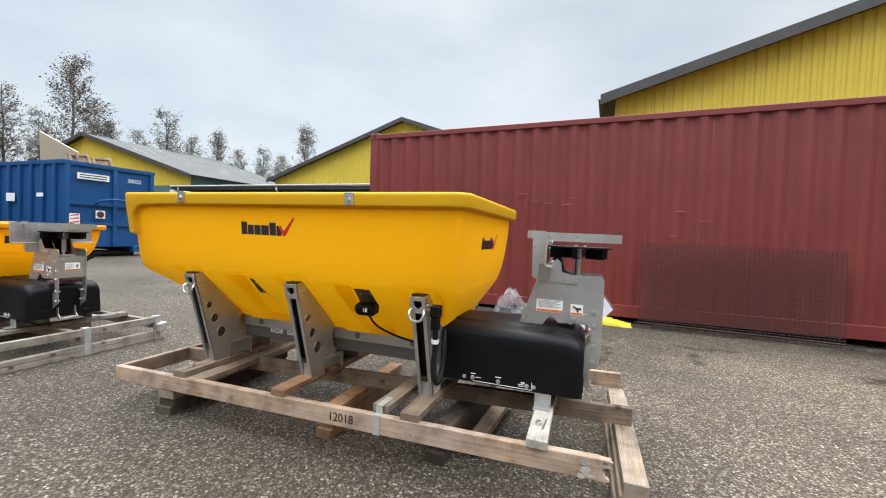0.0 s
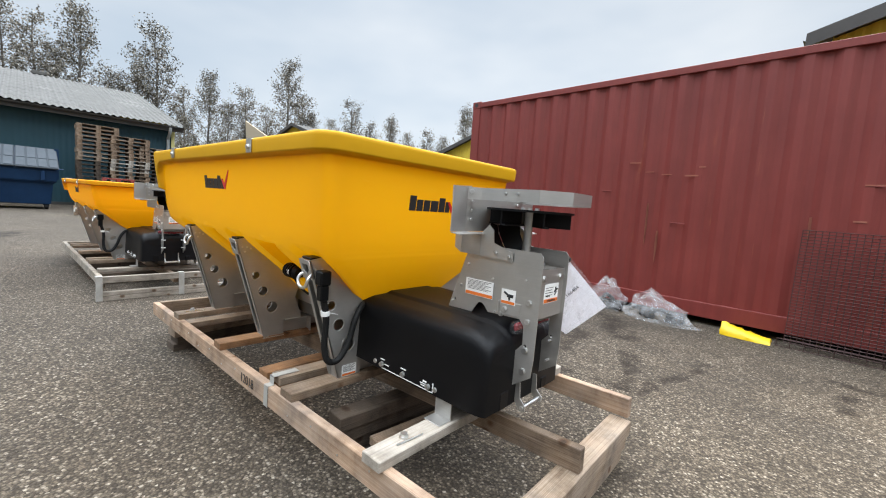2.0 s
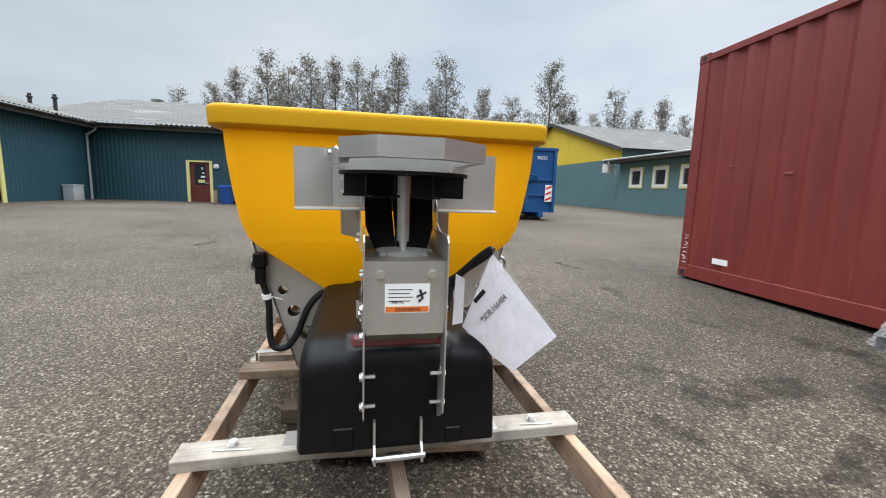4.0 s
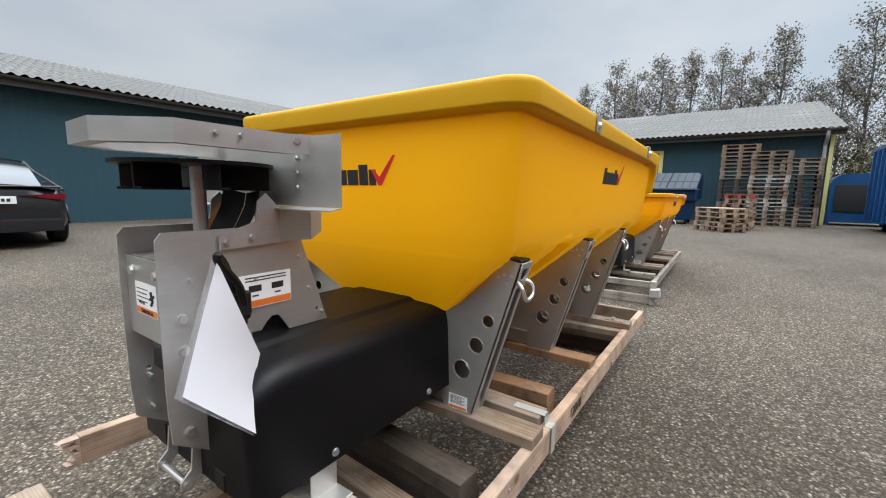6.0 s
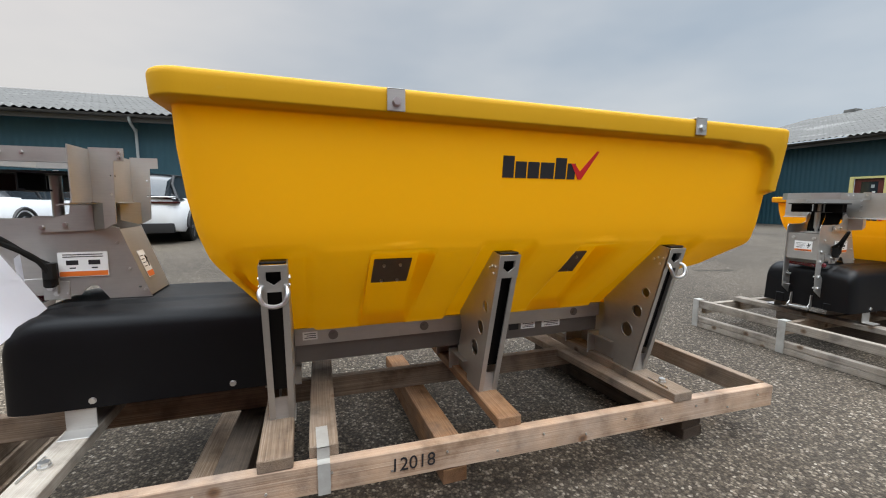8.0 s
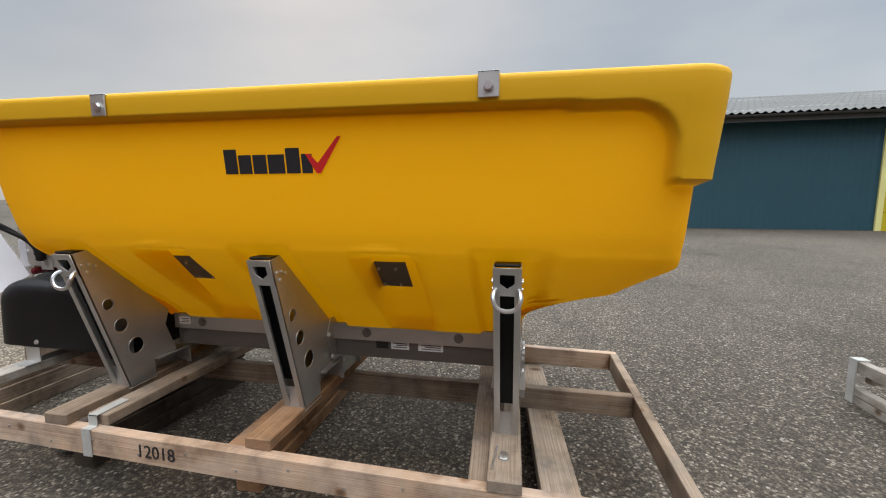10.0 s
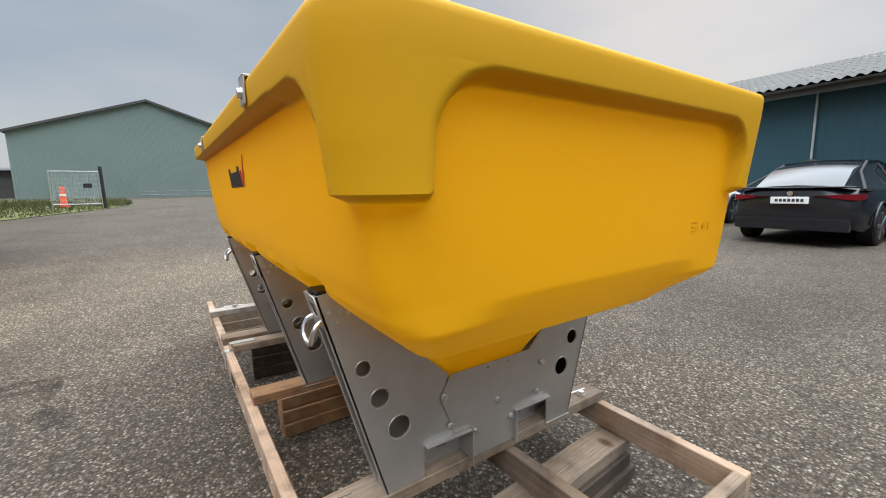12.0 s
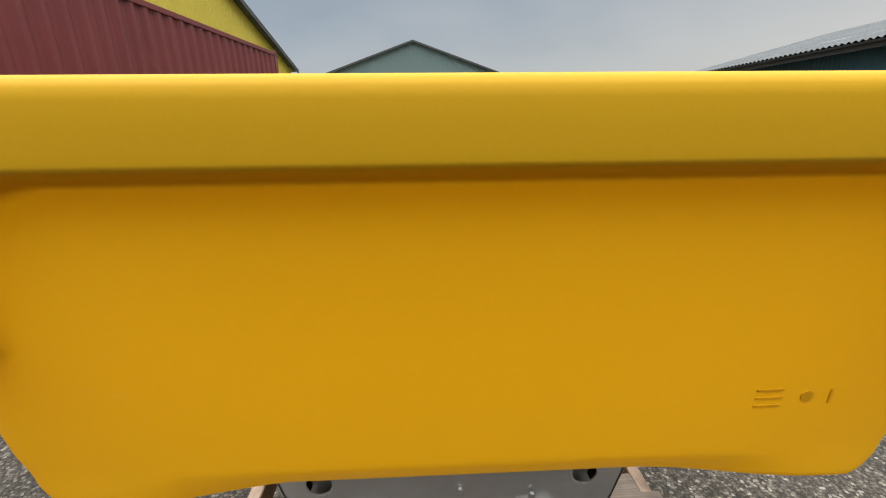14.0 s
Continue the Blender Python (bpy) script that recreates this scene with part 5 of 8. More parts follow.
def leg(parent, c, s, outer, foot_z):
    """One support leg: two holed cheeks, lips, a capped head and a foot. s: -1 or 1, the side; outer: end legs take a ring."""
    root = thing_part("leg", parent, "stainless support leg with three round holes")
    cheek = [(0.532, 0.862), (0.478, 0.872), (0.165, 0.575), (0.188, 0.515), (0.145, 0.40), (0.145, 0.388), (0.252, 0.388), (0.252, foot_z + 0.003), (0.368, foot_z + 0.003)]
    holes = [(0.422, 0.660, 0.021), (0.380, 0.569, 0.027), (0.326, 0.471, 0.033)]
    if s < 0:
        fl = lambda q: [(-a, b) for a, b in q]
    else:
        fl = lambda q: q
    for d in (-1, 1):
        bm = sheet(fl(cheek), [(s * h[0], h[1], h[2]) for h in holes], 0.004)
        part("cheek", placed(bm, Matrix.Translation((c + d * 0.037 - 0.002, 0, 0)) @ YZ), STEEL, root, "", 25)
        for yy, zz, r in holes:
            bm = B()
            ring0 = [(c + d * 0.037, s * yy + (r + 0.001) * math.cos(k * math.pi / 10), zz + (r + 0.001) * math.sin(k * math.pi / 10)) for k in range(21)]
            tube(bm, ring0, 0.0035, 5, False)
            part("hole_collar", bm, STEEL, root)
    # outer lips with an open slot between them
    a, b = Vector((0, s * 0.533, 0.862)), Vector((0, s * 0.369, foot_z))
    for d in (-1, 1):
        bm = B()
        for w0, w1 in ((0.020, 0.039),):
            vs = []
            for p in (a, b):
                for ww in (w0, w1):
                    for o in (0.0, -0.006):
                        vs.append(bm.verts.new((c + d * ww, p.y + s * o, p.z)))
            for f in ((0, 1, 3, 2), (4, 6, 7, 5), (0, 4, 5, 1), (2, 3, 7, 6), (0, 2, 6, 4), (1, 5, 7, 3)):
                bm.faces.new([vs[i] for i in f])
        part("lip", bm, STEEL, root, "", None)
    # black sheet behind the slot stands in for the shade inside the leg
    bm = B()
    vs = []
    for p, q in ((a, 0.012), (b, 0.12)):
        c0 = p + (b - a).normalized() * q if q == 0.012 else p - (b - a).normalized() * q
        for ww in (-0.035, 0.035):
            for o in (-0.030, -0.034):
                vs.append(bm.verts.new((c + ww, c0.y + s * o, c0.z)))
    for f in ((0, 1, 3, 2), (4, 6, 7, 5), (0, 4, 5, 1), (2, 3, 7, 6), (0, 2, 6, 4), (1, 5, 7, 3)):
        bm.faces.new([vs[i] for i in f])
    part("slot_liner", bm, BLACK, root, "black sheet for the shade behind the slot", None)
    # head plate with a five-sided hole
    t = (a - b).normalized()
    hm = Matrix((Vector((1, 0, 0)), t, Vector((1, 0, 0)).cross(t))).transposed().to_4x4()
    hm.translation = Vector((c, s * 0.536, 0.862))
    bm = sheet([(-0.039, -0.085), (0.039, -0.085), (0.039, 0.0), (-0.039, 0.0)], [[(-0.022, -0.02), (0.022, -0.02), (0.024, -0.045), (0.0, -0.064), (-0.024, -0.045)]], 0.004)
    part("head_plate", placed(bm, hm), STEEL, root, "", None)
    bm = B()
    box(bm, c - 0.036, c + 0.036, s * 0.50 - 0.028, s * 0.50 + 0.028, 0.864, 0.872, 0.003)
    part("top_cap", bm, BLACK, root, "black plastic cap")
    bm = B()
    box(bm, c - 0.034, c + 0.034, min(s * 0.30, s * 0.36), max(s * 0.30, s * 0.36), foot_z, foot_z + 0.005)
    box(bm, c - 0.042, c + 0.042, min(s * 0.25, s * 0.374), max(s * 0.25, s * 0.374), foot_z - 0.004, foot_z, 0.001)
    box(bm, c - 0.034, c + 0.034, min(s * 0.365, s * 0.371), max(s * 0.365, s * 0.371), foot_z, foot_z + 0.085)
    part("foot_plate", bm, STEEL_D, root)
    bolts("rivet", [((c + d * 0.039, s * yy, zz), (d, 0, 0), 0.0045, 0.005) for yy, zz in ((0.50, 0.82), (0.475, 0.82), (0.485, 0.795), (0.455, 0.812)) for d in (-1, 1)], ZINC, root)
    if outer:
        bm = B()
        cx = c
        half = [(-0.027, 0.508, 0.802), (-0.036, 0.528, 0.794), (-0.037, 0.540, 0.775), (-0.026, 0.542, 0.752)]
        pts = [(cx + a, s * b, z) for a, b, z in half + [(0.0, 0.541, 0.744)] + [(-a, b, z) for a, b, z in reversed(half)]]
        tube(bm, curve_pts(pts, 3), 0.0068, 8)
        part("lifting_ring", bm, ZINC, root, "bright zinc lifting ring")
    # fork pocket behind the foot
    bm = B()
    for z0, z1, y0, y1 in ((0.384, 0.388, 0.09, 0.252), (foot_z, 0.388, 0.088, 0.092)):
        box(bm, c - 0.06, c + 0.06, min(s * y0, s * y1), max(s * y0, s * y1), z0, z1)
    box(bm, c + 0.012, c + 0.015, min(s * 0.092, s * 0.251), max(s * 0.092, s * 0.251), foot_z, 0.384)
    fp = part("fork_pocket", bm, STEEL_D, root)
    bm = B()
    box(bm, c + 0.0105, c + 0.012, s * 0.16 - 0.016, s * 0.16 + 0.016, foot_z + 0.045, foot_z + 0.056, 0.0005)
    part("slot", bm, INK, fp, "dark oblong slot", None)
    return root


def end_plate(parent, c, d, foot_z):
    """The middle plate that ties a pair of legs, on their side d."""
    out = [(-0.16, 0.575), (0.16, 0.575), (0.196, 0.512), (0.152, 0.40), (0.145, 0.39), (0.09, 0.39), (0.09, foot_z + 0.006), (-0.09, foot_z + 0.006), (-0.09, 0.39), (-0.145, 0.39), (-0.152, 0.40), (-0.196, 0.512)]
    bm = sheet(out, [(0.02, 0.56, 0.004), (-0.06, 0.56, 0.004)], 0.004)
    p = part("tie_plate", placed(bm, Matrix.Translation((c + d * 0.043 - 0.002, 0, 0)) @ YZ), STEEL, parent, "", 25)
    bolts("bolt", [((c + d * 0.046, yy, zz), (d, 0, 0), 0.0085, 0.009) for yy, zz in ((0.186, 0.515), (-0.216, 0.517), (0.165, 0.42), (-0.194, 0.419), (0.075, 0.37), (-0.075, 0.37), (-0.016, 0.444))], ZINC, p)


def chute_cover(parent):
    """The rounded black housing over the drive, with a stepped top."""
    bm = B()
    prof = [(-0.276, 0.402), (-0.273, 0.48), (-0.268, 0.60), (-0.264, 0.640), (-0.256, 0.664), (-0.240, 0.680), (-0.215, 0.688), (-0.150, 0.692), (-0.137, 0.695), (-0.130, 0.702), (-0.118, 0.704)]
    prof += [(-a, b) for a, b in reversed(prof)]
    stations = [(0.475, 0.0, 1.0), (0.60, 0.0, 1.0), (0.80, 0.003, 1.0), (1.06, 0.004, 1.0), (1.12, 0.002, 1.0), (1.15, -0.006, 0.997), (1.175, -0.018, 0.985), (1.192, -0.032, 0.968), (1.203, -0.050, 0.948), (1.208, -0.072, 0.93)]
    rings = []
    for x, dz, k in stations:
        rings.append([bm.verts.new((x, a * k, b + dz * smooth01(0.56, 0.69, b))) for a, b in prof])
    n = len(prof)
    for r0, r1 in zip(rings, rings[1:]):
        for i in range(n - 1):
            bm.faces.new((r0[i], r0[i + 1], r1[i + 1], r1[i]))
    bm.faces.new(rings[-1])
    bm.faces.new(rings[0][::-1])
    cv = part("drive_cover", bm, BLACK, parent, "matt black moulded drive cover with rounded edges", 50)
    bolts("cover_bolt", [((x, 0.2735, 0.425), (0, 1, 0), 0.009, 0.007) for x in (0.60, 0.991)] + [((x, -0.2735, 0.425), (0, -1, 0), 0.009, 0.007) for x in (0.618, 0.98)] + [((x, -0.2735, 0.426), (0, -1, 0), 0.0095, 0.014) for x in (0.665, 0.80, 0.945)], ZINC, cv)
    bm = B()
    for x0, x1, z0, z1 in ((0.665, 0.97, 0.408, 0.411), (0.968, 0.971, 0.408, 0.447), (0.915, 0.934, 0.436, 0.442), (0.655, 0.68, 0.445, 0.449), (0.785, 0.815, 0.445, 0.449), (0.68, 0.71, 0.428, 0.431), (0.90, 0.93, 0.428, 0.431), (0.905, 0.93, 0.420, 0.423)):
        box(bm, x0, x1, -0.2775, -0.2735, z0, z1)
    part("cover_print", bm, LABEL_W, cv, "fine white printed marks", None)
    for y0, y1, z1 in ((-0.18, -0.12, 0.47), (0.12, 0.17, 0.45)):
        bm = B()
        box(bm, 1.195, 1.2115, y0, y1, 0.398, z1, 0.006)
        part("cover_clip", bm, BLACK, cv)
    return cv


def chute_frame(parent):
    """Stainless side panels, front panel, bearing plate and straps of the spinner stand."""
    fr = thing_part("spinner_stand", parent, "folded stainless spinner stand with bolts")
    outline = [(0.866, 0.708), (0.989, 0.710), (1.008, 0.740), (1.020, 0.756), (1.038, 0.757), (1.052, 0.746), (1.068, 0.727), (1.211, 0.733), (1.231, 0.711), (1.234, 0.643), (1.195, 0.599), (1.202, 0.476), (1.279, 0.530), (1.284, 0.60), (1.286, 0.853), (1.284, 0.968), (1.272, 0.984), (1.07, 0.985), (0.947, 0.950)]
    for s in (-1, 1):
        bm = sheet(outline, [(0.90, 0.745, 0.005), (1.245, 0.64, 0.006)], 0.004)
        pn = part("side_panel", placed(bm, Matrix.Translation((0, s * 0.099 + 0.002, 0)) @ XZ), STEEL, fr, "", 25)
        for x, z, r in ((0.885, 0.735, 0.0036), (0.925, 0.81, 0.0036), (0.955, 0.90, 0.0036), (1.08, 0.86, 0.0036), (1.10, 0.735, 0.0036), (1.225, 0.88, 0.0036), (1.245, 0.80, 0.0095), (1.245, 0.73, 0.0095), (1.13, 0.735, 0.0085), (1.247, 0.625, 0.0105), (1.245, 0.545, 0.0105)):
            bm = B()
            bolt(bm, (x, s * 0.101, z), (0, s, 0), r, 0.008)
            if r > 0.01:
                tube(bm, [(x, s * 0.102, z), (x, s * 0.07, z)], 0.005, 8)
            part("bolt", bm, ZINC, pn)
    # doubler strips under the lower bolts, and the sloping plate at the back
    for s in (-1, 1):
        bm = B()
        box(bm, 1.124, 1.212, min(s * 0.1015, s * 0.1045), max(s * 0.1015, s * 0.1045), 0.737, 0.787, 0.001)
        box(bm, 1.121, 1.124, min(s * 0.1015, s * 0.118), max(s * 0.1015, s * 0.118), 0.737, 0.787, 0.001)
        db = part("doubler", bm, STEEL, fr)
        bolts("bolt", [((1.145, s * 0.1045, 0.757), (0, s, 0), 0.0095, 0.008)], ZINC, db)
    bm = sheet([(-0.096, 0.0), (0.096, 0.0), (0.096, 0.245), (-0.096, 0.245)], (), 0.003)
    bp = part("back_slope", placed(bm, facing((0.870, 0.0, 0.712), (-0.945, 0, 0.325))), STEEL, fr, "", None)
    warning_label(bp, facing((0.9000, 0.03, 0.8165), (-0.945, 0, 0.325)), 0.06, 0.10, 1)
    bm = sheet([(-0.097, 0.76), (-0.094, 0.742), (0.094, 0.742), (0.097, 0.76), (0.097, 0.922), (-0.097, 0.922)], (), 0.004)
    fp = part("front_panel", placed(bm, Matrix.Translation((1.268, 0, 0)) @ YZ), STEEL, fr, "", 25)
    bm = B()
    vs = [bm.verts.new(p) for p in ((1.271, -0.094, 0.744), (1.271, 0.094, 0.744), (1.235, 0.09, 0.715), (1.235, -0.09, 0.715))]
    bm.faces.new(vs)
    bmesh.ops.solidify(bm, geom=bm.faces[:], thickness=0.003)
    part("folded_lip", bm, STEEL_D, fr)
    bm = B()
    box(bm, 1.08, 1.27, -0.096, 0.096, 0.918, 0.924)
    part("bearing_plate", bm, COVER_D, fr)
    bolts("bolt", [((1.272, yy, 0.891), (1, 0, 0), 0.0095, 0.008) for yy in (-0.061, 0.064)] + [((1.15 + dx, dy, 0.924), (0, 0, 1), 0.008, 0.009) for dx, dy in ((-0.055, -0.055), (0.05, -0.055), (-0.055, 0.055), (0.05, 0.055), (0.0, 0.075))], ZINC, fr)
    bm = B()
    tube(bm, [(1.15, 0.003, 0.924), (1.15, 0.003, 0.932)], 0.07, 20)
    tube(bm, [(1.15, 0.003, 0.932), (1.15, 0.003, 0.965)], [0.008, 0.012], 12)
    tube(bm, [(1.15, 0.003, 0.955), (1.15, 0.003, 1.125)], 0.0165, 14)
    part("drive_shaft", bm, STEEL_D, fr, "dull steel drive shaft")
    warning_label(fp, facing((1.2725, 0.004, 0.832), (1, 0, 0)), 0.108, 0.072, 1)
    words("WARNING", 0.013, facing((1.2740, 0.006, 0.805), (1, 0, 0), (0, 0, -1)), "label_text", INK, fp, "black upside-down word on the orange band")
    words("No Step", 0.009, facing((1.2735, -0.020, 0.822), (1, 0, 0), (0, 0, -1)), "label_text", INK, fp)
    warning_label(fr, facing((1.02, -0.1045, 0.812), (0, -1, 0)), 0.135, 0.066, 0)
    warning_label(fr, facing((1.158, -0.1045, 0.805), (0, -1, 0)), 0.062, 0.056, 3)
    warning_label(fr, facing((1.052, 0.1045, 0.830), (0, 1, 0)), 0.136, 0.082, 2)
    # tail lamp in its wrapping
    bm = B()
    box(bm, 1.203, 1.222, -0.13, 0.118, 0.690, 0.722, 0.008)
    part("tail_lamp", bm, LAMP_R, parent, "long red tail lamp in clear wrapping")
    bm = B()
    box(bm, 1.199, 1.228, -0.142, 0.129, 0.684, 0.727, 0.012)
    part("lamp_wrap", bm, LAMP_FILM, parent)
    # hinge bail below
    bl = None
    for yy in (-0.070, 0.054):
        bm = B()
        vs = [[bm.verts.new((x, yy + o, z)) for x, z in ((1.200, 0.485), (1.224, 0.485), (1.230, 0.425), (1.254, 0.402), (1.254, 0.382), (1.232, 0.376), (1.206, 0.41))] for o in (-0.003, 0.003)]
        bm.faces.new(vs[0][::-1])
        bm.faces.new(vs[1])
        for q in range(7):
            bm.faces.new((vs[0][q], vs[0][(q + 1) % 7], vs[1][(q + 1) % 7], vs[1][q]))
        bl = part("bail_arm", bm, STEEL, parent, "stainless latch arm")
    bm = B()
    tube(bm, [(1.241, -0.076, 0.391), (1.241, 0.063, 0.394)], 0.0085, 10)
    part("bail_bar", bm, ZINC, bl)
    return fr


def deflector(parent):
    """The folded hood round the spinner and the disc with its blades."""
    df = thing_part("deflector", parent, "folded stainless deflector hood round the spinner")
    bm = B()
    T = 0.003

    def strip(pts, z0, z1):
        """Upright sheet bent along a plan line."""
        P = [Vector((x, y, 0)) for x, y in pts]
        rows = []
        for k, p in enumerate(P):
            d = (P[min(k + 1, len(P) - 1)] - P[max(k - 1, 0)]).normalized()
            n = Vector((-d.y, d.x, 0)) * T
            rows.append([bm.verts.new(p + Vector((0, 0, z))) for z in (z0, z1)] + [bm.verts.new(p + n + Vector((0, 0, z))) for z in (z1, z0)])
        for a, b in zip(rows, rows[1:]):
            for q in range(4):
                bm.faces.new((a[q], a[(q + 1) % 4], b[(q + 1) % 4], b[q]))
        bm.faces.new(rows[0])
        bm.faces.new(rows[-1][::-1])
    strip([(1.010, -0.290), (0.994, -0.196), (0.990, -0.186), (0.990, 0.190), (0.989, 0.200), (0.984, 0.305)], 1.035, 1.200)
    part("back_plate", bm, STEEL, df, "", 20)
    bm = B()
    band = [(0.997, -0.194), (1.040, -0.166), (1.275, -0.156), (1.357, -0.075), (1.361, 0.066), (1.270, 0.184), (1.040, 0.182), (0.993, 0.206)]
    strip(band, 1.160, 1.201)
    part("top_band", bm, STEEL, df, "", 20)
    bm = B()
    inner = [(1.004, -0.170), (1.040, -0.142), (1.262, -0.131), (1.328, -0.066), (1.331, 0.056), (1.257, 0.160), (1.040, 0.158), (1.000, 0.182)]
    rows = [[bm.verts.new((*a, 1.157)), bm.verts.new((*b, 1.157)), bm.verts.new((*b, 1.160)), bm.verts.new((*a, 1.160))] for a, b in zip(band, inner)]
    for a, b in zip(rows, rows[1:]):
        for q in range(4):
            bm.faces.new((a[q], a[(q + 1) % 4], b[(q + 1) % 4], b[q]))
    bm.faces.new(rows[0])
    bm.faces.new(rows[-1][::-1])
    part("band_flange", bm, STEEL_D, df, "", 20)
    # lip folded forward along the foot of the plate and its wings
    bm = B()
    edge = [(1.010, -0.290), (0.994, -0.194), (0.992, 0.198), (0.986, 0.305)]
    fore = [(1.043, -0.284), (1.027, -0.190), (1.025, 0.199), (1.019, 0.306)]
    rows = [[bm.verts.new((*a, 1.034)), bm.verts.new((*b, 1.029)), bm.verts.new((*b, 1.026)), bm.verts.new((*a, 1.031))] for a, b in zip(edge, fore)]
    for a, b in zip(rows, rows[1:]):
        for q in range(4):
            bm.faces.new((a[q], b[q], b[(q + 1) % 4], a[(q + 1) % 4]))
    bm.faces.new(rows[0])
    bm.faces.new(rows[-1][::-1])
    part("bottom_lip", bm, STEEL, df, "", 20)
    # side arms that carry the hood
    # each has a foot on the side panel, a slanting gusset and an upright that stands further out
    foot = [(1.012, 1.029), (1.047, 1.066), (1.069, 1.046), (1.075, 0.998), (1.162, 0.971), (1.163, 0.938), (1.012, 0.943)]
    upright = [(0.896, 1.207), (0.988, 1.207), (0.988, 1.036), (0.962, 1.034), (0.962, 0.950), (0.930, 0.968), (0.924, 1.166), (0.896, 1.167)]
    for s in (-1, 1):
        m2 = sheet(foot, (), 0.004)
        part("arm_foot", placed(m2, Matrix.Translation((0, s * 0.108 + 0.002, 0)) @ XZ), STEEL, df, "", 25)
        m2 = sheet(upright, [(0.936, 1.12, 0.003), (0.936, 1.06, 0.003)], 0.004)
        part("upright", placed(m2, Matrix.Translation((0, s * 0.164 + 0.002, 0)) @ XZ), STEEL, df, "", 25)
        bm = B()
        vs = [bm.verts.new(p) for p in ((1.012, s * 0.108, 0.943), (0.961, s * 0.165, 0.951), (0.961, s * 0.165, 1.034), (1.012, s * 0.108, 1.030))]
        bm.faces.new(vs)
        bmesh.ops.solidify(bm, geom=bm.faces[:], thickness=0.003)
        part("gusset_plate", bm, STEEL, df, "", None)
    for s in (-1, 1):
        rows = [((x, s * 0.112, z), (0, s, 0), 0.0062, 0.007) for x, z in ((1.088, 0.963), (1.148, 0.955))]
        rows += [((x, (0.185 if s > 0 else -0.163) if x > 1 else s * 0.168, z), (0, s, 0), 0.0046, 0.005) for x, z in ((0.908, 1.195), (0.908, 1.180), (1.143, 1.184), (1.194, 1.184))]
        rows += [((0.993, s * 0.160, z), (1, 0, 0), 0.0055, 0.006) for z in (1.15, 1.115, 1.08)]
        rows.append(((1.014, s * 0.192, 1.186), (0.5, s * 0.86, 0), 0.0075, 0.007))
        bolts("bolt", rows, ZINC, df)
    # two black rubber flaps behind the shaft, with a slanting slit between them
    for s, cut in ((-1, (-0.012, -0.015, -0.018, -0.020)), (1, (-0.0105, -0.0130, -0.0155, -0.0170))):
        bm = B()
        rows = []
        for (x, z), c, w in zip(((1.10, 0.928), (1.055, 0.985), (1.03, 1.03), (1.022, 1.075)), cut, (0.070, 0.094, 0.096, 0.096)):
            rows.append([bm.verts.new((x + (0.03 * f * f if s > 0 else 0.02 * f * f), c + (s * w - c) * f, z - 0.012 * (1 - f) * smooth01(1.04, 1.075, z))) for f in (0.0, 0.33, 0.67, 1.0)])
        for a, b in zip(rows, rows[1:]):
            for q in range(3):
                bm.faces.new((a[q], a[q + 1], b[q + 1], b[q]))
        bmesh.ops.solidify(bm, geom=bm.faces[:], thickness=0.004)
        part("chute_flap", bm, RUBBER, df, "black rubber chute flap", 30)
    sp = thing_part("spinner", parent, "black spinner disc with hanging blades")
    bm = B()
    cx, cy, cz = 1.15, 0.003, 1.128
    tube(bm, [(cx, cy, cz - 0.004), (cx, cy, cz + 0.004)], 0.165, 36)
    part("disc", bm, BLACK, sp)
    for k in range(6):
        a = k * math.pi / 3 + 0.35
        bm = B()
        m = Matrix.Translation((cx, cy, 0)) @ Matrix.Rotation(a, 4, "Z")
        box(bm, 0.045, 0.155, -0.003, 0.003, cz - 0.055, cz - 0.004, 0.001, m)
        box(bm, 0.045, 0.155, -0.003, 0.02, cz - 0.058, cz - 0.052, 0.001, m)
        part("blade", bm, BLACK, sp)
    bolts("bolt", [((cx + 0.03 * math.cos(k * 2.09), cy + 0.03 * math.sin(k * 2.09), cz + 0.004), (0, 0, 1), 0.008, 0.009) for k in range(3)], ZINC, sp)
    return df


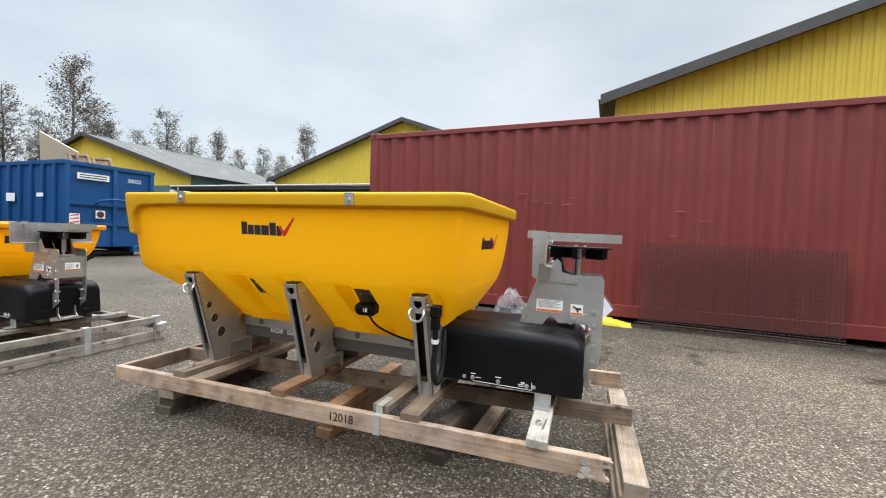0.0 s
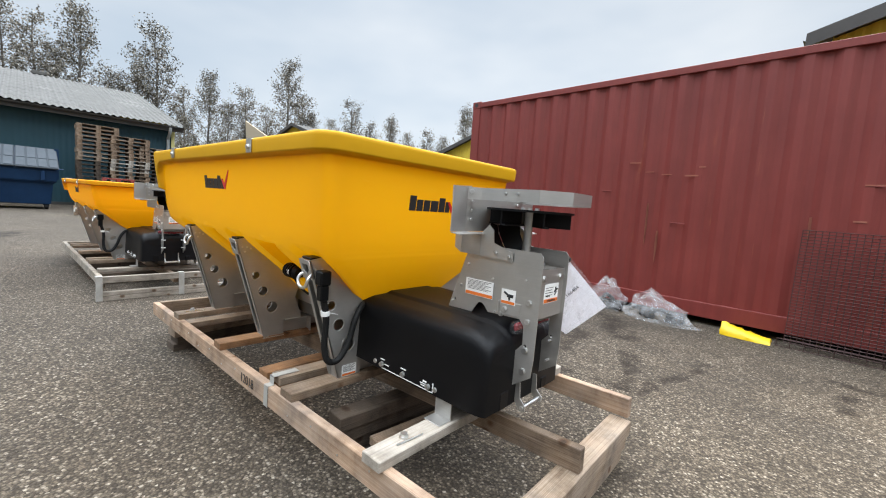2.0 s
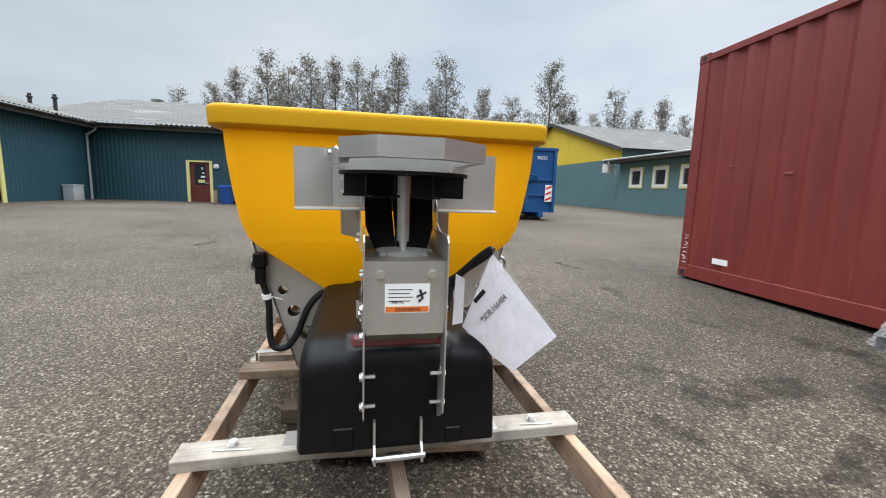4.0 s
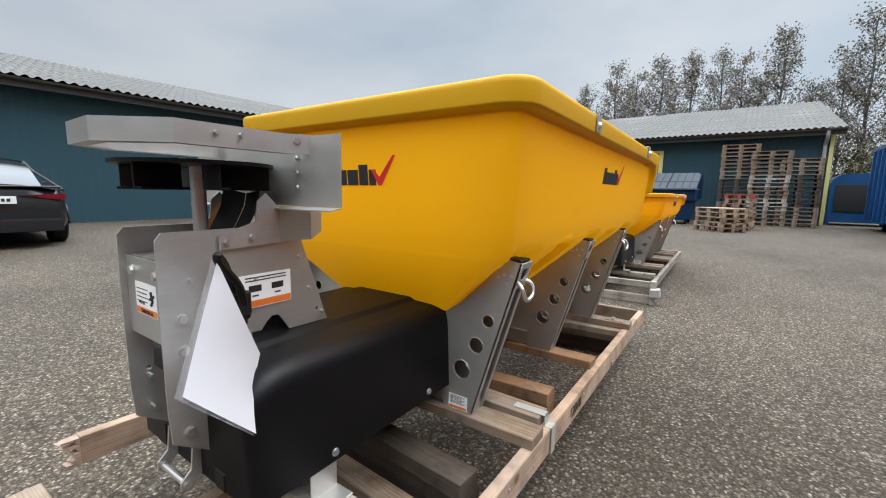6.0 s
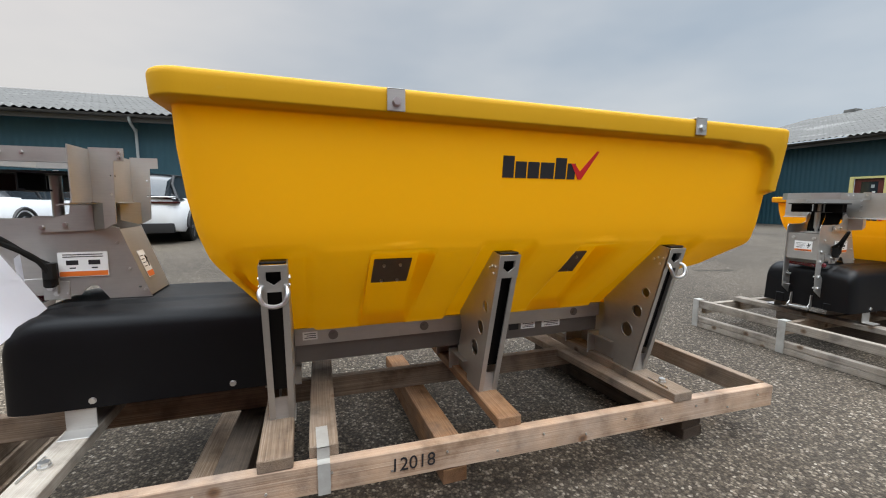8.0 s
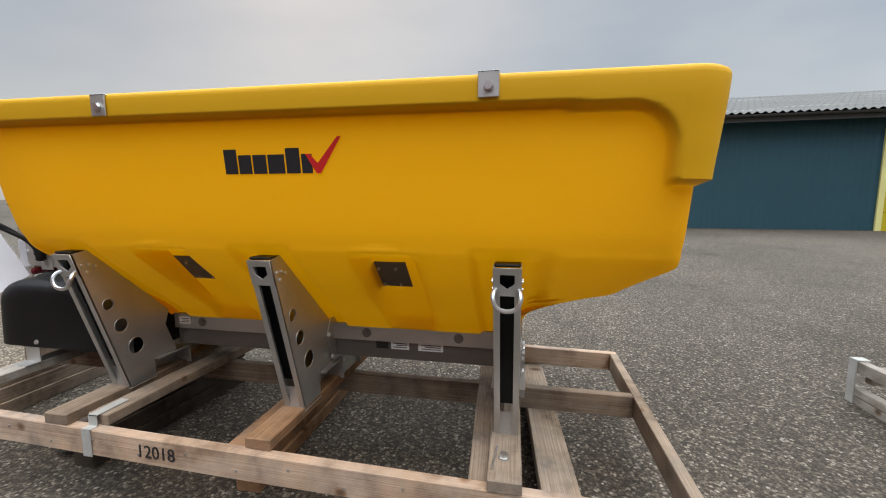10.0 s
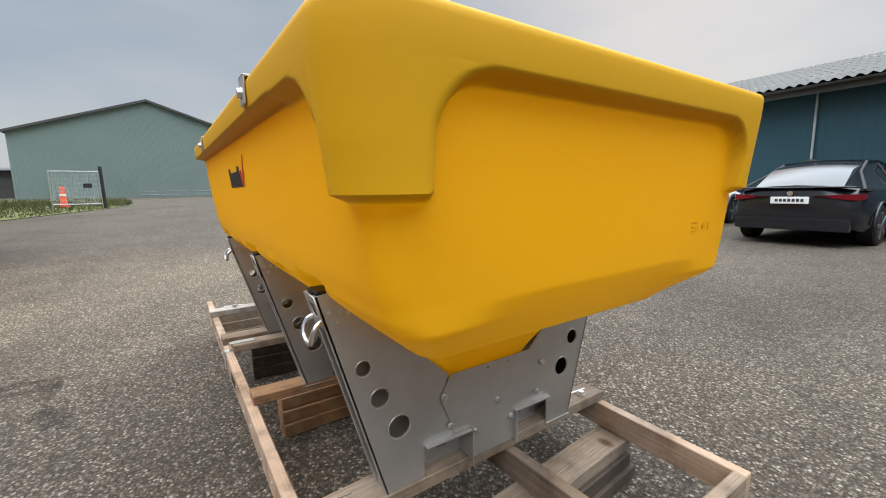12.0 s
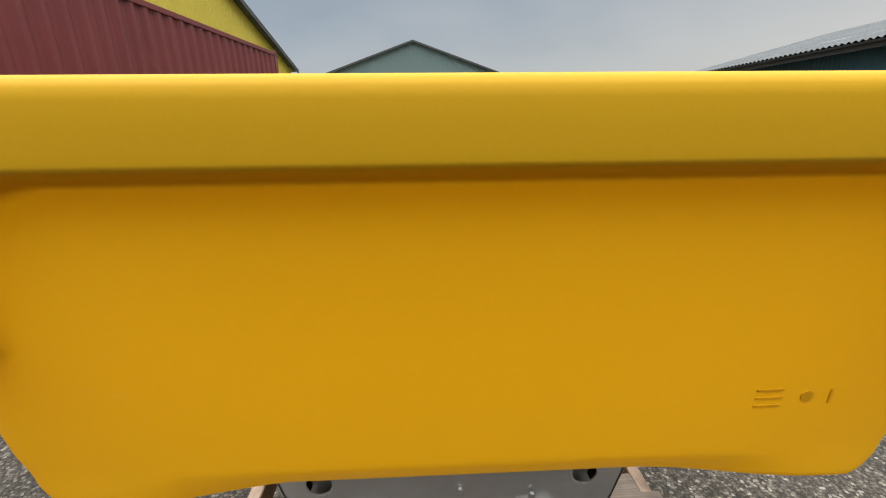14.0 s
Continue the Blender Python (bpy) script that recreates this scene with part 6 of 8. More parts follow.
def build_spreader(at, rz, body, label, low=1.0):
    lev = lambda z: 0.9 + (z - 0.9) * low
    t = thing("salt_spreader", label, "salt spreader", "salt spreaders in a row", at, rz)
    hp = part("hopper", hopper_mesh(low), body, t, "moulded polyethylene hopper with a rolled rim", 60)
    for s in (-1, 1):
        p = (-0.25, s * 0.5765, lev(1.155)) if s > 0 else (-0.615, s * 0.5765, lev(1.155))
        logo(hp, facing(p, (0, s, -0.11)), 0.365)
        for x in (-1.014, 0.106):
            bm = B()
            box(bm, x - 0.025, x + 0.025, min(s * 0.631, s * 0.636), max(s * 0.631, s * 0.636), lev(1.34) - 0.053, lev(1.34) + 0.008, 0.0015)
            box(bm, x - 0.025, x + 0.025, min(s * 0.57, s * 0.636), max(s * 0.57, s * 0.636), lev(1.34) + 0.003, lev(1.34) + 0.008, 0.0015)
            br = part("rim_bracket", bm, STEEL, hp, "grey steel rim bracket with a bolt")
            bm = B()
            bolt(bm, (x, s * 0.636, lev(1.34) - 0.028), (0, s, 0), 0.0105, 0.009)
            part("bolt", bm, ZINC, br)
        # recessed pocket plates
        for x in (0.066, -0.668):
            m2 = sheet([(-0.066, -0.066), (0.066, -0.066), (0.066, 0.066), (-0.066, 0.066)], (), 0.003)
            fm = facing((x, s * 0.3460, 0.800), (0, s, -0.93))
            pl = part("cover_plate", placed(m2, fm.copy()), COVER_D, hp, "dull dark cover plate", None)
            bolts("bolt", [(fm @ Vector((dx, dy, 0.003)), fm.to_3x3() @ Vector((0, 0, 1)), 0.005, 0.008) for dx in (-0.03, 0.028) for dy in (-0.052, 0.035)], ZINC, pl)
    logo(hp, facing((0.654, -0.168, lev(1.125)), (1, 0, -0.085)), 0.350)
    # moulded-in mark on the front end
    fm = facing((-1.5075, -0.385, lev(0.995)), (-1, 0, -0.05))
    bm = B()
    tube(bm, [fm @ Vector((0, 0, -0.002)), fm @ Vector((0, 0, 0.0002))], 0.0075, 16)
    lit = bm.verts.layers.float.new("wall_glow")
    for v in bm.verts:
        v[lit] = 1.0
    part("moulded_dot", bm, body, hp, "", 30)
    for x0, x1, z0, z1 in [(-0.062, -0.030, -0.013 + i * 0.011, -0.0105 + i * 0.011) for i in range(3)] + [(0.027, 0.0295, -0.011, 0.009)]:
        bm = B()
        box(bm, x0, x1, z0, z1, -0.002, 0.0002, 0, fm)
        lit = bm.verts.layers.float.new("wall_glow")
        for v in bm.verts:
            v[lit] = 1.0
        part("moulded_bar", bm, body, hp)
    # trough under the hopper
    for s in (-1, 1):
        bm = B()
        box(bm, -1.02, 0.40, min(s * 0.138, s * 0.143), max(s * 0.138, s * 0.143), 0.4895, 0.552)
        box(bm, -1.02, 0.40, min(s * 0.118, s * 0.143), max(s * 0.118, s * 0.143), 0.487, 0.4895)
        bmesh.ops.remove_doubles(bm, verts=bm.verts, dist=0.0001)
        tr = part("trough_flange", bm, STEEL, t, "bright stainless trough flange", 20)
    bm = B()
    prof = [(-0.123, 0.487), (-0.123, 0.411), (0.123, 0.411), (0.123, 0.487), (0.118, 0.487), (0.118, 0.416), (-0.118, 0.416), (-0.118, 0.487)]
    ra, rb = [[bm.verts.new((x, a, b)) for a, b in prof] for x in (-1.02, 0.40)]
    for q in range(8):
        bm.faces.new((ra[q], ra[(q + 1) % 8], rb[(q + 1) % 8], rb[q]))
    bm.faces.new(ra)
    bm.faces.new(rb[::-1])
    part("auger_trough", bm, TROUGH, t, "dull folded auger trough", 20)
    for s in (-1, 1):
        for x in (0.258, -0.116, -0.498, -0.869):
            bm = B()
            tube(bm, [(x, s * 0.143, 0.519), (x, s * 0.146, 0.519)], 0.019, 14)
            tube(bm, [(x, s * 0.146, 0.519), (x, s * 0.152, 0.519)], 0.009, 10)
            part("trough_bolt", bm, TROUGH, tr)
    for s in (-1, 1):
        for x, w, mt in ((0.345, 0.055, LABEL_W), (-0.555, 0.05, INK), (-0.63, 0.075, LABEL_W), (-0.755, 0.10, LABEL_W)):
            bm = B()
            zc = 0.523 if x > 0 else 0.468
            yc = 0.1445 if x > 0 else 0.1245
            box(bm, x - w / 2, x + w / 2, min(s * yc, s * (yc + 0.0008)), max(s * yc, s * (yc + 0.0008)), zc - 0.016, zc + 0.016)
            lb = part("trough_label", bm, mt, tr, "small printed label", None)
            if mt is LABEL_W:
                bm = B()
                for i in range(3):
                    box(bm, x - w * 0.4, x + w * (0.38 - 0.15 * (i % 2)), min(s * (yc + 0.0008), s * (yc + 0.0013)), max(s * (yc + 0.0008), s * (yc + 0.0013)), zc - 0.009 + i * 0.008, zc - 0.006 + i * 0.008)
                part("small_print", bm, INK, lb, "", None)
    for c in LEGS:
        fz = 0.295 + 0.021 * (c + 0.3)
        for s in (-1, 1):
            lg = leg(t, c, s, c != LEGS[1], fz)
            if c == LEGS[2]:
                warning_label(lg, facing((c + 0.0405, s * 0.315, fz + 0.038), (1, 0, 0)), 0.075, 0.052, 0)
        end_plate(t, c, -1 if c != LEGS[2] else 1, fz)
    chute_cover(t)
    chute_frame(t)
    deflector(t)
    # small angle brackets that hold the cover to the timber
    for s in (-1, 1):
        bm = B()
        box(bm, 0.985, 1.065, min(s * 0.268, s * 0.272), max(s * 0.268, s * 0.272), 0.335, 0.43, 0.001)
        box(bm, 0.985, 1.065, min(s * 0.268, s * 0.33), max(s * 0.268, s * 0.33), 0.332, 0.336, 0.001)
        part("hold_down_bracket", bm, STEEL, t)
    # wiring loom: plug on the near leg and a hanging loop
    bm = B()
    px, py = 0.525, -0.49
    box(bm, px - 0.022, px + 0.025, py - 0.03, py + 0.02, 0.765, 0.825, 0.006)
    box(bm, px - 0.018, px + 0.02, py - 0.024, py + 0.014, 0.70, 0.765, 0.005)
    part("power_plug", bm, BLACK, t, "black heavy-duty power plug on the leg")
    bm = B()
    tube(bm, curve_pts([(px, py, 0.71), (px - 0.005, py + 0.02, 0.62), (px - 0.01, py + 0.02, 0.50), (px + 0.0, py + 0.035, 0.435), (px, py + 0.085, 0.43), (px, py + 0.13, 0.49), (px - 0.01, py + 0.17, 0.59), (px - 0.03, py + 0.22, 0.645), (px - 0.05, py + 0.28, 0.65)], 5), 0.0135, 10)
    cb = part("cable", bm, RUBBER, t, "thick black corrugated cable loop")
    bm = B()
    tube(bm, [(px - 0.003, py + 0.012, 0.655), (px - 0.004, py + 0.014, 0.635)], 0.018, 10)
    tube(bm, [(px - 0.003, py + 0.03, 0.645), (px - 0.004, py + 0.075, 0.63)], 0.002, 5)
    part("cable_tie", bm, LABEL_W, cb)
    # vibrator in the pocket on the near side
    bm = B()
    tube(bm, [(0.025, -0.395, 0.745), (0.04, -0.395, 0.745), (0.125, -0.39, 0.742), (0.14, -0.39, 0.742)], [0.022, 0.034, 0.034, 0.022], 16)
    box(bm, 0.06, 0.13, -0.40, -0.33, 0.715, 0.775, 0.006)
    for k in range(4):
        tube(bm, [(0.05 + k * 0.02, -0.395, 0.745), (0.056 + k * 0.02, -0.395, 0.745)], 0.037, 16)
    vb = part("vibrator", bm, BLACK, t, "black finned vibrator motor")
    bm = B()
    box(bm, 0.085, 0.115, -0.429, -0.4265, 0.735, 0.755)
    part("rating_plate", bm, LABEL_W, vb)
    bm = B()
    tube(bm, curve_pts([(0.10, -0.40, 0.72), (0.14, -0.36, 0.65), (0.22, -0.26, 0.58), (0.32, -0.20, 0.545), (0.42, -0.17, 0.54)], 5), 0.006, 8)
    part("cable", bm, RUBBER, t)
    # loom at the spinner stand
    bm = B()
    tube(bm, curve_pts([(1.14, 0.105, 0.83), (1.16, 0.15, 0.86), (1.20, 0.20, 0.92), (1.225, 0.225, 0.945), (1.215, 0.215, 0.925), (1.15, 0.16, 0.86), (1.12, 0.13, 0.78)], 5), 0.009, 8)
    box(bm, 1.12, 1.15, 0.105, 0.14, 0.76, 0.83, 0.006)
    tube(bm, [(1.13, 0.13, 0.84), (1.13, 0.13, 0.79)], 0.02, 10)
    part("cable", bm, RUBBER, t, "short black cable with a weatherproof plug")
    bm = B()
    box(bm, 1.095, 1.165, 0.102, 0.106, 0.715, 0.775, 0.001)
    part("plug_bracket", bm, STEEL_D, t)
    return t


build_spreader((0, 0, 0), 0, YELLOW, "yellow hopper salt spreader with stainless legs on a timber pallet")
build_spreader((-4.24, -0.12, -0.085), 0.0, ORANGE, "amber-yellow hopper salt spreader further along the row", 0.62)


def order_sheet():
    """Papers in a clear sleeve that hang by one corner."""
    t = thing("paper_sleeve", "white order papers in a clear sleeve hanging from the spinner stand", "paper")
    P = dict(top=Vector((1.230, 0.226, 0.952)), right=Vector((1.366, 0.362, 0.757)), bot=Vector((1.214, 0.312, 0.598)), left=Vector((1.120, 0.180, 0.705)))
    nrm = (P["right"] - P["left"]).cross(P["top"] - P["bot"]).normalized()
    for nm, mt, ins, off in (("paper_page", PAPER, 0.05, 0.0), ("clear_sleeve", SLEEVE, 0.0, 0.004)):
        bm = B()
        k = 10
        g = [[None] * (k + 1) for _ in range(k + 1)]
        for i in range(k + 1):
            for j in range(k + 1):
                u, v = 0.4 * ins + (1 - 0.8 * ins) * i / k, ins + (1 - 1.1 * ins) * j / k
                q = P["top"].lerp(P["right"], u).lerp(P["left"].lerp(P["bot"], u), v)
                g[i][j] = bm.verts.new(q + nrm * (0.012 * math.sin(u * 3.1) * math.sin(v * 2.2) + off))
        for i in range(k):
            for j in range(k):
                bm.faces.new((g[i][j], g[i + 1][j], g[i + 1][j + 1], g[i][j + 1]))
        bmesh.ops.solidify(bm, geom=bm.faces[:], thickness=0.0015)
        part(nm, bm, mt, t, "", 60)
    side = nrm if nrm.y < 0 else -nrm
    # reads upwards, along the lower edge
    rd = (P["right"] - P["bot"])
    rd = (rd - side * rd.dot(side)).normalized()
    m = Matrix((rd, side.cross(rd), side)).transposed().to_4x4()
    c = P["top"].lerp(P["right"], 0.33).lerp(P["left"].lerp(P["bot"], 0.33), 0.45)
    m.translation = c + side * 0.016
    words("*SOR:166484", 0.0225, m, "page_text", INK, t, "black printed order number")
    bm = B()
    vs = [bm.verts.new(p) for p in ((1.192, 0.136, 0.733), (1.196, 0.164, 0.740), (1.200, 0.164, 0.862), (1.196, 0.140, 0.875))]
    bm.faces.new(vs)
    bmesh.ops.solidify(bm, geom=bm.faces[:], thickness=0.001)
    part("paper_tag", bm, PAPER, t, "narrow white tag with pen marks", None)
    bm = B()
    mm = m.copy()
    mm.translation = m.translation - m.col[1].to_3d() * -0.05
    box(bm, -0.035, 0.02, -0.006, 0.006, 0, 0.001, 0, mm)
    part("page_print", bm, INK, t, "", None)
    return t


order_sheet()


# ---- pallets under the spreaders ----
def timber(name, x0, x1, y0, y1, z0, z1, mat, parent, tilt=0.0, yaw=0.0, label=""):
    bm = B()
    long_x = (x1 - x0) >= (y1 - y0)
    cx, cy, cz = (x0 + x1) / 2, (y0 + y1) / 2, (z0 + z1) / 2
    L = (x1 - x0) if long_x else (y1 - y0)
    w = (y1 - y0) if long_x else (x1 - x0)
    box(bm, -L / 2, L / 2, -w / 2, w / 2, -(z1 - z0) / 2, (z1 - z0) / 2, 0.003)
    bmesh.ops.subdivide_edges(bm, edges=[e for e in bm.edges if e.calc_length() > L * 0.8], cuts=6)
    for v in bm.verts:
        q = v.co * 3.0 + Vector((cx * 7, cy * 5, cz * 11))
        v.co += Vector((0, noise.noise(q), noise.noise(q + Vector((9, 3, 1))))) * 0.0035
    ob = part(name, bm, mat, parent, label, 30)
    ob.matrix_basis = pose(cx, cy, cz, 0, -math.degrees(tilt) if long_x else 0, (0 if long_x else 90) + yaw)
    return ob


def pallet_main():
    t = thing("timber_pallet", "long low pallet of pine boards and grey crosspieces", "pallet", "pallets under the spreaders")
    k = 0.021
    zt = lambda x: 0.267 + k * (x + 0.3)
    h = 0.092
    def along(name, x0, x1, y0, y1, mat, yaw=0.0, dz=0.0, label=""):
        z = zt((x0 + x1) / 2) + dz
        return timber(name, x0, x1, y0, y1, z - h, z, mat, t, k, yaw, label)
    a = along("side_board", -1.60, 1.29, -0.602, -0.564, PINE, 0.0, 0, "pale pine side board with a stencilled number and a split end")
    b = along("side_board", -1.60, 1.44, 0.562, 0.600, PINE, 0.0, 0, "pale pine side board with a stencilled number")
    along("centre_board", -1.57, 1.46, -0.065, -0.025, DULLWOOD, 2.2, -0.004)
    timber("end_board", -1.602, -1.564, -0.562, 0.560, zt(-1.58) - h, zt(-1.58), GREYWOOD, t)
    # the splintered tip of the near board, with flaking white paint
    bm = B()
    rnd = random.Random(21)
    z, top = zt(1.29) - h + 0.002, zt(1.29) - 0.002
    while z < top - 0.006:
        th = min(rnd.uniform(0.008, 0.02), top - z)
        tip = 0.012 + 0.05 * rnd.random() ** 1.5
        y0, y1 = -0.602 + rnd.uniform(0, 0.008), -0.564 - rnd.uniform(0, 0.008)
        base = [bm.verts.new(p) for p in ((1.288, -0.602, z), (1.288, -0.564, z), (1.288, -0.564, z + th), (1.288, -0.602, z + th))]
        end = [bm.verts.new(p) for p in ((1.288 + tip, y0, z + th * 0.2), (1.288 + tip * rnd.uniform(0.5, 1.0), y1, z + th * 0.15), (1.288 + tip * rnd.uniform(0.4, 1.0), y1, z + th * 0.9), (1.288 + tip * rnd.uniform(0.6, 1.1), y0, z + th))]
        for q in range(4):
            bm.faces.new((base[q], base[(q + 1) % 4], end[(q + 1) % 4], end[q]))
        bm.faces.new(end)
        bm.faces.new(base[::-1])
        z += th
    part("splinter", bm, PINE, t, "bright broken pine end", None)
    bm = B()
    for i in range(9):
        u, v, w = 1.215 + rnd.random() * 0.06, zt(1.25) - h + 0.008 + rnd.random() * 0.07, rnd.uniform(0.008, 0.02)
        vs = [bm.verts.new((u + w * rnd.uniform(0.7, 1.2) * math.cos(k * 1.047), -0.6070 - 0.0004 * i, v + 0.6 * w * rnd.uniform(0.6, 1.2) * math.sin(k * 1.047))) for k in range(6)]
        bm.faces.new(vs)
    bmesh.ops.recalc_face_normals(bm, faces=bm.faces)
    part("paint_flakes", bm, WHITEWOOD, t, "flakes of white paint on the broken end", None)
    for x, w, mat, yaw, y0, y1, dz in ((-1.055, 0.095, GREYWOOD, 1.0, -0.60, 0.602, 0.0), (-0.972, 0.085, GREYWOOD, 3.2, -0.575, 0.56, -0.040), (-0.31, 0.09, BROWNWOOD, -1.0, -0.60, 0.575, 0.0),
                                       (0.30, 0.085, GREYWOOD, -2.0, -0.56, 0.565, 0.0), (0.452, 0.095, DULLWOOD, 0.0, -0.60, 0.60, 0.0), (1.035, 0.088, WHITEWOOD, 0.5, -0.62, 0.61, 0.0)):
        z = zt(x) + 0.038 + dz
        timber("crosspiece", x - w / 2, x + w / 2, y0, y1, z - 0.038, z, mat, t, 0, yaw)
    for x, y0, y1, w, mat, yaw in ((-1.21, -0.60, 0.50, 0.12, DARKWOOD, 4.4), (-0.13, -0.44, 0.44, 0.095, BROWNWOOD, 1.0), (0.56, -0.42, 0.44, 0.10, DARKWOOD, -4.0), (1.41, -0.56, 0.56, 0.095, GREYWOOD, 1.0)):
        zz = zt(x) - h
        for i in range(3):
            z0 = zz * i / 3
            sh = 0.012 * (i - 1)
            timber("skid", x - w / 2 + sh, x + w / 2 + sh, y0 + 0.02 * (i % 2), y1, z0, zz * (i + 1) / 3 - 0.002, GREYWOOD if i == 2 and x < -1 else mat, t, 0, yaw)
    timber("skid", 0.66, 0.75, -0.30, 0.42, 0.05, 0.09, DULLWOOD, t, 0, -4)
    # stencilled numbers on both side boards
    for s, x in ((-1, 0.083), (1, 0.053)):
        z = zt(x) - 0.046
        words("12018", 0.062, facing((x, s * 0.6048 if s < 0 else 0.6030, z), (0, s, 0)) @ pose(0, 0, 0, 0, 0, (1 if s < 0 else -1) * math.degrees(k)) @ Matrix.Diagonal((0.95, 1, 1, 1)), "stencil", INK, t, "black stencilled number")
    # plastic strap round a crosspiece and the boards
    for s in (-1, 1):
        bm = B()
        x = 0.322 if s > 0 else 0.285
        z = zt(0.3)
        box(bm, x - 0.018, x + 0.018, s * 0.52 - 0.06, s * 0.52 + 0.06, z + 0.0385, z + 0.0405)
        box(bm, x - 0.018, x + 0.018, min(s * 0.578, s * 0.606), max(s * 0.578, s * 0.606), z + 0.002, z + 0.004)
        box(bm, x - 0.018, x + 0.018, min(s * 0.578, s * 0.580), max(s * 0.578, s * 0.580), z + 0.002, z + 0.0405)
        box(bm, x - 0.018, x + 0.018, min(s * 0.6045, s * 0.6065), max(s * 0.6045, s * 0.6065), z - h, z + 0.004)
        part("strap", bm, STRAP, t, "worn pale plastic strap")
    # fixings
    for x, y in ((1.03, -0.47), (1.03, 0.46), (-1.06, 0.50), (-1.06, -0.50)):
        z = zt(x) + 0.038
        bm = B()
        bolt(bm, (x, y, z), (0, 0, 1), 0.013, 0.016)
        part("lag_bolt", bm, ZINC, t)
        bm = B()
        tube(bm, [(x + 0.022, y - 0.05, z + 0.003), (x + 0.03, y + 0.06, z + 0.003)], 0.003, 5)
        part("loose_nail", bm, ZINC, t)
    for s in (-1, 1):
        for i in range(16):
            x = -1.5 + i * 0.18
            z = zt(x) - 0.03 - 0.03 * (i % 2)
            bm = B()
            tube(bm, [(x, s * 0.600, z), (x, s * 0.6045, z)], 0.004, 6)
            part("nail_head", bm, ZINC, t)
    return t


def pallet_far():
    t = thing("timber_pallet", "pale grey weathered timber pallet with a double end rail", "pallet", "pallets under the spreaders", (-4.24, -0.12, 0))
    zt, h = 0.20, 0.085
    for y in (-0.62, 0.58):
        timber("side_board", -1.6, 1.40, y, y + 0.04, zt - h, zt, FADEDWOOD, t)
    timber("centre_board", -1.58, 1.38, -0.03, 0.01, zt - h, zt, GREYWOOD, t)
    timber("end_board", -1.62, -1.58, -0.60, 0.60, zt - h, zt, FADEDWOOD, t)
    for x, m in ((-1.06, GREYWOOD), (-0.86, GREYWOOD), (-0.31, GREYWOOD), (0.30, GREYWOOD), (0.45, GREYWOOD), (1.03, FADEDWOOD)):
        timber("crosspiece", x - 0.045, x + 0.045, -0.59, 0.585, zt + 0.001, zt + 0.038, m, t)
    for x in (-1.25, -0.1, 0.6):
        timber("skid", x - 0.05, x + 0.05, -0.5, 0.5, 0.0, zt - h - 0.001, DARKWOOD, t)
    timber("end_rail", 1.401, 1.445, -0.66, 0.64, 0.165, 0.225, FADEDWOOD, t)
    timber("end_rail", 1.401, 1.445, -0.66, 0.64, 0.045, 0.085, FADEDWOOD, t)
    timber("end_rail", 1.401, 1.445, -0.66, 0.64, 0.0, 0.042, FADEDWOOD, t)
    for y in (-0.66, 0.0, 0.60):
        bm = B()
        box(bm, 1.446, 1.452, y, y + 0.05, 0.0, 0.23, 0.001)
        box(bm, 1.39, 1.452, y, y + 0.05, 0.226, 0.232, 0.001)
        part("strap", bm, STRAP, t, "worn pale plastic strap")
    bm = B()
    box(bm, 1.40, 1.50, 0.61, 0.70, 0.01, 0.10, 0.01, pose(0, 0, 0, 6, 0, 0))
    part("torn_wrap", bm, STRAP, t, "crumpled grey torn wrapping")
    return t


pallet_main()
pallet_far()


# ---- along the container ----
def wire_mesh():
    t = thing("wire_mesh_panel", "rusty welded wire mesh panel leaning on the container", "mesh panel", at=(1.88, 3.93, 0.0), rz=-2.06)
    n = 46
    lean = lambda z: 0.10 * (1 - z / 1.16) - 0.02
    bm = B()
    tube(bm, [(0, -lean(0.05), 0.05), (0, -lean(1.16), 1.16)], 0.0036, 4, False)
    up = finish(bm, "wire", MESH)
    bm = B()
    tube(bm, [(0, -0.004, 0), (2.2, -0.004, 0)], 0.0036, 4, False)
    cross = finish(bm, "wire", MESH)
    for i in range(n + 1):
        ob = part("wire", up.copy() if i == 0 else up, MESH, t)
        ob.location = (2.2 * i / n, 0, 0)
    for j in range(38):
        z = 0.05 + 1.11 * j / 37
        ob = part("wire", cross, MESH, t)
        ob.location = (0, -lean(z), z)
    for i in range(24):
        x = -0.05 + 2.4 * i / 23
        bm = B()
        tube(bm, [(x, -0.14, 0.004), (x, -0.14, 0.085)], 0.003, 4)
        part("short_wire", bm, MESH, t)
    for z in (0.085, 0.01):
        bm = B()
        tube(bm, [(-0.05, -0.14, z), (2.35, -0.14, z)], 0.004, 5)
        part("edge_wire", bm, MESH, t)
    return t


wire_mesh()


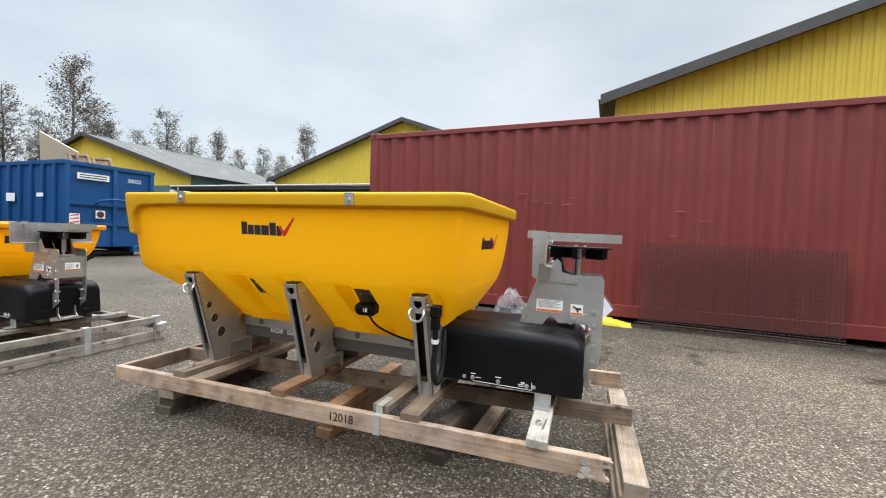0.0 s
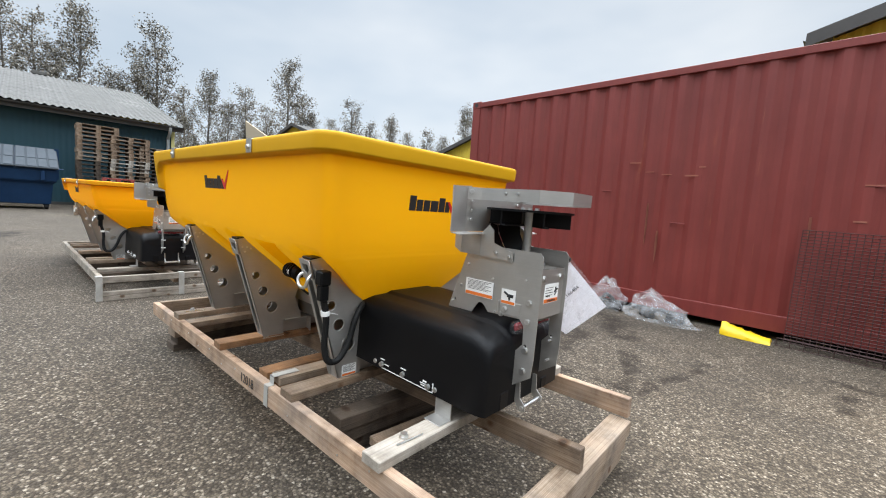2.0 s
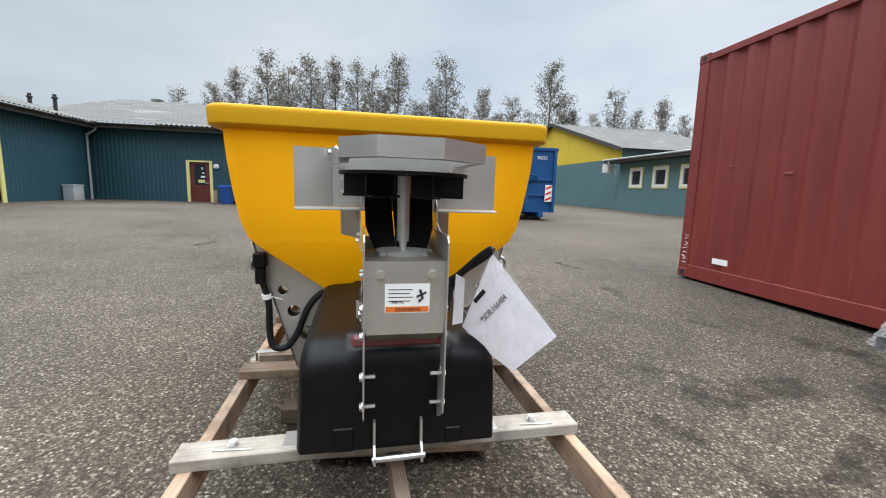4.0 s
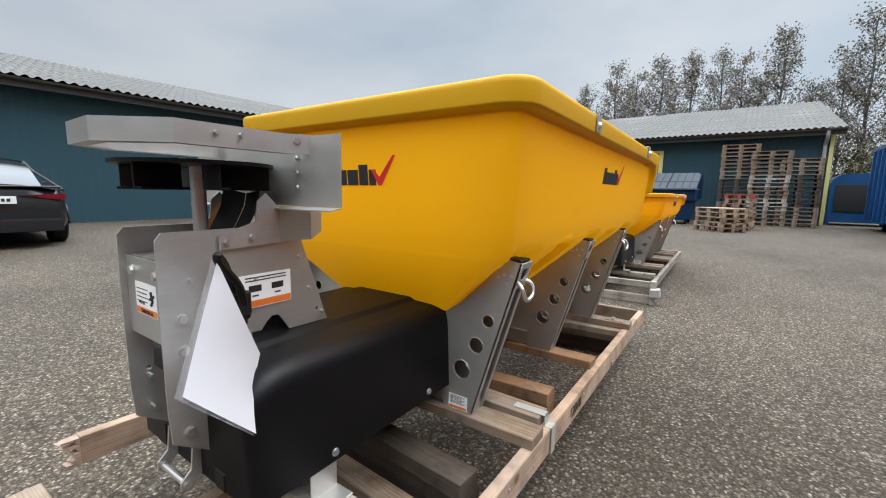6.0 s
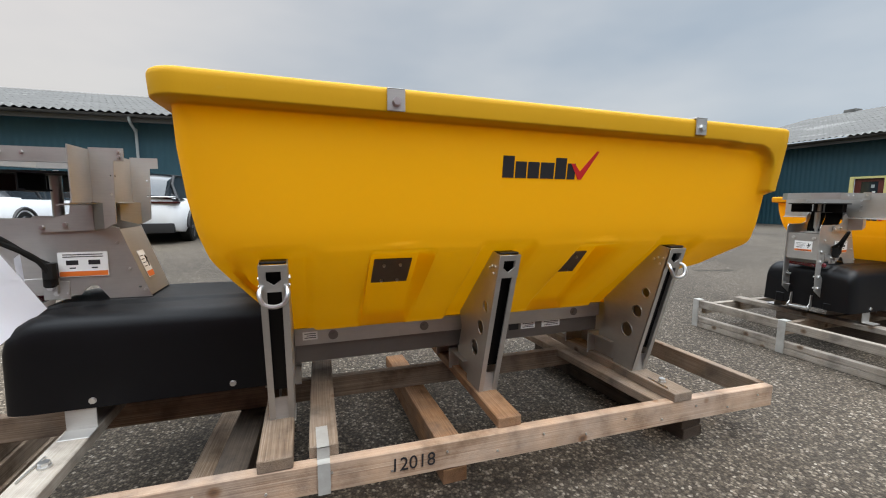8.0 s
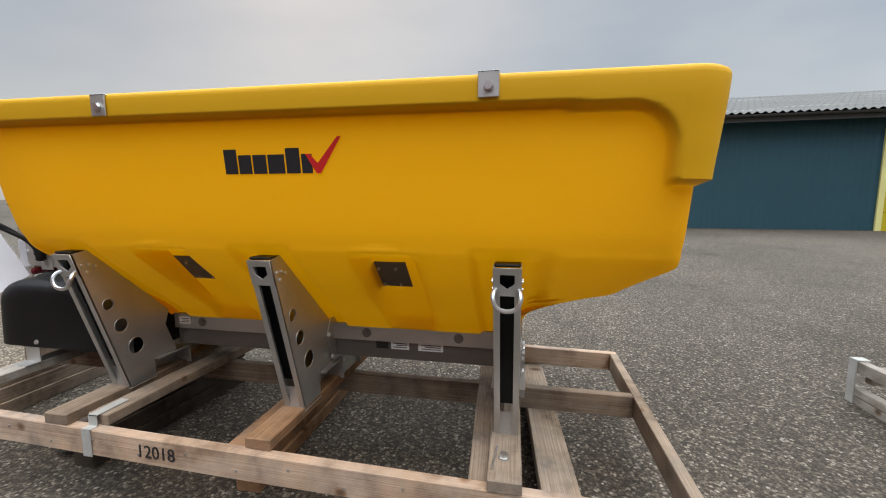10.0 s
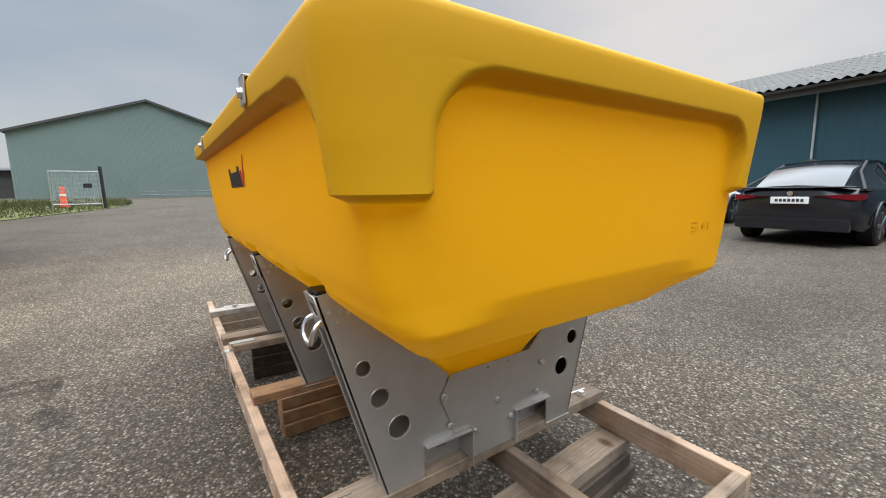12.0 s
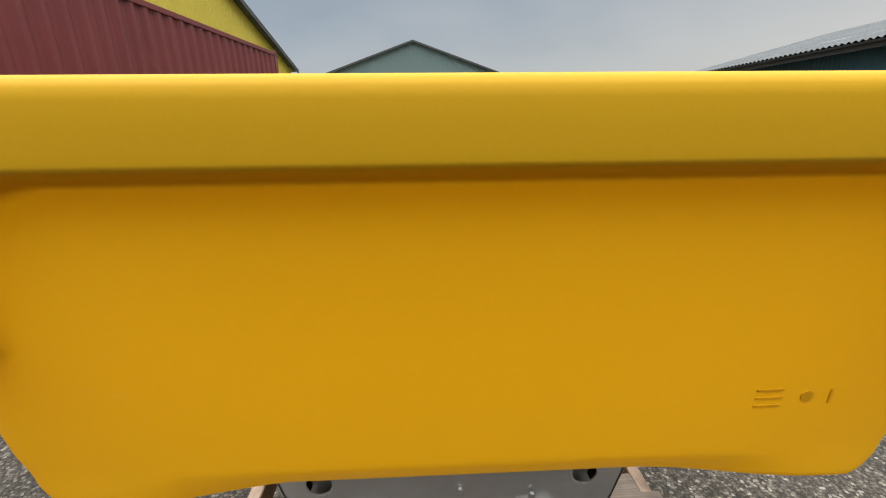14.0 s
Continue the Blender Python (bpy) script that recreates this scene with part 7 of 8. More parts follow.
def crumpled(bm, cx, cy, rx, ry, h, seed, peak=(0.0, 0.0)):
    """A slumped, creased bag on the ground."""
    rings, seg = 12, 26
    top = None
    prev = None
    for j in range(rings + 1):
        v = j / rings
        r = math.cos(v * math.pi / 2) ** 0.7
        z = h * v ** 1.15
        ring = []
        for i in range(seg):
            a = 2 * math.pi * i / seg
            q = Vector((math.cos(a) * 1.6, math.sin(a) * 1.6, v * 2.5 + seed))
            k = 1 + 0.38 * noise.noise(q * 1.4) + 0.2 * noise.noise(q * 4.1)
            zz = max(0.002, z * (1 + 0.35 * noise.noise(q * 2.3 + Vector((5, 0, 0)))))
            ring.append(bm.verts.new((cx + peak[0] * v + math.cos(a) * rx * r * k, cy + peak[1] * v + math.sin(a) * ry * r * k, zz)))
        if prev:
            for i in range(seg):
                bm.faces.new((prev[i], prev[(i + 1) % seg], ring[(i + 1) % seg], ring[i]))
        prev = ring
    bm.faces.new(prev)


def bags():
    for cx, cy, rx, ry, h, sd, pk, lb in ((0.14, 3.86, 0.24, 0.18, 0.36, 3.1, (-0.05, 0.02), "clear plastic bag of dark fittings slumped by the container"), (0.80, 3.72, 0.36, 0.17, 0.30, 8.4, (-0.16, 0.04), "clear plastic bag with dark grey parts lying flat")):
        t = thing("plastic_bag", lb, "plastic bag", "bags by the container")
        bm = B()
        crumpled(bm, cx, cy, rx, ry, h, sd, pk)
        part("film", bm, FILM, t, "", 40)
        bm = B()
        rnd = random.Random(int(sd * 10))
        for i in range(7):
            a, b = rnd.uniform(-0.6, 0.6), rnd.uniform(-0.6, 0.6)
            box(bm, cx + a * rx - 0.05, cx + a * rx + 0.06, cy + b * ry - 0.03, cy + b * ry + 0.03, 0.012, 0.03 + h * rnd.uniform(0.1, 0.42), 0.01)
        tube(bm, curve_pts([(cx - rx * 0.4, cy, 0.05), (cx, cy - ry * 0.4, h * 0.5), (cx + rx * 0.5, cy, 0.06)], 4), 0.022, 8)
        part("contents", bm, TRIMK, t, "dark grey fittings inside")
    t = thing("plastic_cover", "folded bright yellow plastic cover on the asphalt", "cover")
    bm = B()
    L = 12
    prev = None
    for i in range(L + 1):
        u = i / L
        c = Vector((1.36 + 0.42 * u, 3.83 - 0.02 * u, 0))
        w, hh = 0.075 + 0.02 * math.sin(u * 3), 0.125 - 0.075 * u
        ring = []
        for k in range(9):
            a = math.pi * k / 8
            q = Vector((u * 5, k * 0.6, 2.2))
            ring.append(bm.verts.new(c + Vector((0.02 * noise.noise(q), -w * math.cos(a) * (1 + 0.2 * noise.noise(q * 1.7)), max(0.002, hh * math.sin(a) * (1 + 0.3 * noise.noise(q * 2.1)))))))
        if prev:
            for k in range(8):
                bm.faces.new((prev[k], prev[k + 1], ring[k + 1], ring[k]))
        else:
            bm.faces.new(ring)
        prev = ring
    bm.faces.new(prev)
    part("folded_sheet", bm, YELLOW_BAG, t, "", 40)


bags()


# ---- things by the western workshop ----
red_wood = painted("red_painted_wood", (0.22, 0.03, 0.025), (0.30, 0.05, 0.04), 0.7, 0, 4, 30, 0.1)
TONES = dict(tan=PINE, pale=WHITEWOOD, brown=DULLWOOD, grey=GREYWOOD, dark=DARKWOOD, red=red_wood)
PIECE = {}


def piece(kind, tone, size):
    """One shared block for each kind of pallet piece and each tone."""
    if (kind, tone) not in PIECE:
        bm = B()
        box(bm, -size[0] / 2, size[0] / 2, -size[1] / 2, size[1] / 2, -size[2] / 2, size[2] / 2, 0.003)
        PIECE[kind, tone] = finish(bm, kind, TONES[tone], None)
    return PIECE[kind, tone]


def euro_pallet(tone, m):
    """One stacking pallet, 1.2 by 0.8 m."""
    t = new("stacking_pallet")
    t.matrix_world = m
    tagged(t, "worn wooden stacking pallet in a stack by the workshop", "pallet", "stacked pallets")
    rows = [("deck_board", (0.145, 1.2, 0.022), (-0.3275 + i * 0.16375, 0, 0.133)) for i in range(5)]
    rows += [("stringer", (0.8, 0.145, 0.022), (0, y, 0.111)) for y in (-0.5275, 0, 0.5275)]
    rows += [("block", (0.1, 0.145, 0.078), (x, y, 0.061)) for x in (-0.35, 0, 0.35) for y in (-0.5275, 0, 0.5275)]
    rows += [("skid_board", (0.1, 1.2, 0.022), (x, 0, 0.011)) for x in (-0.35, 0, 0.35)]
    for kind, size, at in rows:
        ob = new(kind, piece(kind, tone, size))
        ob.parent = t
        ob.location = at


def stack(x, y, n, tones, rz, seed):
    rnd = random.Random(seed)
    for i in range(n):
        euro_pallet(tones[(i * len(tones)) // n], pose(x + rnd.uniform(-0.02, 0.02), y + rnd.uniform(-0.02, 0.02), 0.145 * i + 0.001, 0, 0, rz + rnd.uniform(-1.5, 1.5)))


stack(-18.3, 1.30, 21, ["grey", "grey", "dark", "dark", "grey", "brown", "brown"], TURN, 1)
stack(-18.2, 2.24, 19, ["grey", "pale", "brown", "pale", "brown", "brown"], TURN, 2)
stack(-18.2, 3.12, 17, ["grey", "dark", "dark", "grey"], TURN, 3)
stack(-13.9, 0.90, 5, ["brown", "tan", "brown", "tan", "tan"], -51, 4)
stack(-15.2, 1.40, 8, ["brown", "tan", "brown", "brown", "grey", "brown", "brown", "red"], 84, 5)


def dumpster():
    t = thing("dumpster", "dark navy waste container with a sloping grey panelled lid", "dumpster", at=(-17.0, -0.90, 0), rz=90 + TURN)
    # own x along the wall, own -y to the yard; a tapered lower body under a wider upper box
    bm = B()
    rr = []
    for w, y0, y1, z0, z1 in ((0.80, -0.60, 0.64, 0.16, 0.16), (0.86, -0.70, 0.70, 0.84, 0.84), (0.945, -0.78, 0.74, 0.89, 0.89), (0.955, -0.84, 0.75, 1.27, 1.95)):
        rr.append([bm.verts.new(p) for p in ((-w, y0, z0), (w, y0, z0), (w, y1, z1), (-w, y1, z1))])
    for p, q in zip(rr, rr[1:]):
        for i in range(4):
            bm.faces.new((p[i], p[(i + 1) % 4], q[(i + 1) % 4], q[i]))
    bm.faces.new(rr[0][::-1])
    bm.faces.new(rr[-1])
    bmesh.ops.bevel(bm, geom=bm.edges[:], offset=0.02, segments=2, affect="EDGES")
    part("body", bm, NAVY, t)
    for k in (-0.62, 0.62):
        bm = B()
        box(bm, k - 0.05, k + 0.05, -0.88, -0.80, 0.92, 1.22, 0.01)
        part("rib", bm, NAVY, t)
    m = Matrix.Translation((0, -0.90, 1.285)) @ Matrix.Rotation(math.atan2(0.68, 1.65), 4, "X")
    for x0, x1 in ((-1.0, -0.008), (0.008, 1.0)):
        bm = B()
        box(bm, x0, x1, 0, 1.78, 0, 0.035, 0.01, m)
        ld = part("lid", bm, LIDGREY, t, "dark plastic lid with raised grey panels")
        w = (x1 - x0) / 4
        for k in range(4):
            for v0, v1 in ((0.05, 0.70), (0.76, 1.72)):
                bm = B()
                box(bm, x0 + k * w + 0.018, x0 + (k + 1) * w - 0.018, v0, v1, 0.03, 0.052, 0.01, m)
                part("lid_panel", bm, LID_P, ld)
    for s in (-1, 1):
        bm = B()
        box(bm, s * 1.0 - 0.06, s * 1.0 + 0.06, 0.55, 0.80, 0.95, 2.0, 0.015)
        part("lifting_post", bm, NAVY, t)
        bm = B()
        tube(bm, [(s * 0.98, -0.92, 1.30), (s * 1.10, -0.92, 1.30)], 0.02, 8)
        part("lid_handle", bm, NAVY, t)
        for y in (-0.5, 0.5):
            bm = B()
            tube(bm, [(s * 0.7 - 0.04, y, 0.08), (s * 0.7 + 0.04, y, 0.08)], 0.08, 16)
            box(bm, s * 0.7 - 0.06, s * 0.7 + 0.06, y - 0.05, y + 0.05, 0.08, 0.18)
            part("castor", bm, RUBBER, t)


dumpster()


def wheelie_bin():
    t = thing("wheelie_bin", "blue plastic wheeled bin against the wall", "bin", at=(-19.35, -6.45, 0), rz=90 + TURN)
    bm = B()
    secs = [(0.06, 0.20, 0.21), (0.1, 0.22, 0.23), (0.78, 0.27, 0.28), (0.82, 0.29, 0.31), (0.86, 0.29, 0.31)]
    rr = []
    for z, a, b in secs:
        rr.append([bm.verts.new((a * math.copysign(min(1, abs(math.cos(k)) * 1.35), math.cos(k)), b * math.copysign(min(1, abs(math.sin(k)) * 1.35), math.sin(k)), z)) for k in [i * math.pi / 10 for i in range(20)]])
    for p, q in zip(rr, rr[1:]):
        for i in range(20):
            bm.faces.new((p[i], p[(i + 1) % 20], q[(i + 1) % 20], q[i]))
    bm.faces.new(rr[0])
    bm.faces.new(rr[-1])
    part("body", bm, BIN_B, t)
    bm = B()
    box(bm, -0.30, 0.30, -0.33, 0.31, 0.87, 0.91, 0.02)
    box(bm, -0.24, 0.24, -0.25, 0.22, 0.90, 0.94, 0.02)
    part("lid", bm, BIN_B, t)
    for s in (-1, 1):
        bm = B()
        tube(bm, [(s * 0.24 - 0.03, 0.24, 0.1), (s * 0.24 + 0.03, 0.24, 0.1)], 0.1, 16)
        part("wheel", bm, RUBBER, t)
    b = B()
    for i in range(3):
        box(b, -0.09 + 0.02 * i, 0.09 - 0.01 * i, -0.02 + 0.03 * i, 0.01 + 0.03 * i, 0.0, 0.68 - 0.1 * i, 0.01)
    ob = solid("board_offcuts", b, GREYWOOD, "grey board offcuts leaning beside the bin", "boards")
    ob.matrix_world = pose(-19.5, -7.02, 0, -6, 0, 90)


wheelie_bin()

b = B()
box(b, -0.33, 0.33, -0.2, 0.2, 0.0, 0.66, 0.02)
box(b, -0.35, 0.35, -0.22, 0.22, 0.64, 0.70, 0.015)
ob = solid("utility_cabinet", b, GREY, "small pale grey utility cabinet at the wall", "cabinet")
ob.matrix_world = pose(-18.5, -12.35, 0.08, 0, 0, TURN)


def blue_skip():
    t = thing("roll_off_container", "tall blue steel roll-off skip filled with wood waste", "skip", at=(-13.0, 4.95, 0), rz=TURN)
    L, W, H, z0 = 6.2, 2.45, 2.72, 0.32
    bm = B()
    box(bm, -L, 0, 0, 0.06, z0, H)
    box(bm, -L, 0, W - 0.06, W, z0, H)
    box(bm, -L, -L + 0.06, 0.06, W - 0.06, z0, H)
    box(bm, -0.06, 0, 0.06, W - 0.06, z0, H)
    box(bm, -L + 0.06, -0.06, 0.06, W - 0.06, z0, z0 + 0.06)
    part("body", bm, BLUE, t)
    bm = B()
    box(bm, -L - 0.03, 0.05, -0.05, 0.07, H - 0.02, H + 0.1, 0.015)
    box(bm, -L - 0.03, 0.05, W - 0.07, W + 0.05, H - 0.02, H + 0.1, 0.015)
    box(bm, -0.07, 0.05, 0.07, W - 0.07, H - 0.02, H + 0.1, 0.015)
    part("top_rail", bm, BLUE, t)
    for i in range(10):
        x = -0.35 - i * 0.62
        bm = B()
        box(bm, x - 0.05, x + 0.05, -0.08, 0.0, z0, H - 0.02, 0.02)
        part("side_rib", bm, BLUE, t)
    for y in (0.0, W * 0.5, W - 0.12):
        bm = B()
        box(bm, 0.0, 0.08, y, y + 0.12, z0, H - 0.02, 0.015)
        part("end_post", bm, BLUE, t)
    for z in (0.95, 1.55):
        bm = B()
        box(bm, 0.0, 0.06, 0.12, W - 0.12, z, z + 0.1, 0.015)
        part("end_rail", bm, BLUE, t)
    bm = B()
    tube(bm, curve_pts([(0.06, 0.75, 1.62), (0.2, 0.85, 1.72), (0.28, 1.2, 1.78), (0.2, 1.55, 1.72), (0.06, 1.65, 1.62)], 4), 0.035, 8)
    part("lifting_hook", bm, BLUE, t)
    for y in (0.45, W - 0.65):
        bm = B()
        box(bm, -L, 0.1, y, y + 0.2, 0.14, z0, 0.01)
        part("runner", bm, BLUE, t)
    bm = B()
    tube(bm, [(-0.35, 0.4, 0.1), (-0.35, W - 0.4, 0.1)], 0.1, 14)
    part("roller", bm, TRIMK, t)
    bm = B()
    tube(bm, [(-L + 0.4, 0.4, 0.1), (-L + 0.4, W - 0.4, 0.1)], 0.1, 14)
    part("roller", bm, TRIMK, t)
    for y0, y1, z, zz, mt, nm in ((0.28, 1.10, 2.32, 2.5, LABEL_W, "name_plate"), (0.75, 1.0, 1.18, 1.42, LABEL_W, "sign"), (0.1, 0.35, 1.0, 1.3, LABEL_W, "chevron_plate"), (W - 0.42, W - 0.14, 0.75, 1.4, LABEL_W, "chevron_plate")):
        bm = B()
        box(bm, 0.082, 0.086, y0, y1, z, zz)
        p = part(nm, bm, mt, t, "", None)
        if nm == "chevron_plate":
            for k in range(3):
                h = (zz - z) / 3
                m2 = sheet([(y0 + 0.02, z + k * h + 0.02), (y1 - 0.02, z + k * h + h * 0.5), (y1 - 0.02, z + k * h + h * 0.95), (y0 + 0.02, z + k * h + h * 0.45)], (), 0.003)
                part("chevron", placed(m2, Matrix.Translation((0.086, 0, 0)) @ YZ), LOGO_R, p, "red stripe", None)
        if nm == "sign":
            bm = B()
            tube(bm, [(0.086, (y0 + y1) / 2, (z + zz) / 2), (0.09, (y0 + y1) / 2, (z + zz) / 2)], 0.1, 18)
            part("sign_disc", bm, DOOR_R, p, "round red sign", None)
        if nm == "name_plate":
            bm = B()
            for k in range(2):
                box(bm, 0.086, 0.088, y0 + 0.06, y1 - 0.06, z + 0.04 + k * 0.07, z + 0.07 + k * 0.07)
            part("small_print", bm, INK, p, "", None)
    words("30022", 0.17, facing((0.07, W - 0.62, 2.42), (1, 0, 0)), "skip_number", LABEL_W, t, "white painted number")
    bm = B()
    box(bm, -2.9, -2.4, -0.086, -0.082, 1.6, 1.85)
    part("sticker", bm, LABEL_W, t, "", None)
    bm = B()
    box(bm, -1.2, -0.85, -0.086, -0.082, 1.75, 1.86)
    part("sticker", bm, LABEL_W, t, "", None)
    rnd = random.Random(5)
    b = B()
    box(b, -1.6, 0.0, -0.03, 0.0, 0.0, 0.95, 0, pose(-1.1, 0.9, 2.35, 18, 24, 12))
    ob = solid("waste_board", b, plain("pale_board", (0.60, 0.52, 0.38), 0.7), "pale sheet of board sticking out of the skip", "board")
    ob.matrix_world = pose(-13.0, 4.95, 0, 0, 0, TURN)
    crate = thing("wooden_crate", "broken pine crate lying on top of the skip", "crate", at=(-13.0, 4.95, 0), rz=TURN)
    for k in range(2):
        bm = B()
        m = pose(-0.75, 0.55 + k * 0.62, 2.62, 8, -14, 0)
        box(bm, -0.02, 0.0, 0.0, 0.55, 0.0, 0.5, 0, m)
        for y in (0.0, 0.48):
            box(bm, 0.0, 0.05, y, y + 0.07, 0.0, 0.5, 0.004, m)
        for z in (0.0, 0.43):
            box(bm, 0.0, 0.05, 0.07, 0.48, z, z + 0.07, 0.004, m)
        part("crate_side", bm, PINE, crate)
    b = B()
    for i in range(26):
        x, y = -0.6 - rnd.random() * 5, 0.3 + rnd.random() * 1.8
        box(b, -0.5, 0.5, -0.06, 0.06, -0.02, 0.02, 0, pose(x, y, 2.3 + rnd.random() * 0.3, rnd.uniform(-15, 15), rnd.uniform(-15, 15), rnd.uniform(0, 180)))
    box(b, -6.0, -0.2, 0.15, 2.3, 1.6, 2.25)
    ob = solid("wood_waste", b, BROWNWOOD, "heap of broken timber in the skip", "wood waste", kind="stuff")
    ob.matrix_world = pose(-13.0, 4.95, 0, 0, 0, TURN)


blue_skip()


# ---- parked cars ----
def car(name, label, at, rz, paint, L, W, H, roofline, suv):
    """A closed car: own +y is its nose, own z up, the rear bumper at y = 0."""
    t = thing(name, label, "car", "parked cars", at, rz)
    zb = 0.24 if suv else 0.2
    belt = 0.98 if suv else 0.92
    # plan stations: y, half width, sill height, shoulder height
    st = [(0.0, 0.70, 0.42, belt - 0.16), (0.05, 0.80, 0.34, belt - 0.02), (0.25, 0.87, 0.28, belt + 0.03), (0.7, W / 2, zb, belt + 0.03), (1.6, W / 2, zb, belt), (3.0, W / 2, zb, belt - 0.02), (3.55, W / 2 - 0.01, zb, belt - 0.06), (4.2, W / 2 - 0.05, zb + 0.02, belt - 0.16), (L - 0.15, W / 2 - 0.16, zb + 0.06, belt - 0.28), (L, W / 2 - 0.32, zb + 0.16, belt - 0.36)]
    bm = B()
    rr = []
    for y, hw, z0, z1 in st:
        m = (z0 + z1) / 2
        prof = [(-hw + 0.06, z0), (-hw, z0 + 0.10), (-hw - 0.005, m), (-hw + 0.02, z1 - 0.12), (-hw + 0.09, z1 - 0.01), (-hw * 0.5, z1 + 0.03), (0, z1 + 0.04)]
        prof += [(-a, b) for a, b in reversed(prof[:-1])]
        rr.append([bm.verts.new((a, y, b)) for a, b in prof])
    n = len(rr[0])
    for p, q in zip(rr, rr[1:]):
        for i in range(n):
            bm.faces.new((p[i], p[(i + 1) % n], q[(i + 1) % n], q[i]))
    bm.faces.new(rr[0])
    bm.faces.new(rr[-1])
    body = part("body", bm, paint, t, "", 50)
    # greenhouse
    bm = B()
    g = []
    for y, z, hw in roofline:
        base = belt - 0.02
        prof = [(-W / 2 + 0.07, base), (-hw - 0.03, base + (z - base) * 0.6), (-hw, z - 0.03), (-hw * 0.6, z), (0, z + 0.015)]
        prof += [(-a, b) for a, b in reversed(prof[:-1])]
        g.append([bm.verts.new((a, y, max(b, base))) for a, b in prof])
    n = len(g[0])
    for p, q in zip(g, g[1:]):
        for i in range(n - 1):
            bm.faces.new((p[i], p[i + 1], q[i + 1], q[i]))
    bm.faces.new(g[0])
    bm.faces.new(g[-1])
    part("cabin_glass", bm, GLASS, t, "dark tinted cabin glass", 40)
    # roof skin and pillars
    bm = B()
    k = [r for r in roofline if r[1] > max(q[1] for q in roofline) - 0.12]
    prev = None
    for y, z, hw in k:
        row = [bm.verts.new((a, y, b)) for a, b in ((-hw - 0.012, z - 0.06), (-hw, z - 0.015), (-hw * 0.6, z + 0.012), (0, z + 0.028), (hw * 0.6, z + 0.012), (hw, z - 0.015), (hw + 0.012, z - 0.06))]
        if prev:
            for i in range(6):
                bm.faces.new((prev[i], prev[i + 1], row[i + 1], row[i]))
        prev = row
    bmesh.ops.solidify(bm, geom=bm.faces[:], thickness=0.015)
    part("roof", bm, TRIMK if suv else paint, t, "", 40)
    for s in (-1, 1):
        for (ya, _, ha), (yb, zb2, hb) in ((roofline[0], k[0]), (roofline[-1], k[-1])):
            bm = B()
            tube(bm, [(s * (W / 2 - 0.08), ya, belt), (s * (ha + 0.02), (ya * 0.4 + yb * 0.6), belt + (zb2 - belt) * 0.6), (s * (hb + 0.005), yb, zb2 - 0.03)], 0.028 if suv else 0.022, 8)
            part("pillar", bm, PILLAR, t)
        bm = B()
        my = (k[0][0] + k[-1][0]) / 2
        tube(bm, [(s * (W / 2 - 0.07), my, belt), (s * (k[0][2] + 0.005), my + 0.05, k[0][1] - 0.04)], 0.02, 8)
        part("pillar", bm, PILLAR, t)
        bm = B()
        my = roofline[-1][0] - 0.75
        box(bm, s * (W / 2 + 0.08) - 0.09, s * (W / 2 + 0.08) + 0.09, my - 0.05, my + 0.07, belt + 0.02, belt + 0.15, 0.03)
        part("door_mirror", bm, TRIMK, t)
    r = 0.36 if suv else 0.335
    for y in (0.88, L - 0.92):
        for s in (-1, 1):
            w = thing_part("wheel", t)
            x0, x1 = s * (W / 2 - 0.21), s * (W / 2 + 0.012)
            bm = B()
            tube(bm, [(x0, y, r), (x0 + s * 0.02, y, r), (x1 - s * 0.025, y, r), (x1, y, r)], [r - 0.03, r, r, r - 0.03], 28)
            part("tyre", bm, RUBBER, w)
            bm = B()
            tube(bm, [(x1, y, r), (x1 + s * 0.004, y, r)], r * 0.70, 28)
            part("rim_disc", bm, TRIMK, w)
            bm = B()
            for q in range(5):
                a = q * 2 * math.pi / 5 + 0.3
                m = Matrix.Translation((x1 + s * 0.008, y, r)) @ Matrix.Rotation(a, 4, "X")
                box(bm, -0.006, 0.006, -0.035, 0.035, 0.03, r * 0.69, 0.004, m)
            tube(bm, [(x1 + s * 0.004, y, r), (x1 + s * 0.018, y, r)], 0.06, 14)
            part("rim_spokes", bm, ALLOY, w, "alloy spokes")
            bm = B()
            pts = [(s * (W / 2 + 0.006), y + (r + 0.055) * math.cos(a), r + (r + 0.055) * math.sin(a)) for a in [math.pi * i / 14 for i in range(15)]]
            tube(bm, pts, 0.035 if suv else 0.02, 6)
            part("wheel_arch", bm, TRIMK if suv else paint, t)
    # rear end: lamps, plate, bumper
    bm = B()
    box(bm, -0.78, 0.78, -0.035, 0.12, 0.26, 0.47, 0.04)
    part("rear_bumper", bm, TRIMK if suv else paint, t, "dark lower bumper")
    zl = belt - 0.07 if suv else belt - 0.11
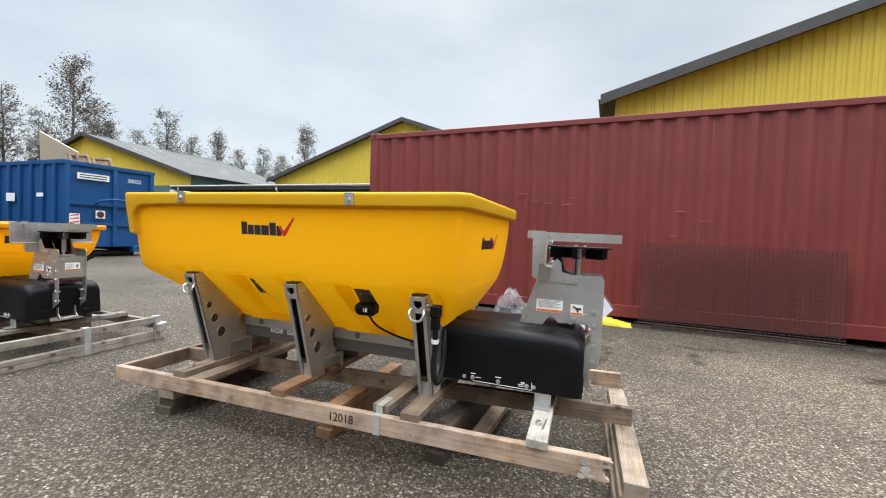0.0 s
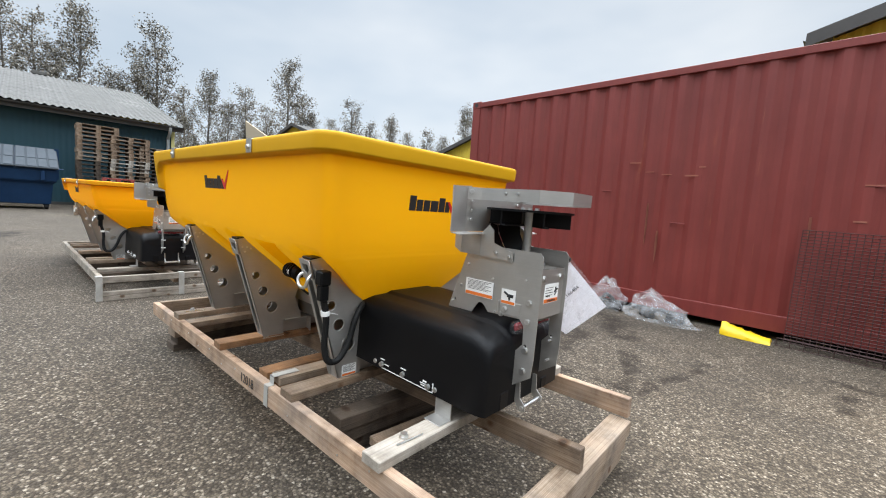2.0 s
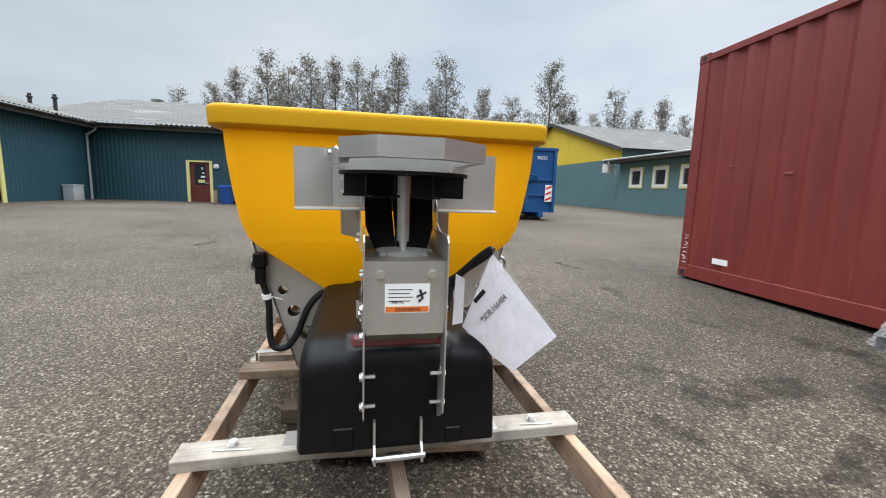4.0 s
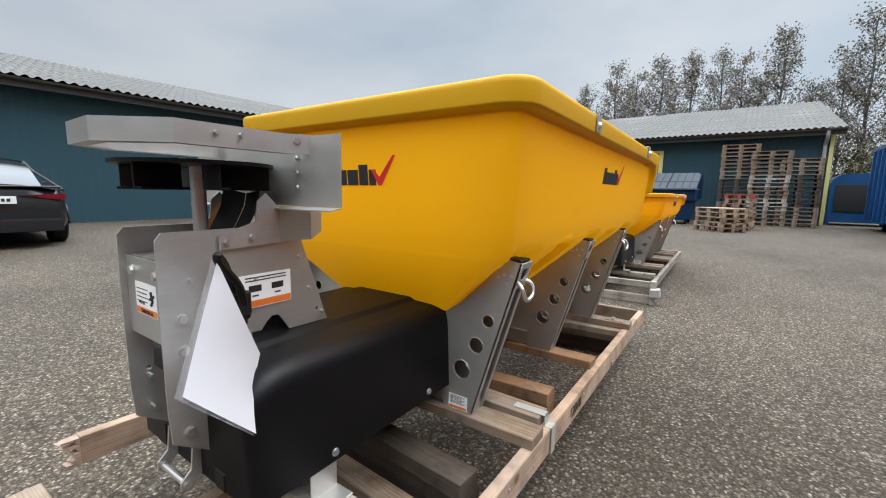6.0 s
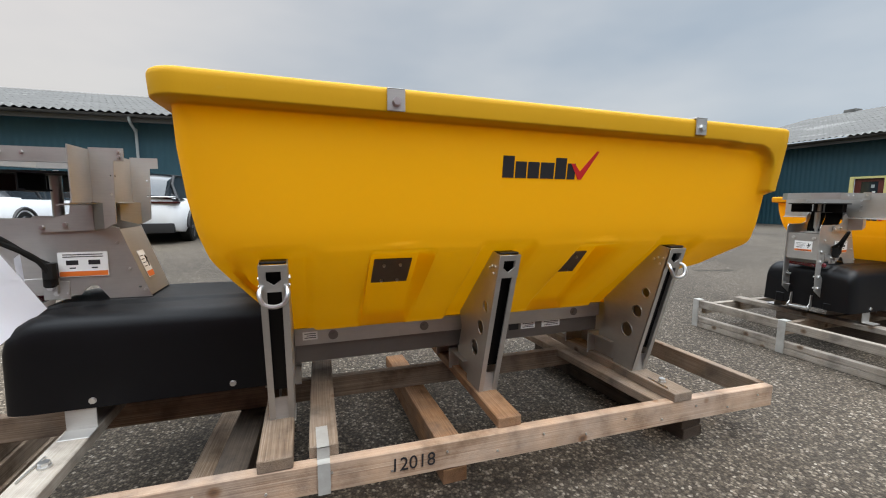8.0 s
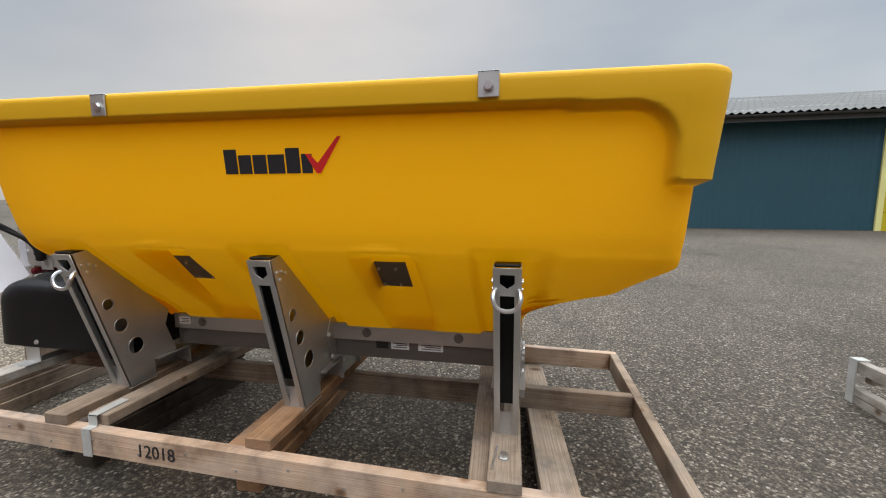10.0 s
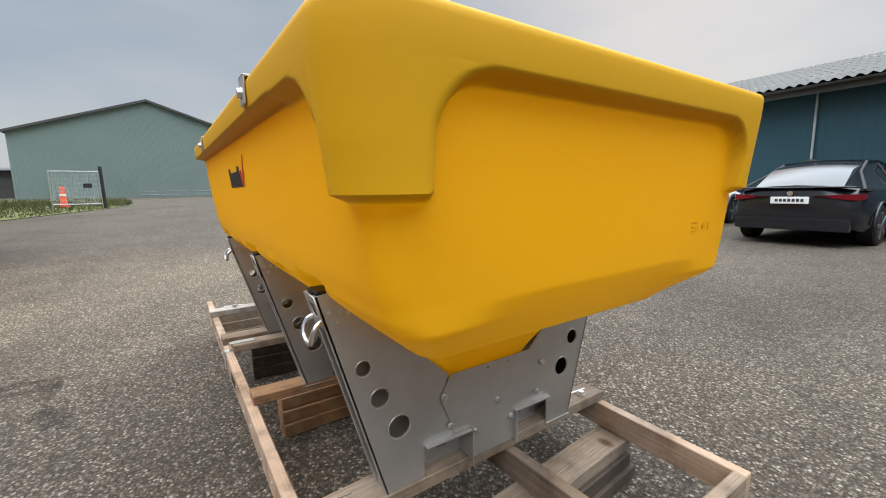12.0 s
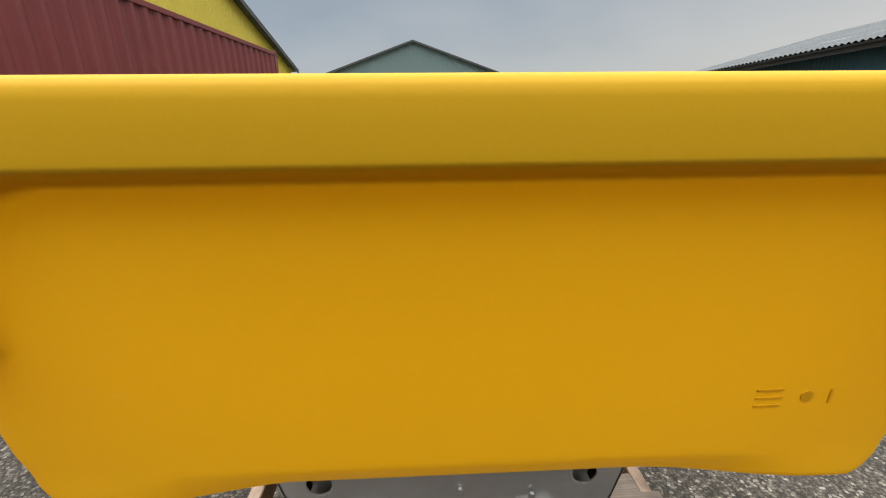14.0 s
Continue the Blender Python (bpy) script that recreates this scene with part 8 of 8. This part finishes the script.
    for s in (-1, 1):
        if suv:
            bm = B()
            box(bm, min(s * 0.30, s * 0.80), max(s * 0.30, s * 0.80), -0.022, 0.10, zl - 0.022, zl + 0.022, 0.018)
            box(bm, min(s * 0.76, s * 0.862), max(s * 0.76, s * 0.862), 0.02, 0.24, zl - 0.022, zl + 0.022, 0.018)
            part("tail_lamp", bm, LAMP_D, t, "narrow red tail lamp")
            continue
        # a lamp that tapers inwards and wraps round the corner, with a smoked inner tip
        for nm, mt, rows in (("tail_lamp", LAMP_R, ((0.50, -0.020, -0.012, 0.030), (0.62, -0.018, -0.030, 0.038), (0.74, -0.006, -0.044, 0.044), (0.82, 0.030, -0.050, 0.048), (0.862, 0.120, -0.046, 0.046), (0.885, 0.260, -0.020, 0.036))),
                             ("lamp_tip", LAMP_D, ((0.30, -0.016, 0.008, 0.020), (0.42, -0.017, -0.004, 0.026), (0.50, -0.018, -0.012, 0.030)))):
            bm = B()
            rr = [[bm.verts.new(p) for p in ((s * x, y - 0.012, zl + z0), (s * x, y - 0.012, zl + z1), (s * (x - 0.03), y + 0.10, zl + z1), (s * (x - 0.03), y + 0.10, zl + z0))] for x, y, z0, z1 in rows]
            for p, q in zip(rr, rr[1:]):
                for i in range(4):
                    bm.faces.new((p[i], p[(i + 1) % 4], q[(i + 1) % 4], q[i]))
            bm.faces.new(rr[0])
            bm.faces.new(rr[-1])
            part(nm, bm, mt, t, "tapering red tail lamp" if mt is LAMP_R else "smoked inner lamp tip")
    bm = B()
    box(bm, -0.26, 0.26, -0.033, -0.022, 0.70 if not suv else 0.60, 0.815 if not suv else 0.715, 0.004)
    pl = part("number_plate", bm, PLATE, t, "white number plate with plain bars", None)
    bm = B()
    zz = 0.757 if not suv else 0.657
    for x0, x1 in [(-0.195 + k * 0.058, -0.155 + k * 0.058) for k in range(7)]:
        box(bm, x0, x1, -0.036, -0.033, zz - 0.024, zz + 0.024)
    part("plate_bars", bm, INK, pl, "", None)
    bm = B()
    box(bm, -0.80, 0.80, -0.03, 0.22, belt + 0.035, belt + 0.06, 0.01)
    part("boot_lip", bm, paint, t)
    bm = B()
    tube(bm, [(0, -0.012, zl + 0.06), (0, -0.022, zl + 0.06)], 0.04, 16)
    part("badge", bm, ZINC, t, "round plain badge")
    for s in (-1, 1):
        bm = B()
        box(bm, s * (W / 2) - 0.012, s * (W / 2) + 0.012, 1.3, L - 1.4, zb - 0.01, zb + 0.13, 0.01)
        part("sill", bm, TRIMK, t)
    return t


car("parked_car", "dark graphite saloon car parked nose to the workshop wall", (0.42, -7.93, 0.09), 180 + TURN, PAINT_K, 4.75, 1.86, 1.45, [(0.22, 0.99, 0.60), (0.75, 1.28, 0.56), (1.35, 1.42, 0.57), (2.0, 1.45, 0.58), (2.55, 1.40, 0.58), (3.45, 0.97, 0.66)], False)
car("parked_car", "white crossover car with a black roof parked at the workshop wall", (3.75, -8.4, 0.09), 180 + TURN, PAINT_W, 4.4, 1.85, 1.58, [(0.12, 1.06, 0.60), (0.42, 1.40, 0.58), (0.9, 1.54, 0.57), (1.7, 1.57, 0.58), (2.35, 1.50, 0.58), (3.2, 1.03, 0.68)], True)
# a third pale car beside the crossover
car("parked_car", "silver-white hatchback parked at the workshop wall", (6.75, -8.3, 0.09), 180 + TURN, PAINT_W, 4.1, 1.75, 1.5, [(0.12, 1.06, 0.60), (0.42, 1.36, 0.58), (0.9, 1.48, 0.57), (1.7, 1.51, 0.58), (2.3, 1.44, 0.58), (3.1, 1.0, 0.68)], True)


# ---- the eastern entrance ----
DULL = painted("dull_zinc", (0.16, 0.17, 0.17), (0.22, 0.23, 0.23), 0.7, 0.2, 2.0, 20, 0.03)
DRY = painted("dry_stems", (0.085, 0.068, 0.042), (0.14, 0.115, 0.075), 0.9, 0, 3.0, 20, 0.05)
BLUE_ROOF = painted("faded_blue_sheet", (0.015, 0.07, 0.24), (0.03, 0.10, 0.29), 0.85, 0, 0.5, 20, 0.03)


def fence_post():
    bm = B()
    tube(bm, [(0, -3.17, -0.4), (0.0, -3.23, 2.62)], 0.11, 10)
    return bm


def entrance():
    x = 30.0
    gz = ground_z(x, 4)
    t = thing("mesh_gate", "open galvanised mesh gate with a small sign", "gate", at=(x, 4.95, gz + 0.2))
    bm = B()
    for y in (-1.15, 1.1):
        tube(bm, [(0, y, -0.24), (0, y, 2.05)], 0.035, 8)
    for z in (0.1, 2.0):
        tube(bm, [(0, -1.15, z), (0, 1.1, z)], 0.025, 8)
    part("gate_frame", bm, GALV, t)
    bm = B()
    for i in range(30):
        y = -1.12 + i * 0.075
        tube(bm, [(0, y, 0.1), (0, y, 2.0)], 0.003, 4, False)
    for i in range(26):
        tube(bm, [(0, -1.15, 0.1 + i * 0.075), (0, 1.1, 0.1 + i * 0.075)], 0.003, 4, False)
    part("wire_grid", bm, GALV, t, "", None)
    bm = B()
    tube(bm, [(0, -1.24, -0.4), (0.0, -1.20, 2.3)], 0.09, 10)
    part("gate_post", bm, TRIMK, t, "thick dark gate post")
    bm = B()
    box(bm, -0.05, -0.04, -0.75, -0.35, 1.05, 1.3)
    part("gate_sign", bm, TRIMK, t)
    c = thing("traffic_marker", "slim orange traffic marker with pale bands", "traffic cone", at=(34, 6.15, ground_z(34, 6.15) + 0.03))
    bm = B()
    tube(bm, [(0, 0, 0.05), (0, 0, 1.33)], [0.20, 0.12], 14)
    tube(bm, [(0, 0, 0), (0, 0, 0.06)], 0.3, 14)
    part("marker_body", bm, CONE_O, c)
    bm = B()
    tube(bm, [(0, 0, 0.72), (0, 0, 0.84)], [0.168, 0.160], 14)
    part("pale_band", bm, LABEL_W, c)
    fence = thing("mesh_fence", "galvanised mesh fence with a thick dark gate post", "fence", at=(x, 0, gz + 0.2))
    for y in (-5.6, -8.0, -10.4):
        bm = B()
        tube(bm, [(0, y, -0.24), (0, y, 2.3)], 0.035, 8)
        part("post", bm, GALV, fence)
    bm = B()
    for z in (0.1, 2.25):
        tube(bm, [(0, -10.4, z), (0, -3.25, z)], 0.025, 8)
    part("rail", bm, GALV, fence)
    bm = B()
    for i in range(94):
        tube(bm, [(0, -3.3 - i * 0.075, 0.1), (0, -3.3 - i * 0.075, 2.25)], 0.003, 4, False)
    for i in range(29):
        tube(bm, [(0, -10.4, 0.1 + i * 0.075), (0, -3.25, 0.1 + i * 0.075)], 0.003, 4, False)
    part("wire_grid", bm, GALV, fence, "", None)
    gp = part("gate_post", fence_post(), TRIMK, fence, "thick dark gate post")
    for z, l in ((0.55, 0.95), (1.32, 0.55)):
        bm = B()
        box(bm, -0.04, 0.04, -3.2, -3.2 + l, z - 0.04, z + 0.04, 0.01)
        part("hinge_arm", bm, TRIMK, gp)
    rb = random.Random(31)
    bm = B()
    for i in range(420):
        y0 = -3.6 - 4.6 * rb.random()
        tall = (0.5 + 1.3 * math.exp(-((y0 + 5.6) / 1.3) ** 2)) * rb.uniform(0.55, 1.1)
        p = Vector((0.5 + rb.uniform(-0.35, 0.5), y0, -0.15))
        q = p + Vector((rb.uniform(-0.3, 0.3), rb.uniform(-0.5, 0.5), tall + 0.15))
        tube(bm, [p, p.lerp(q, 0.5) + Vector((0, rb.uniform(-0.1, 0.1), 0)), q], [0.011, 0.008, 0.003], 3, False)
        for k in range(9):
            c = p.lerp(q, 0.25 + 0.75 * rb.random()) + Vector((rb.gauss(0, 0.06), rb.gauss(0, 0.09), 0))
            u = Vector((rb.uniform(-1, 1), rb.uniform(-1, 1), rb.uniform(-1, 1))).normalized() * 0.06
            v = u.cross(Vector((rb.uniform(-1, 1), rb.uniform(-1, 1), rb.uniform(-1, 1)))).normalized() * 0.04
            bm.faces.new([bm.verts.new(c + o) for o in (u, v, -u, -v)])
    ob = solid("dry_bush", bm, DRY, "tangled dry brown bush growing behind the mesh fence", "bush", kind="stuff", smooth=None)
    ob.matrix_world = pose(x, 0, gz + 0.2)
    bh = thing("blue_hall", "distant storage hall with a faded blue roof", "building", at=(96, -24, 1.0))
    bm = B()
    box(bm, -5, 5, -9, 9, -1.5, 4.2, 0.05)
    part("wall", bm, GREY, bh)
    bm = B()
    e = [[bm.verts.new((px, py, pz)) for px, pz in ((-5.6, 4.0), (0, 7.0), (5.6, 4.0), (5.6, 4.25), (0, 7.3), (-5.6, 4.25))] for py in (-9.5, 9.5)]
    for i in range(6):
        bm.faces.new((e[0][i], e[0][(i + 1) % 6], e[1][(i + 1) % 6], e[1][i]))
    bm.faces.new(e[0])
    bm.faces.new(e[1])
    part("roof", bm, BLUE_ROOF, bh, "faded blue sheet roof")
    f = thing("pipe_barrier", "low galvanised pipe barrier along the hall", "barrier", at=(58, 0, ground_z(58, 0)))
    for y in range(-14, 4, 3):
        bm = B()
        tube(bm, [(0, y, 0), (0, y, 0.9)], 0.06, 8)
        part("post", bm, DULL, f)
    bm = B()
    for z in (0.45, 0.85):
        tube(bm, [(0, -15, z), (0, 3, z)], 0.05, 8)
    part("rail", bm, DULL, f)
    # verge
    rnd = random.Random(9)
    bm = B()
    pts = [(16, 6.9), (30, 3.4), (36, 2.6), (60, 5), (62, 16), (40, 26), (16, 24)]
    vs = [bm.verts.new((px, py, ground_z(px, py) + 0.03)) for px, py in pts]
    bm.faces.new(vs)
    solid("verge", bm, painted("verge_soil", (0.10, 0.12, 0.035), (0.15, 0.155, 0.055), 0.9, 0, 1.5, 20, 0.1), "short grass verge beside the entrance", "grass", kind="structure")
    bm = B()
    for i in range(9000):
        px = rnd.uniform(16, 48)
        lo = 6.9 - (px - 16) * 0.25 if px < 30 else 3.4 - (px - 30) * 0.13 if px < 36 else 2.6 + (px - 36) * 0.1
        py = rnd.uniform(lo, lo + 9)
        h = rnd.uniform(0.05, 0.16) if px < 33 else rnd.uniform(0.1, 0.5)
        a = rnd.uniform(0, 6.3)
        w = 0.03
        z = ground_z(px, py) + 0.03
        v = [bm.verts.new(q) for q in ((px - w * math.cos(a), py - w * math.sin(a), z), (px + w * math.cos(a), py + w * math.sin(a), z), (px + rnd.uniform(-0.08, 0.08), py + rnd.uniform(-0.08, 0.08), z + h))]
        bm.faces.new(v)
    solid("grass", bm, GRASS, "rough grass tufts on the verge", "grass", kind="stuff", smooth=None)
    h = thing("far_house", "low dark house with a pale roof in the distance", "house", at=(95, 27, 1.0))
    bm = B()
    box(bm, -6, 6, -8, 8, -1, 4.2)
    part("wall", bm, FASCIA, h)
    bm = B()
    box(bm, -7, 7, -9, 9, 4.2, 4.7, 0.1)
    part("roof", bm, GREY, h)
    p = thing("lamp_post", "thin grey lamp post in the distance", "post", at=(80, 20.5, 0.9))
    bm = B()
    tube(bm, [(0, 0, -0.5), (0, 0, 7.5)], 0.12, 8)
    part("pole", bm, GALV, p)


entrance()


# ---- between the skip and the long workshop ----
def waste_container():
    """Closed steel waste container with a rounded roof and a dark hatch, nose along own +x."""
    t = thing("waste_container", "closed blue steel waste container with a black hatch", "container", at=(-20.9, 5.35, 0), rz=TURN)
    bm = B()
    prof = [(-1.0, 0.12), (1.0, 0.12), (1.0, 1.45)] + [(1.0 - 0.55 * (1 - math.cos(a)), 1.45 + 0.6 * math.sin(a)) for a in [math.pi / 2 * k / 6 for k in range(1, 7)]]
    prof += [(-y, z) for y, z in reversed(prof[2:])]
    rows = [[bm.verts.new((x, y, z)) for y, z in prof] for x in (-1.6, 0.0)]
    n = len(prof)
    for k in range(n):
        bm.faces.new((rows[0][k], rows[0][(k + 1) % n], rows[1][(k + 1) % n], rows[1][k]))
    bm.faces.new(rows[0])
    bm.faces.new(rows[1])
    part("body", bm, BLUE, t, "", 30)
    bm = B()
    box(bm, -0.01, 0.05, -0.78, 0.62, 0.55, 1.62, 0.03)
    part("hatch", bm, TRIMK, t, "black rubber hatch")
    for y in (-0.92, 0.92):
        bm = B()
        box(bm, -1.55, 0.04, y - 0.06, y + 0.06, 0, 0.12, 0.01)
        part("skid", bm, BLUE, t)
        bm = B()
        box(bm, 0.0, 0.06, y - 0.05, y + 0.05, 0.12, 1.5, 0.01)
        part("corner_post", bm, BLUE, t)


waste_container()


def bush_mesh(seed):
    rb = random.Random(seed)
    wood_bm, leaf_bm = B(), B()
    for i in range(60):
        a = rb.uniform(0, 6.283)
        tip = Vector((math.cos(a) * rb.uniform(0.2, 1.7), math.sin(a) * rb.uniform(0.2, 1.7), rb.uniform(1.2, 3.7)))
        base = Vector((tip.x * 0.25, tip.y * 0.25, 0))
        mid = base.lerp(tip, 0.5) + Vector((0, 0, 0.25))
        tube(wood_bm, [base, mid, tip], [0.035, 0.02, 0.006], 4, False)
        for k in range(75):
            c = base.lerp(tip, 0.2 + 0.8 * rb.random()) + Vector((rb.gauss(0, 0.2), rb.gauss(0, 0.2), rb.gauss(0, 0.18)))
            u = Vector((rb.uniform(-1, 1), rb.uniform(-1, 1), rb.uniform(-1, 1))).normalized() * rb.uniform(0.05, 0.10)
            v = u.cross(Vector((rb.uniform(-1, 1), rb.uniform(-1, 1), rb.uniform(-1, 1)))).normalized() * 0.055
            leaf_bm.faces.new([leaf_bm.verts.new(c + o) for o in (u, v, -u, -v)])
    me_l = bpy.data.meshes.new("foliage")
    leaf_bm.to_mesh(me_l)
    leaf_bm.free()
    me_l.materials.append(BUSH)
    return finish(wood_bm, "stems", BARK, 60), me_l


BUSHES = [bush_mesh(71), bush_mesh(72)]
for i, (x, y, k) in enumerate(((-26.5, 7.3, 1.0), (-28.5, 9.6, 1.1), (-30.5, 12.0, 1.05), (-33.0, 8.0, 1.15))):
    t = thing("bush", "dense dark bush with small olive leaves", "bush", "bushes behind the skip", (x, y, 0), i * 70)
    t.scale = (k, k, k)
    for nm, me in zip(("stems", "foliage"), BUSHES[i % 2]):
        ob = new(nm, me)
        ob.parent = t


# ---- trees behind the sheds ----
def tree_meshes(seed, h):
    """A slender trunk with rising limbs, and a loose crown of single small leaves."""
    rnd = random.Random(seed)
    wood_bm, leaf_bm = B(), B()
    lean = (rnd.uniform(-0.3, 0.3), rnd.uniform(-0.3, 0.3))
    trunk = [Vector((lean[0] * (i / 8) ** 1.5 + rnd.uniform(-0.08, 0.08), lean[1] * (i / 8) ** 1.5 + rnd.uniform(-0.08, 0.08), h * 0.96 * i / 8)) for i in range(9)]
    tube(wood_bm, trunk, [0.16 * (1 - 0.85 * i / 8) * h / 12 for i in range(9)], 7)
    tips = []
    for i in range(95):
        f = 0.10 + 0.87 * rnd.random() ** 1.15
        k = f * 8
        j = min(7, int(k))
        p = trunk[j].lerp(trunk[j + 1], k - j)
        a = rnd.uniform(0, 6.283)
        L = h * (0.045 + 0.31 * (1 - f) ** 0.8) * rnd.uniform(0.55, 1.12) * (0.7 + 0.3 * smooth01(0.08, 0.25, f))
        d = Vector((math.cos(a), math.sin(a), rnd.uniform(0.75, 1.7))).normalized()
        q1 = p + d * L * 0.5 + Vector((0, 0, -0.03 * L))
        q2 = p + d * L + Vector((0, 0, 0.10 * L))
        r0 = 0.035 * (1 - 0.6 * f) * h / 12
        tube(wood_bm, [p, q1, q2], [r0, r0 * 0.6, r0 * 0.2], 4)
        for m in range(int(3 + 1.6 * L)):
            s = rnd.uniform(0.25, 1.0)
            b0 = p.lerp(q1, s * 2) if s < 0.5 else q1.lerp(q2, s * 2 - 1)
            dd = (d * 0.6 + Vector((rnd.uniform(-1, 1), rnd.uniform(-1, 1), rnd.uniform(-0.3, 0.8)))).normalized()
            b1 = b0 + dd * h * rnd.uniform(0.02, 0.06)
            tube(wood_bm, [b0, b1], [r0 * 0.35, r0 * 0.12], 3, False)
            tips.append((b0, b1))
        tips.append((q1, q2))
    for b0, b1 in tips:
        for m in range(rnd.randint(7, 14)):
            c = b0.lerp(b1, rnd.random() ** 0.7) + Vector((rnd.gauss(0, 0.15), rnd.gauss(0, 0.15), rnd.gauss(0, 0.14))) * h / 12
            s = rnd.uniform(0.04, 0.085) * h / 12
            u = Vector((rnd.uniform(-1, 1), rnd.uniform(-1, 1), rnd.uniform(-1, 1))).normalized() * s
            v = u.cross(Vector((rnd.uniform(-1, 1), rnd.uniform(-1, 1), rnd.uniform(-1, 1)))).normalized() * s * 0.75
            vs = [leaf_bm.verts.new(c + o) for o in (u, v, -u, -v)]
            leaf_bm.faces.new(vs)
    me_w = finish(wood_bm, "trunk", BARK, 60)
    me_l = bpy.data.meshes.new("crown")
    leaf_bm.to_mesh(me_l)
    leaf_bm.free()
    me_l.materials.append(LEAF)
    return me_w, me_l


TREES = [tree_meshes(11 + i, 12.0) for i in range(4)]


def plant(i, x, y, h):
    t = thing("tree", "slender leafy alder with thin autumn leaves behind the sheds", "tree", "trees behind the sheds", (x, y, 0), (i * 77) % 360)
    k = h / 12.0
    t.scale = (k * (0.9 + 0.2 * ((i * 13) % 7) / 7), k * (0.9 + 0.2 * ((i * 29) % 7) / 7), k)
    for nm, me in zip(("trunk", "crown"), TREES[i % 4]):
        ob = new(nm, me)
        ob.parent = t


spots = [(110, 10.5), (106.3, 11.3), (103.8, 13.4), (100.5, 15.4), (97.9, 14.2), (95.3, 15.4), (92, 15.7), (89.2, 15.4), (87.2, 14.6), (84, 16.4), (81, 11.5), (77.2, 16.6), (74.8, 11), (72.4, 13), (70.3, 10.5), (68.2, 12.2),
         (66, 10.5), (63.6, 15.7), (60.8, 10.8), (58, 10.2), (55.5, 12.5), (53, 10.2), (50.4, 11.3), (48, 9.6), (45.2, 10), (43, 9.3), (40.1, 13.2), (99, 12.5), (93.7, 13), (85.6, 12.3), (79, 12.8), (62, 12)]
for i, (az, h) in enumerate(spots):
    a = radians(az)
    d = 50 + 4 * ((i * 5) % 4) / 3
    plant(i, 1.6 - d * math.sin(a), -1.2 + d * math.cos(a), 1.1 + (h - 1.1) * 1.05 * d / 52)
for i, (x, y, h) in enumerate(((-14.5, -44, 10.5), (-10.5, -60, 12.5), (-26, -52, 11.0), (96, 38, 9), (104, 33, 8), (110, 45, 9))):
    plant(i + 40, x, y, h)
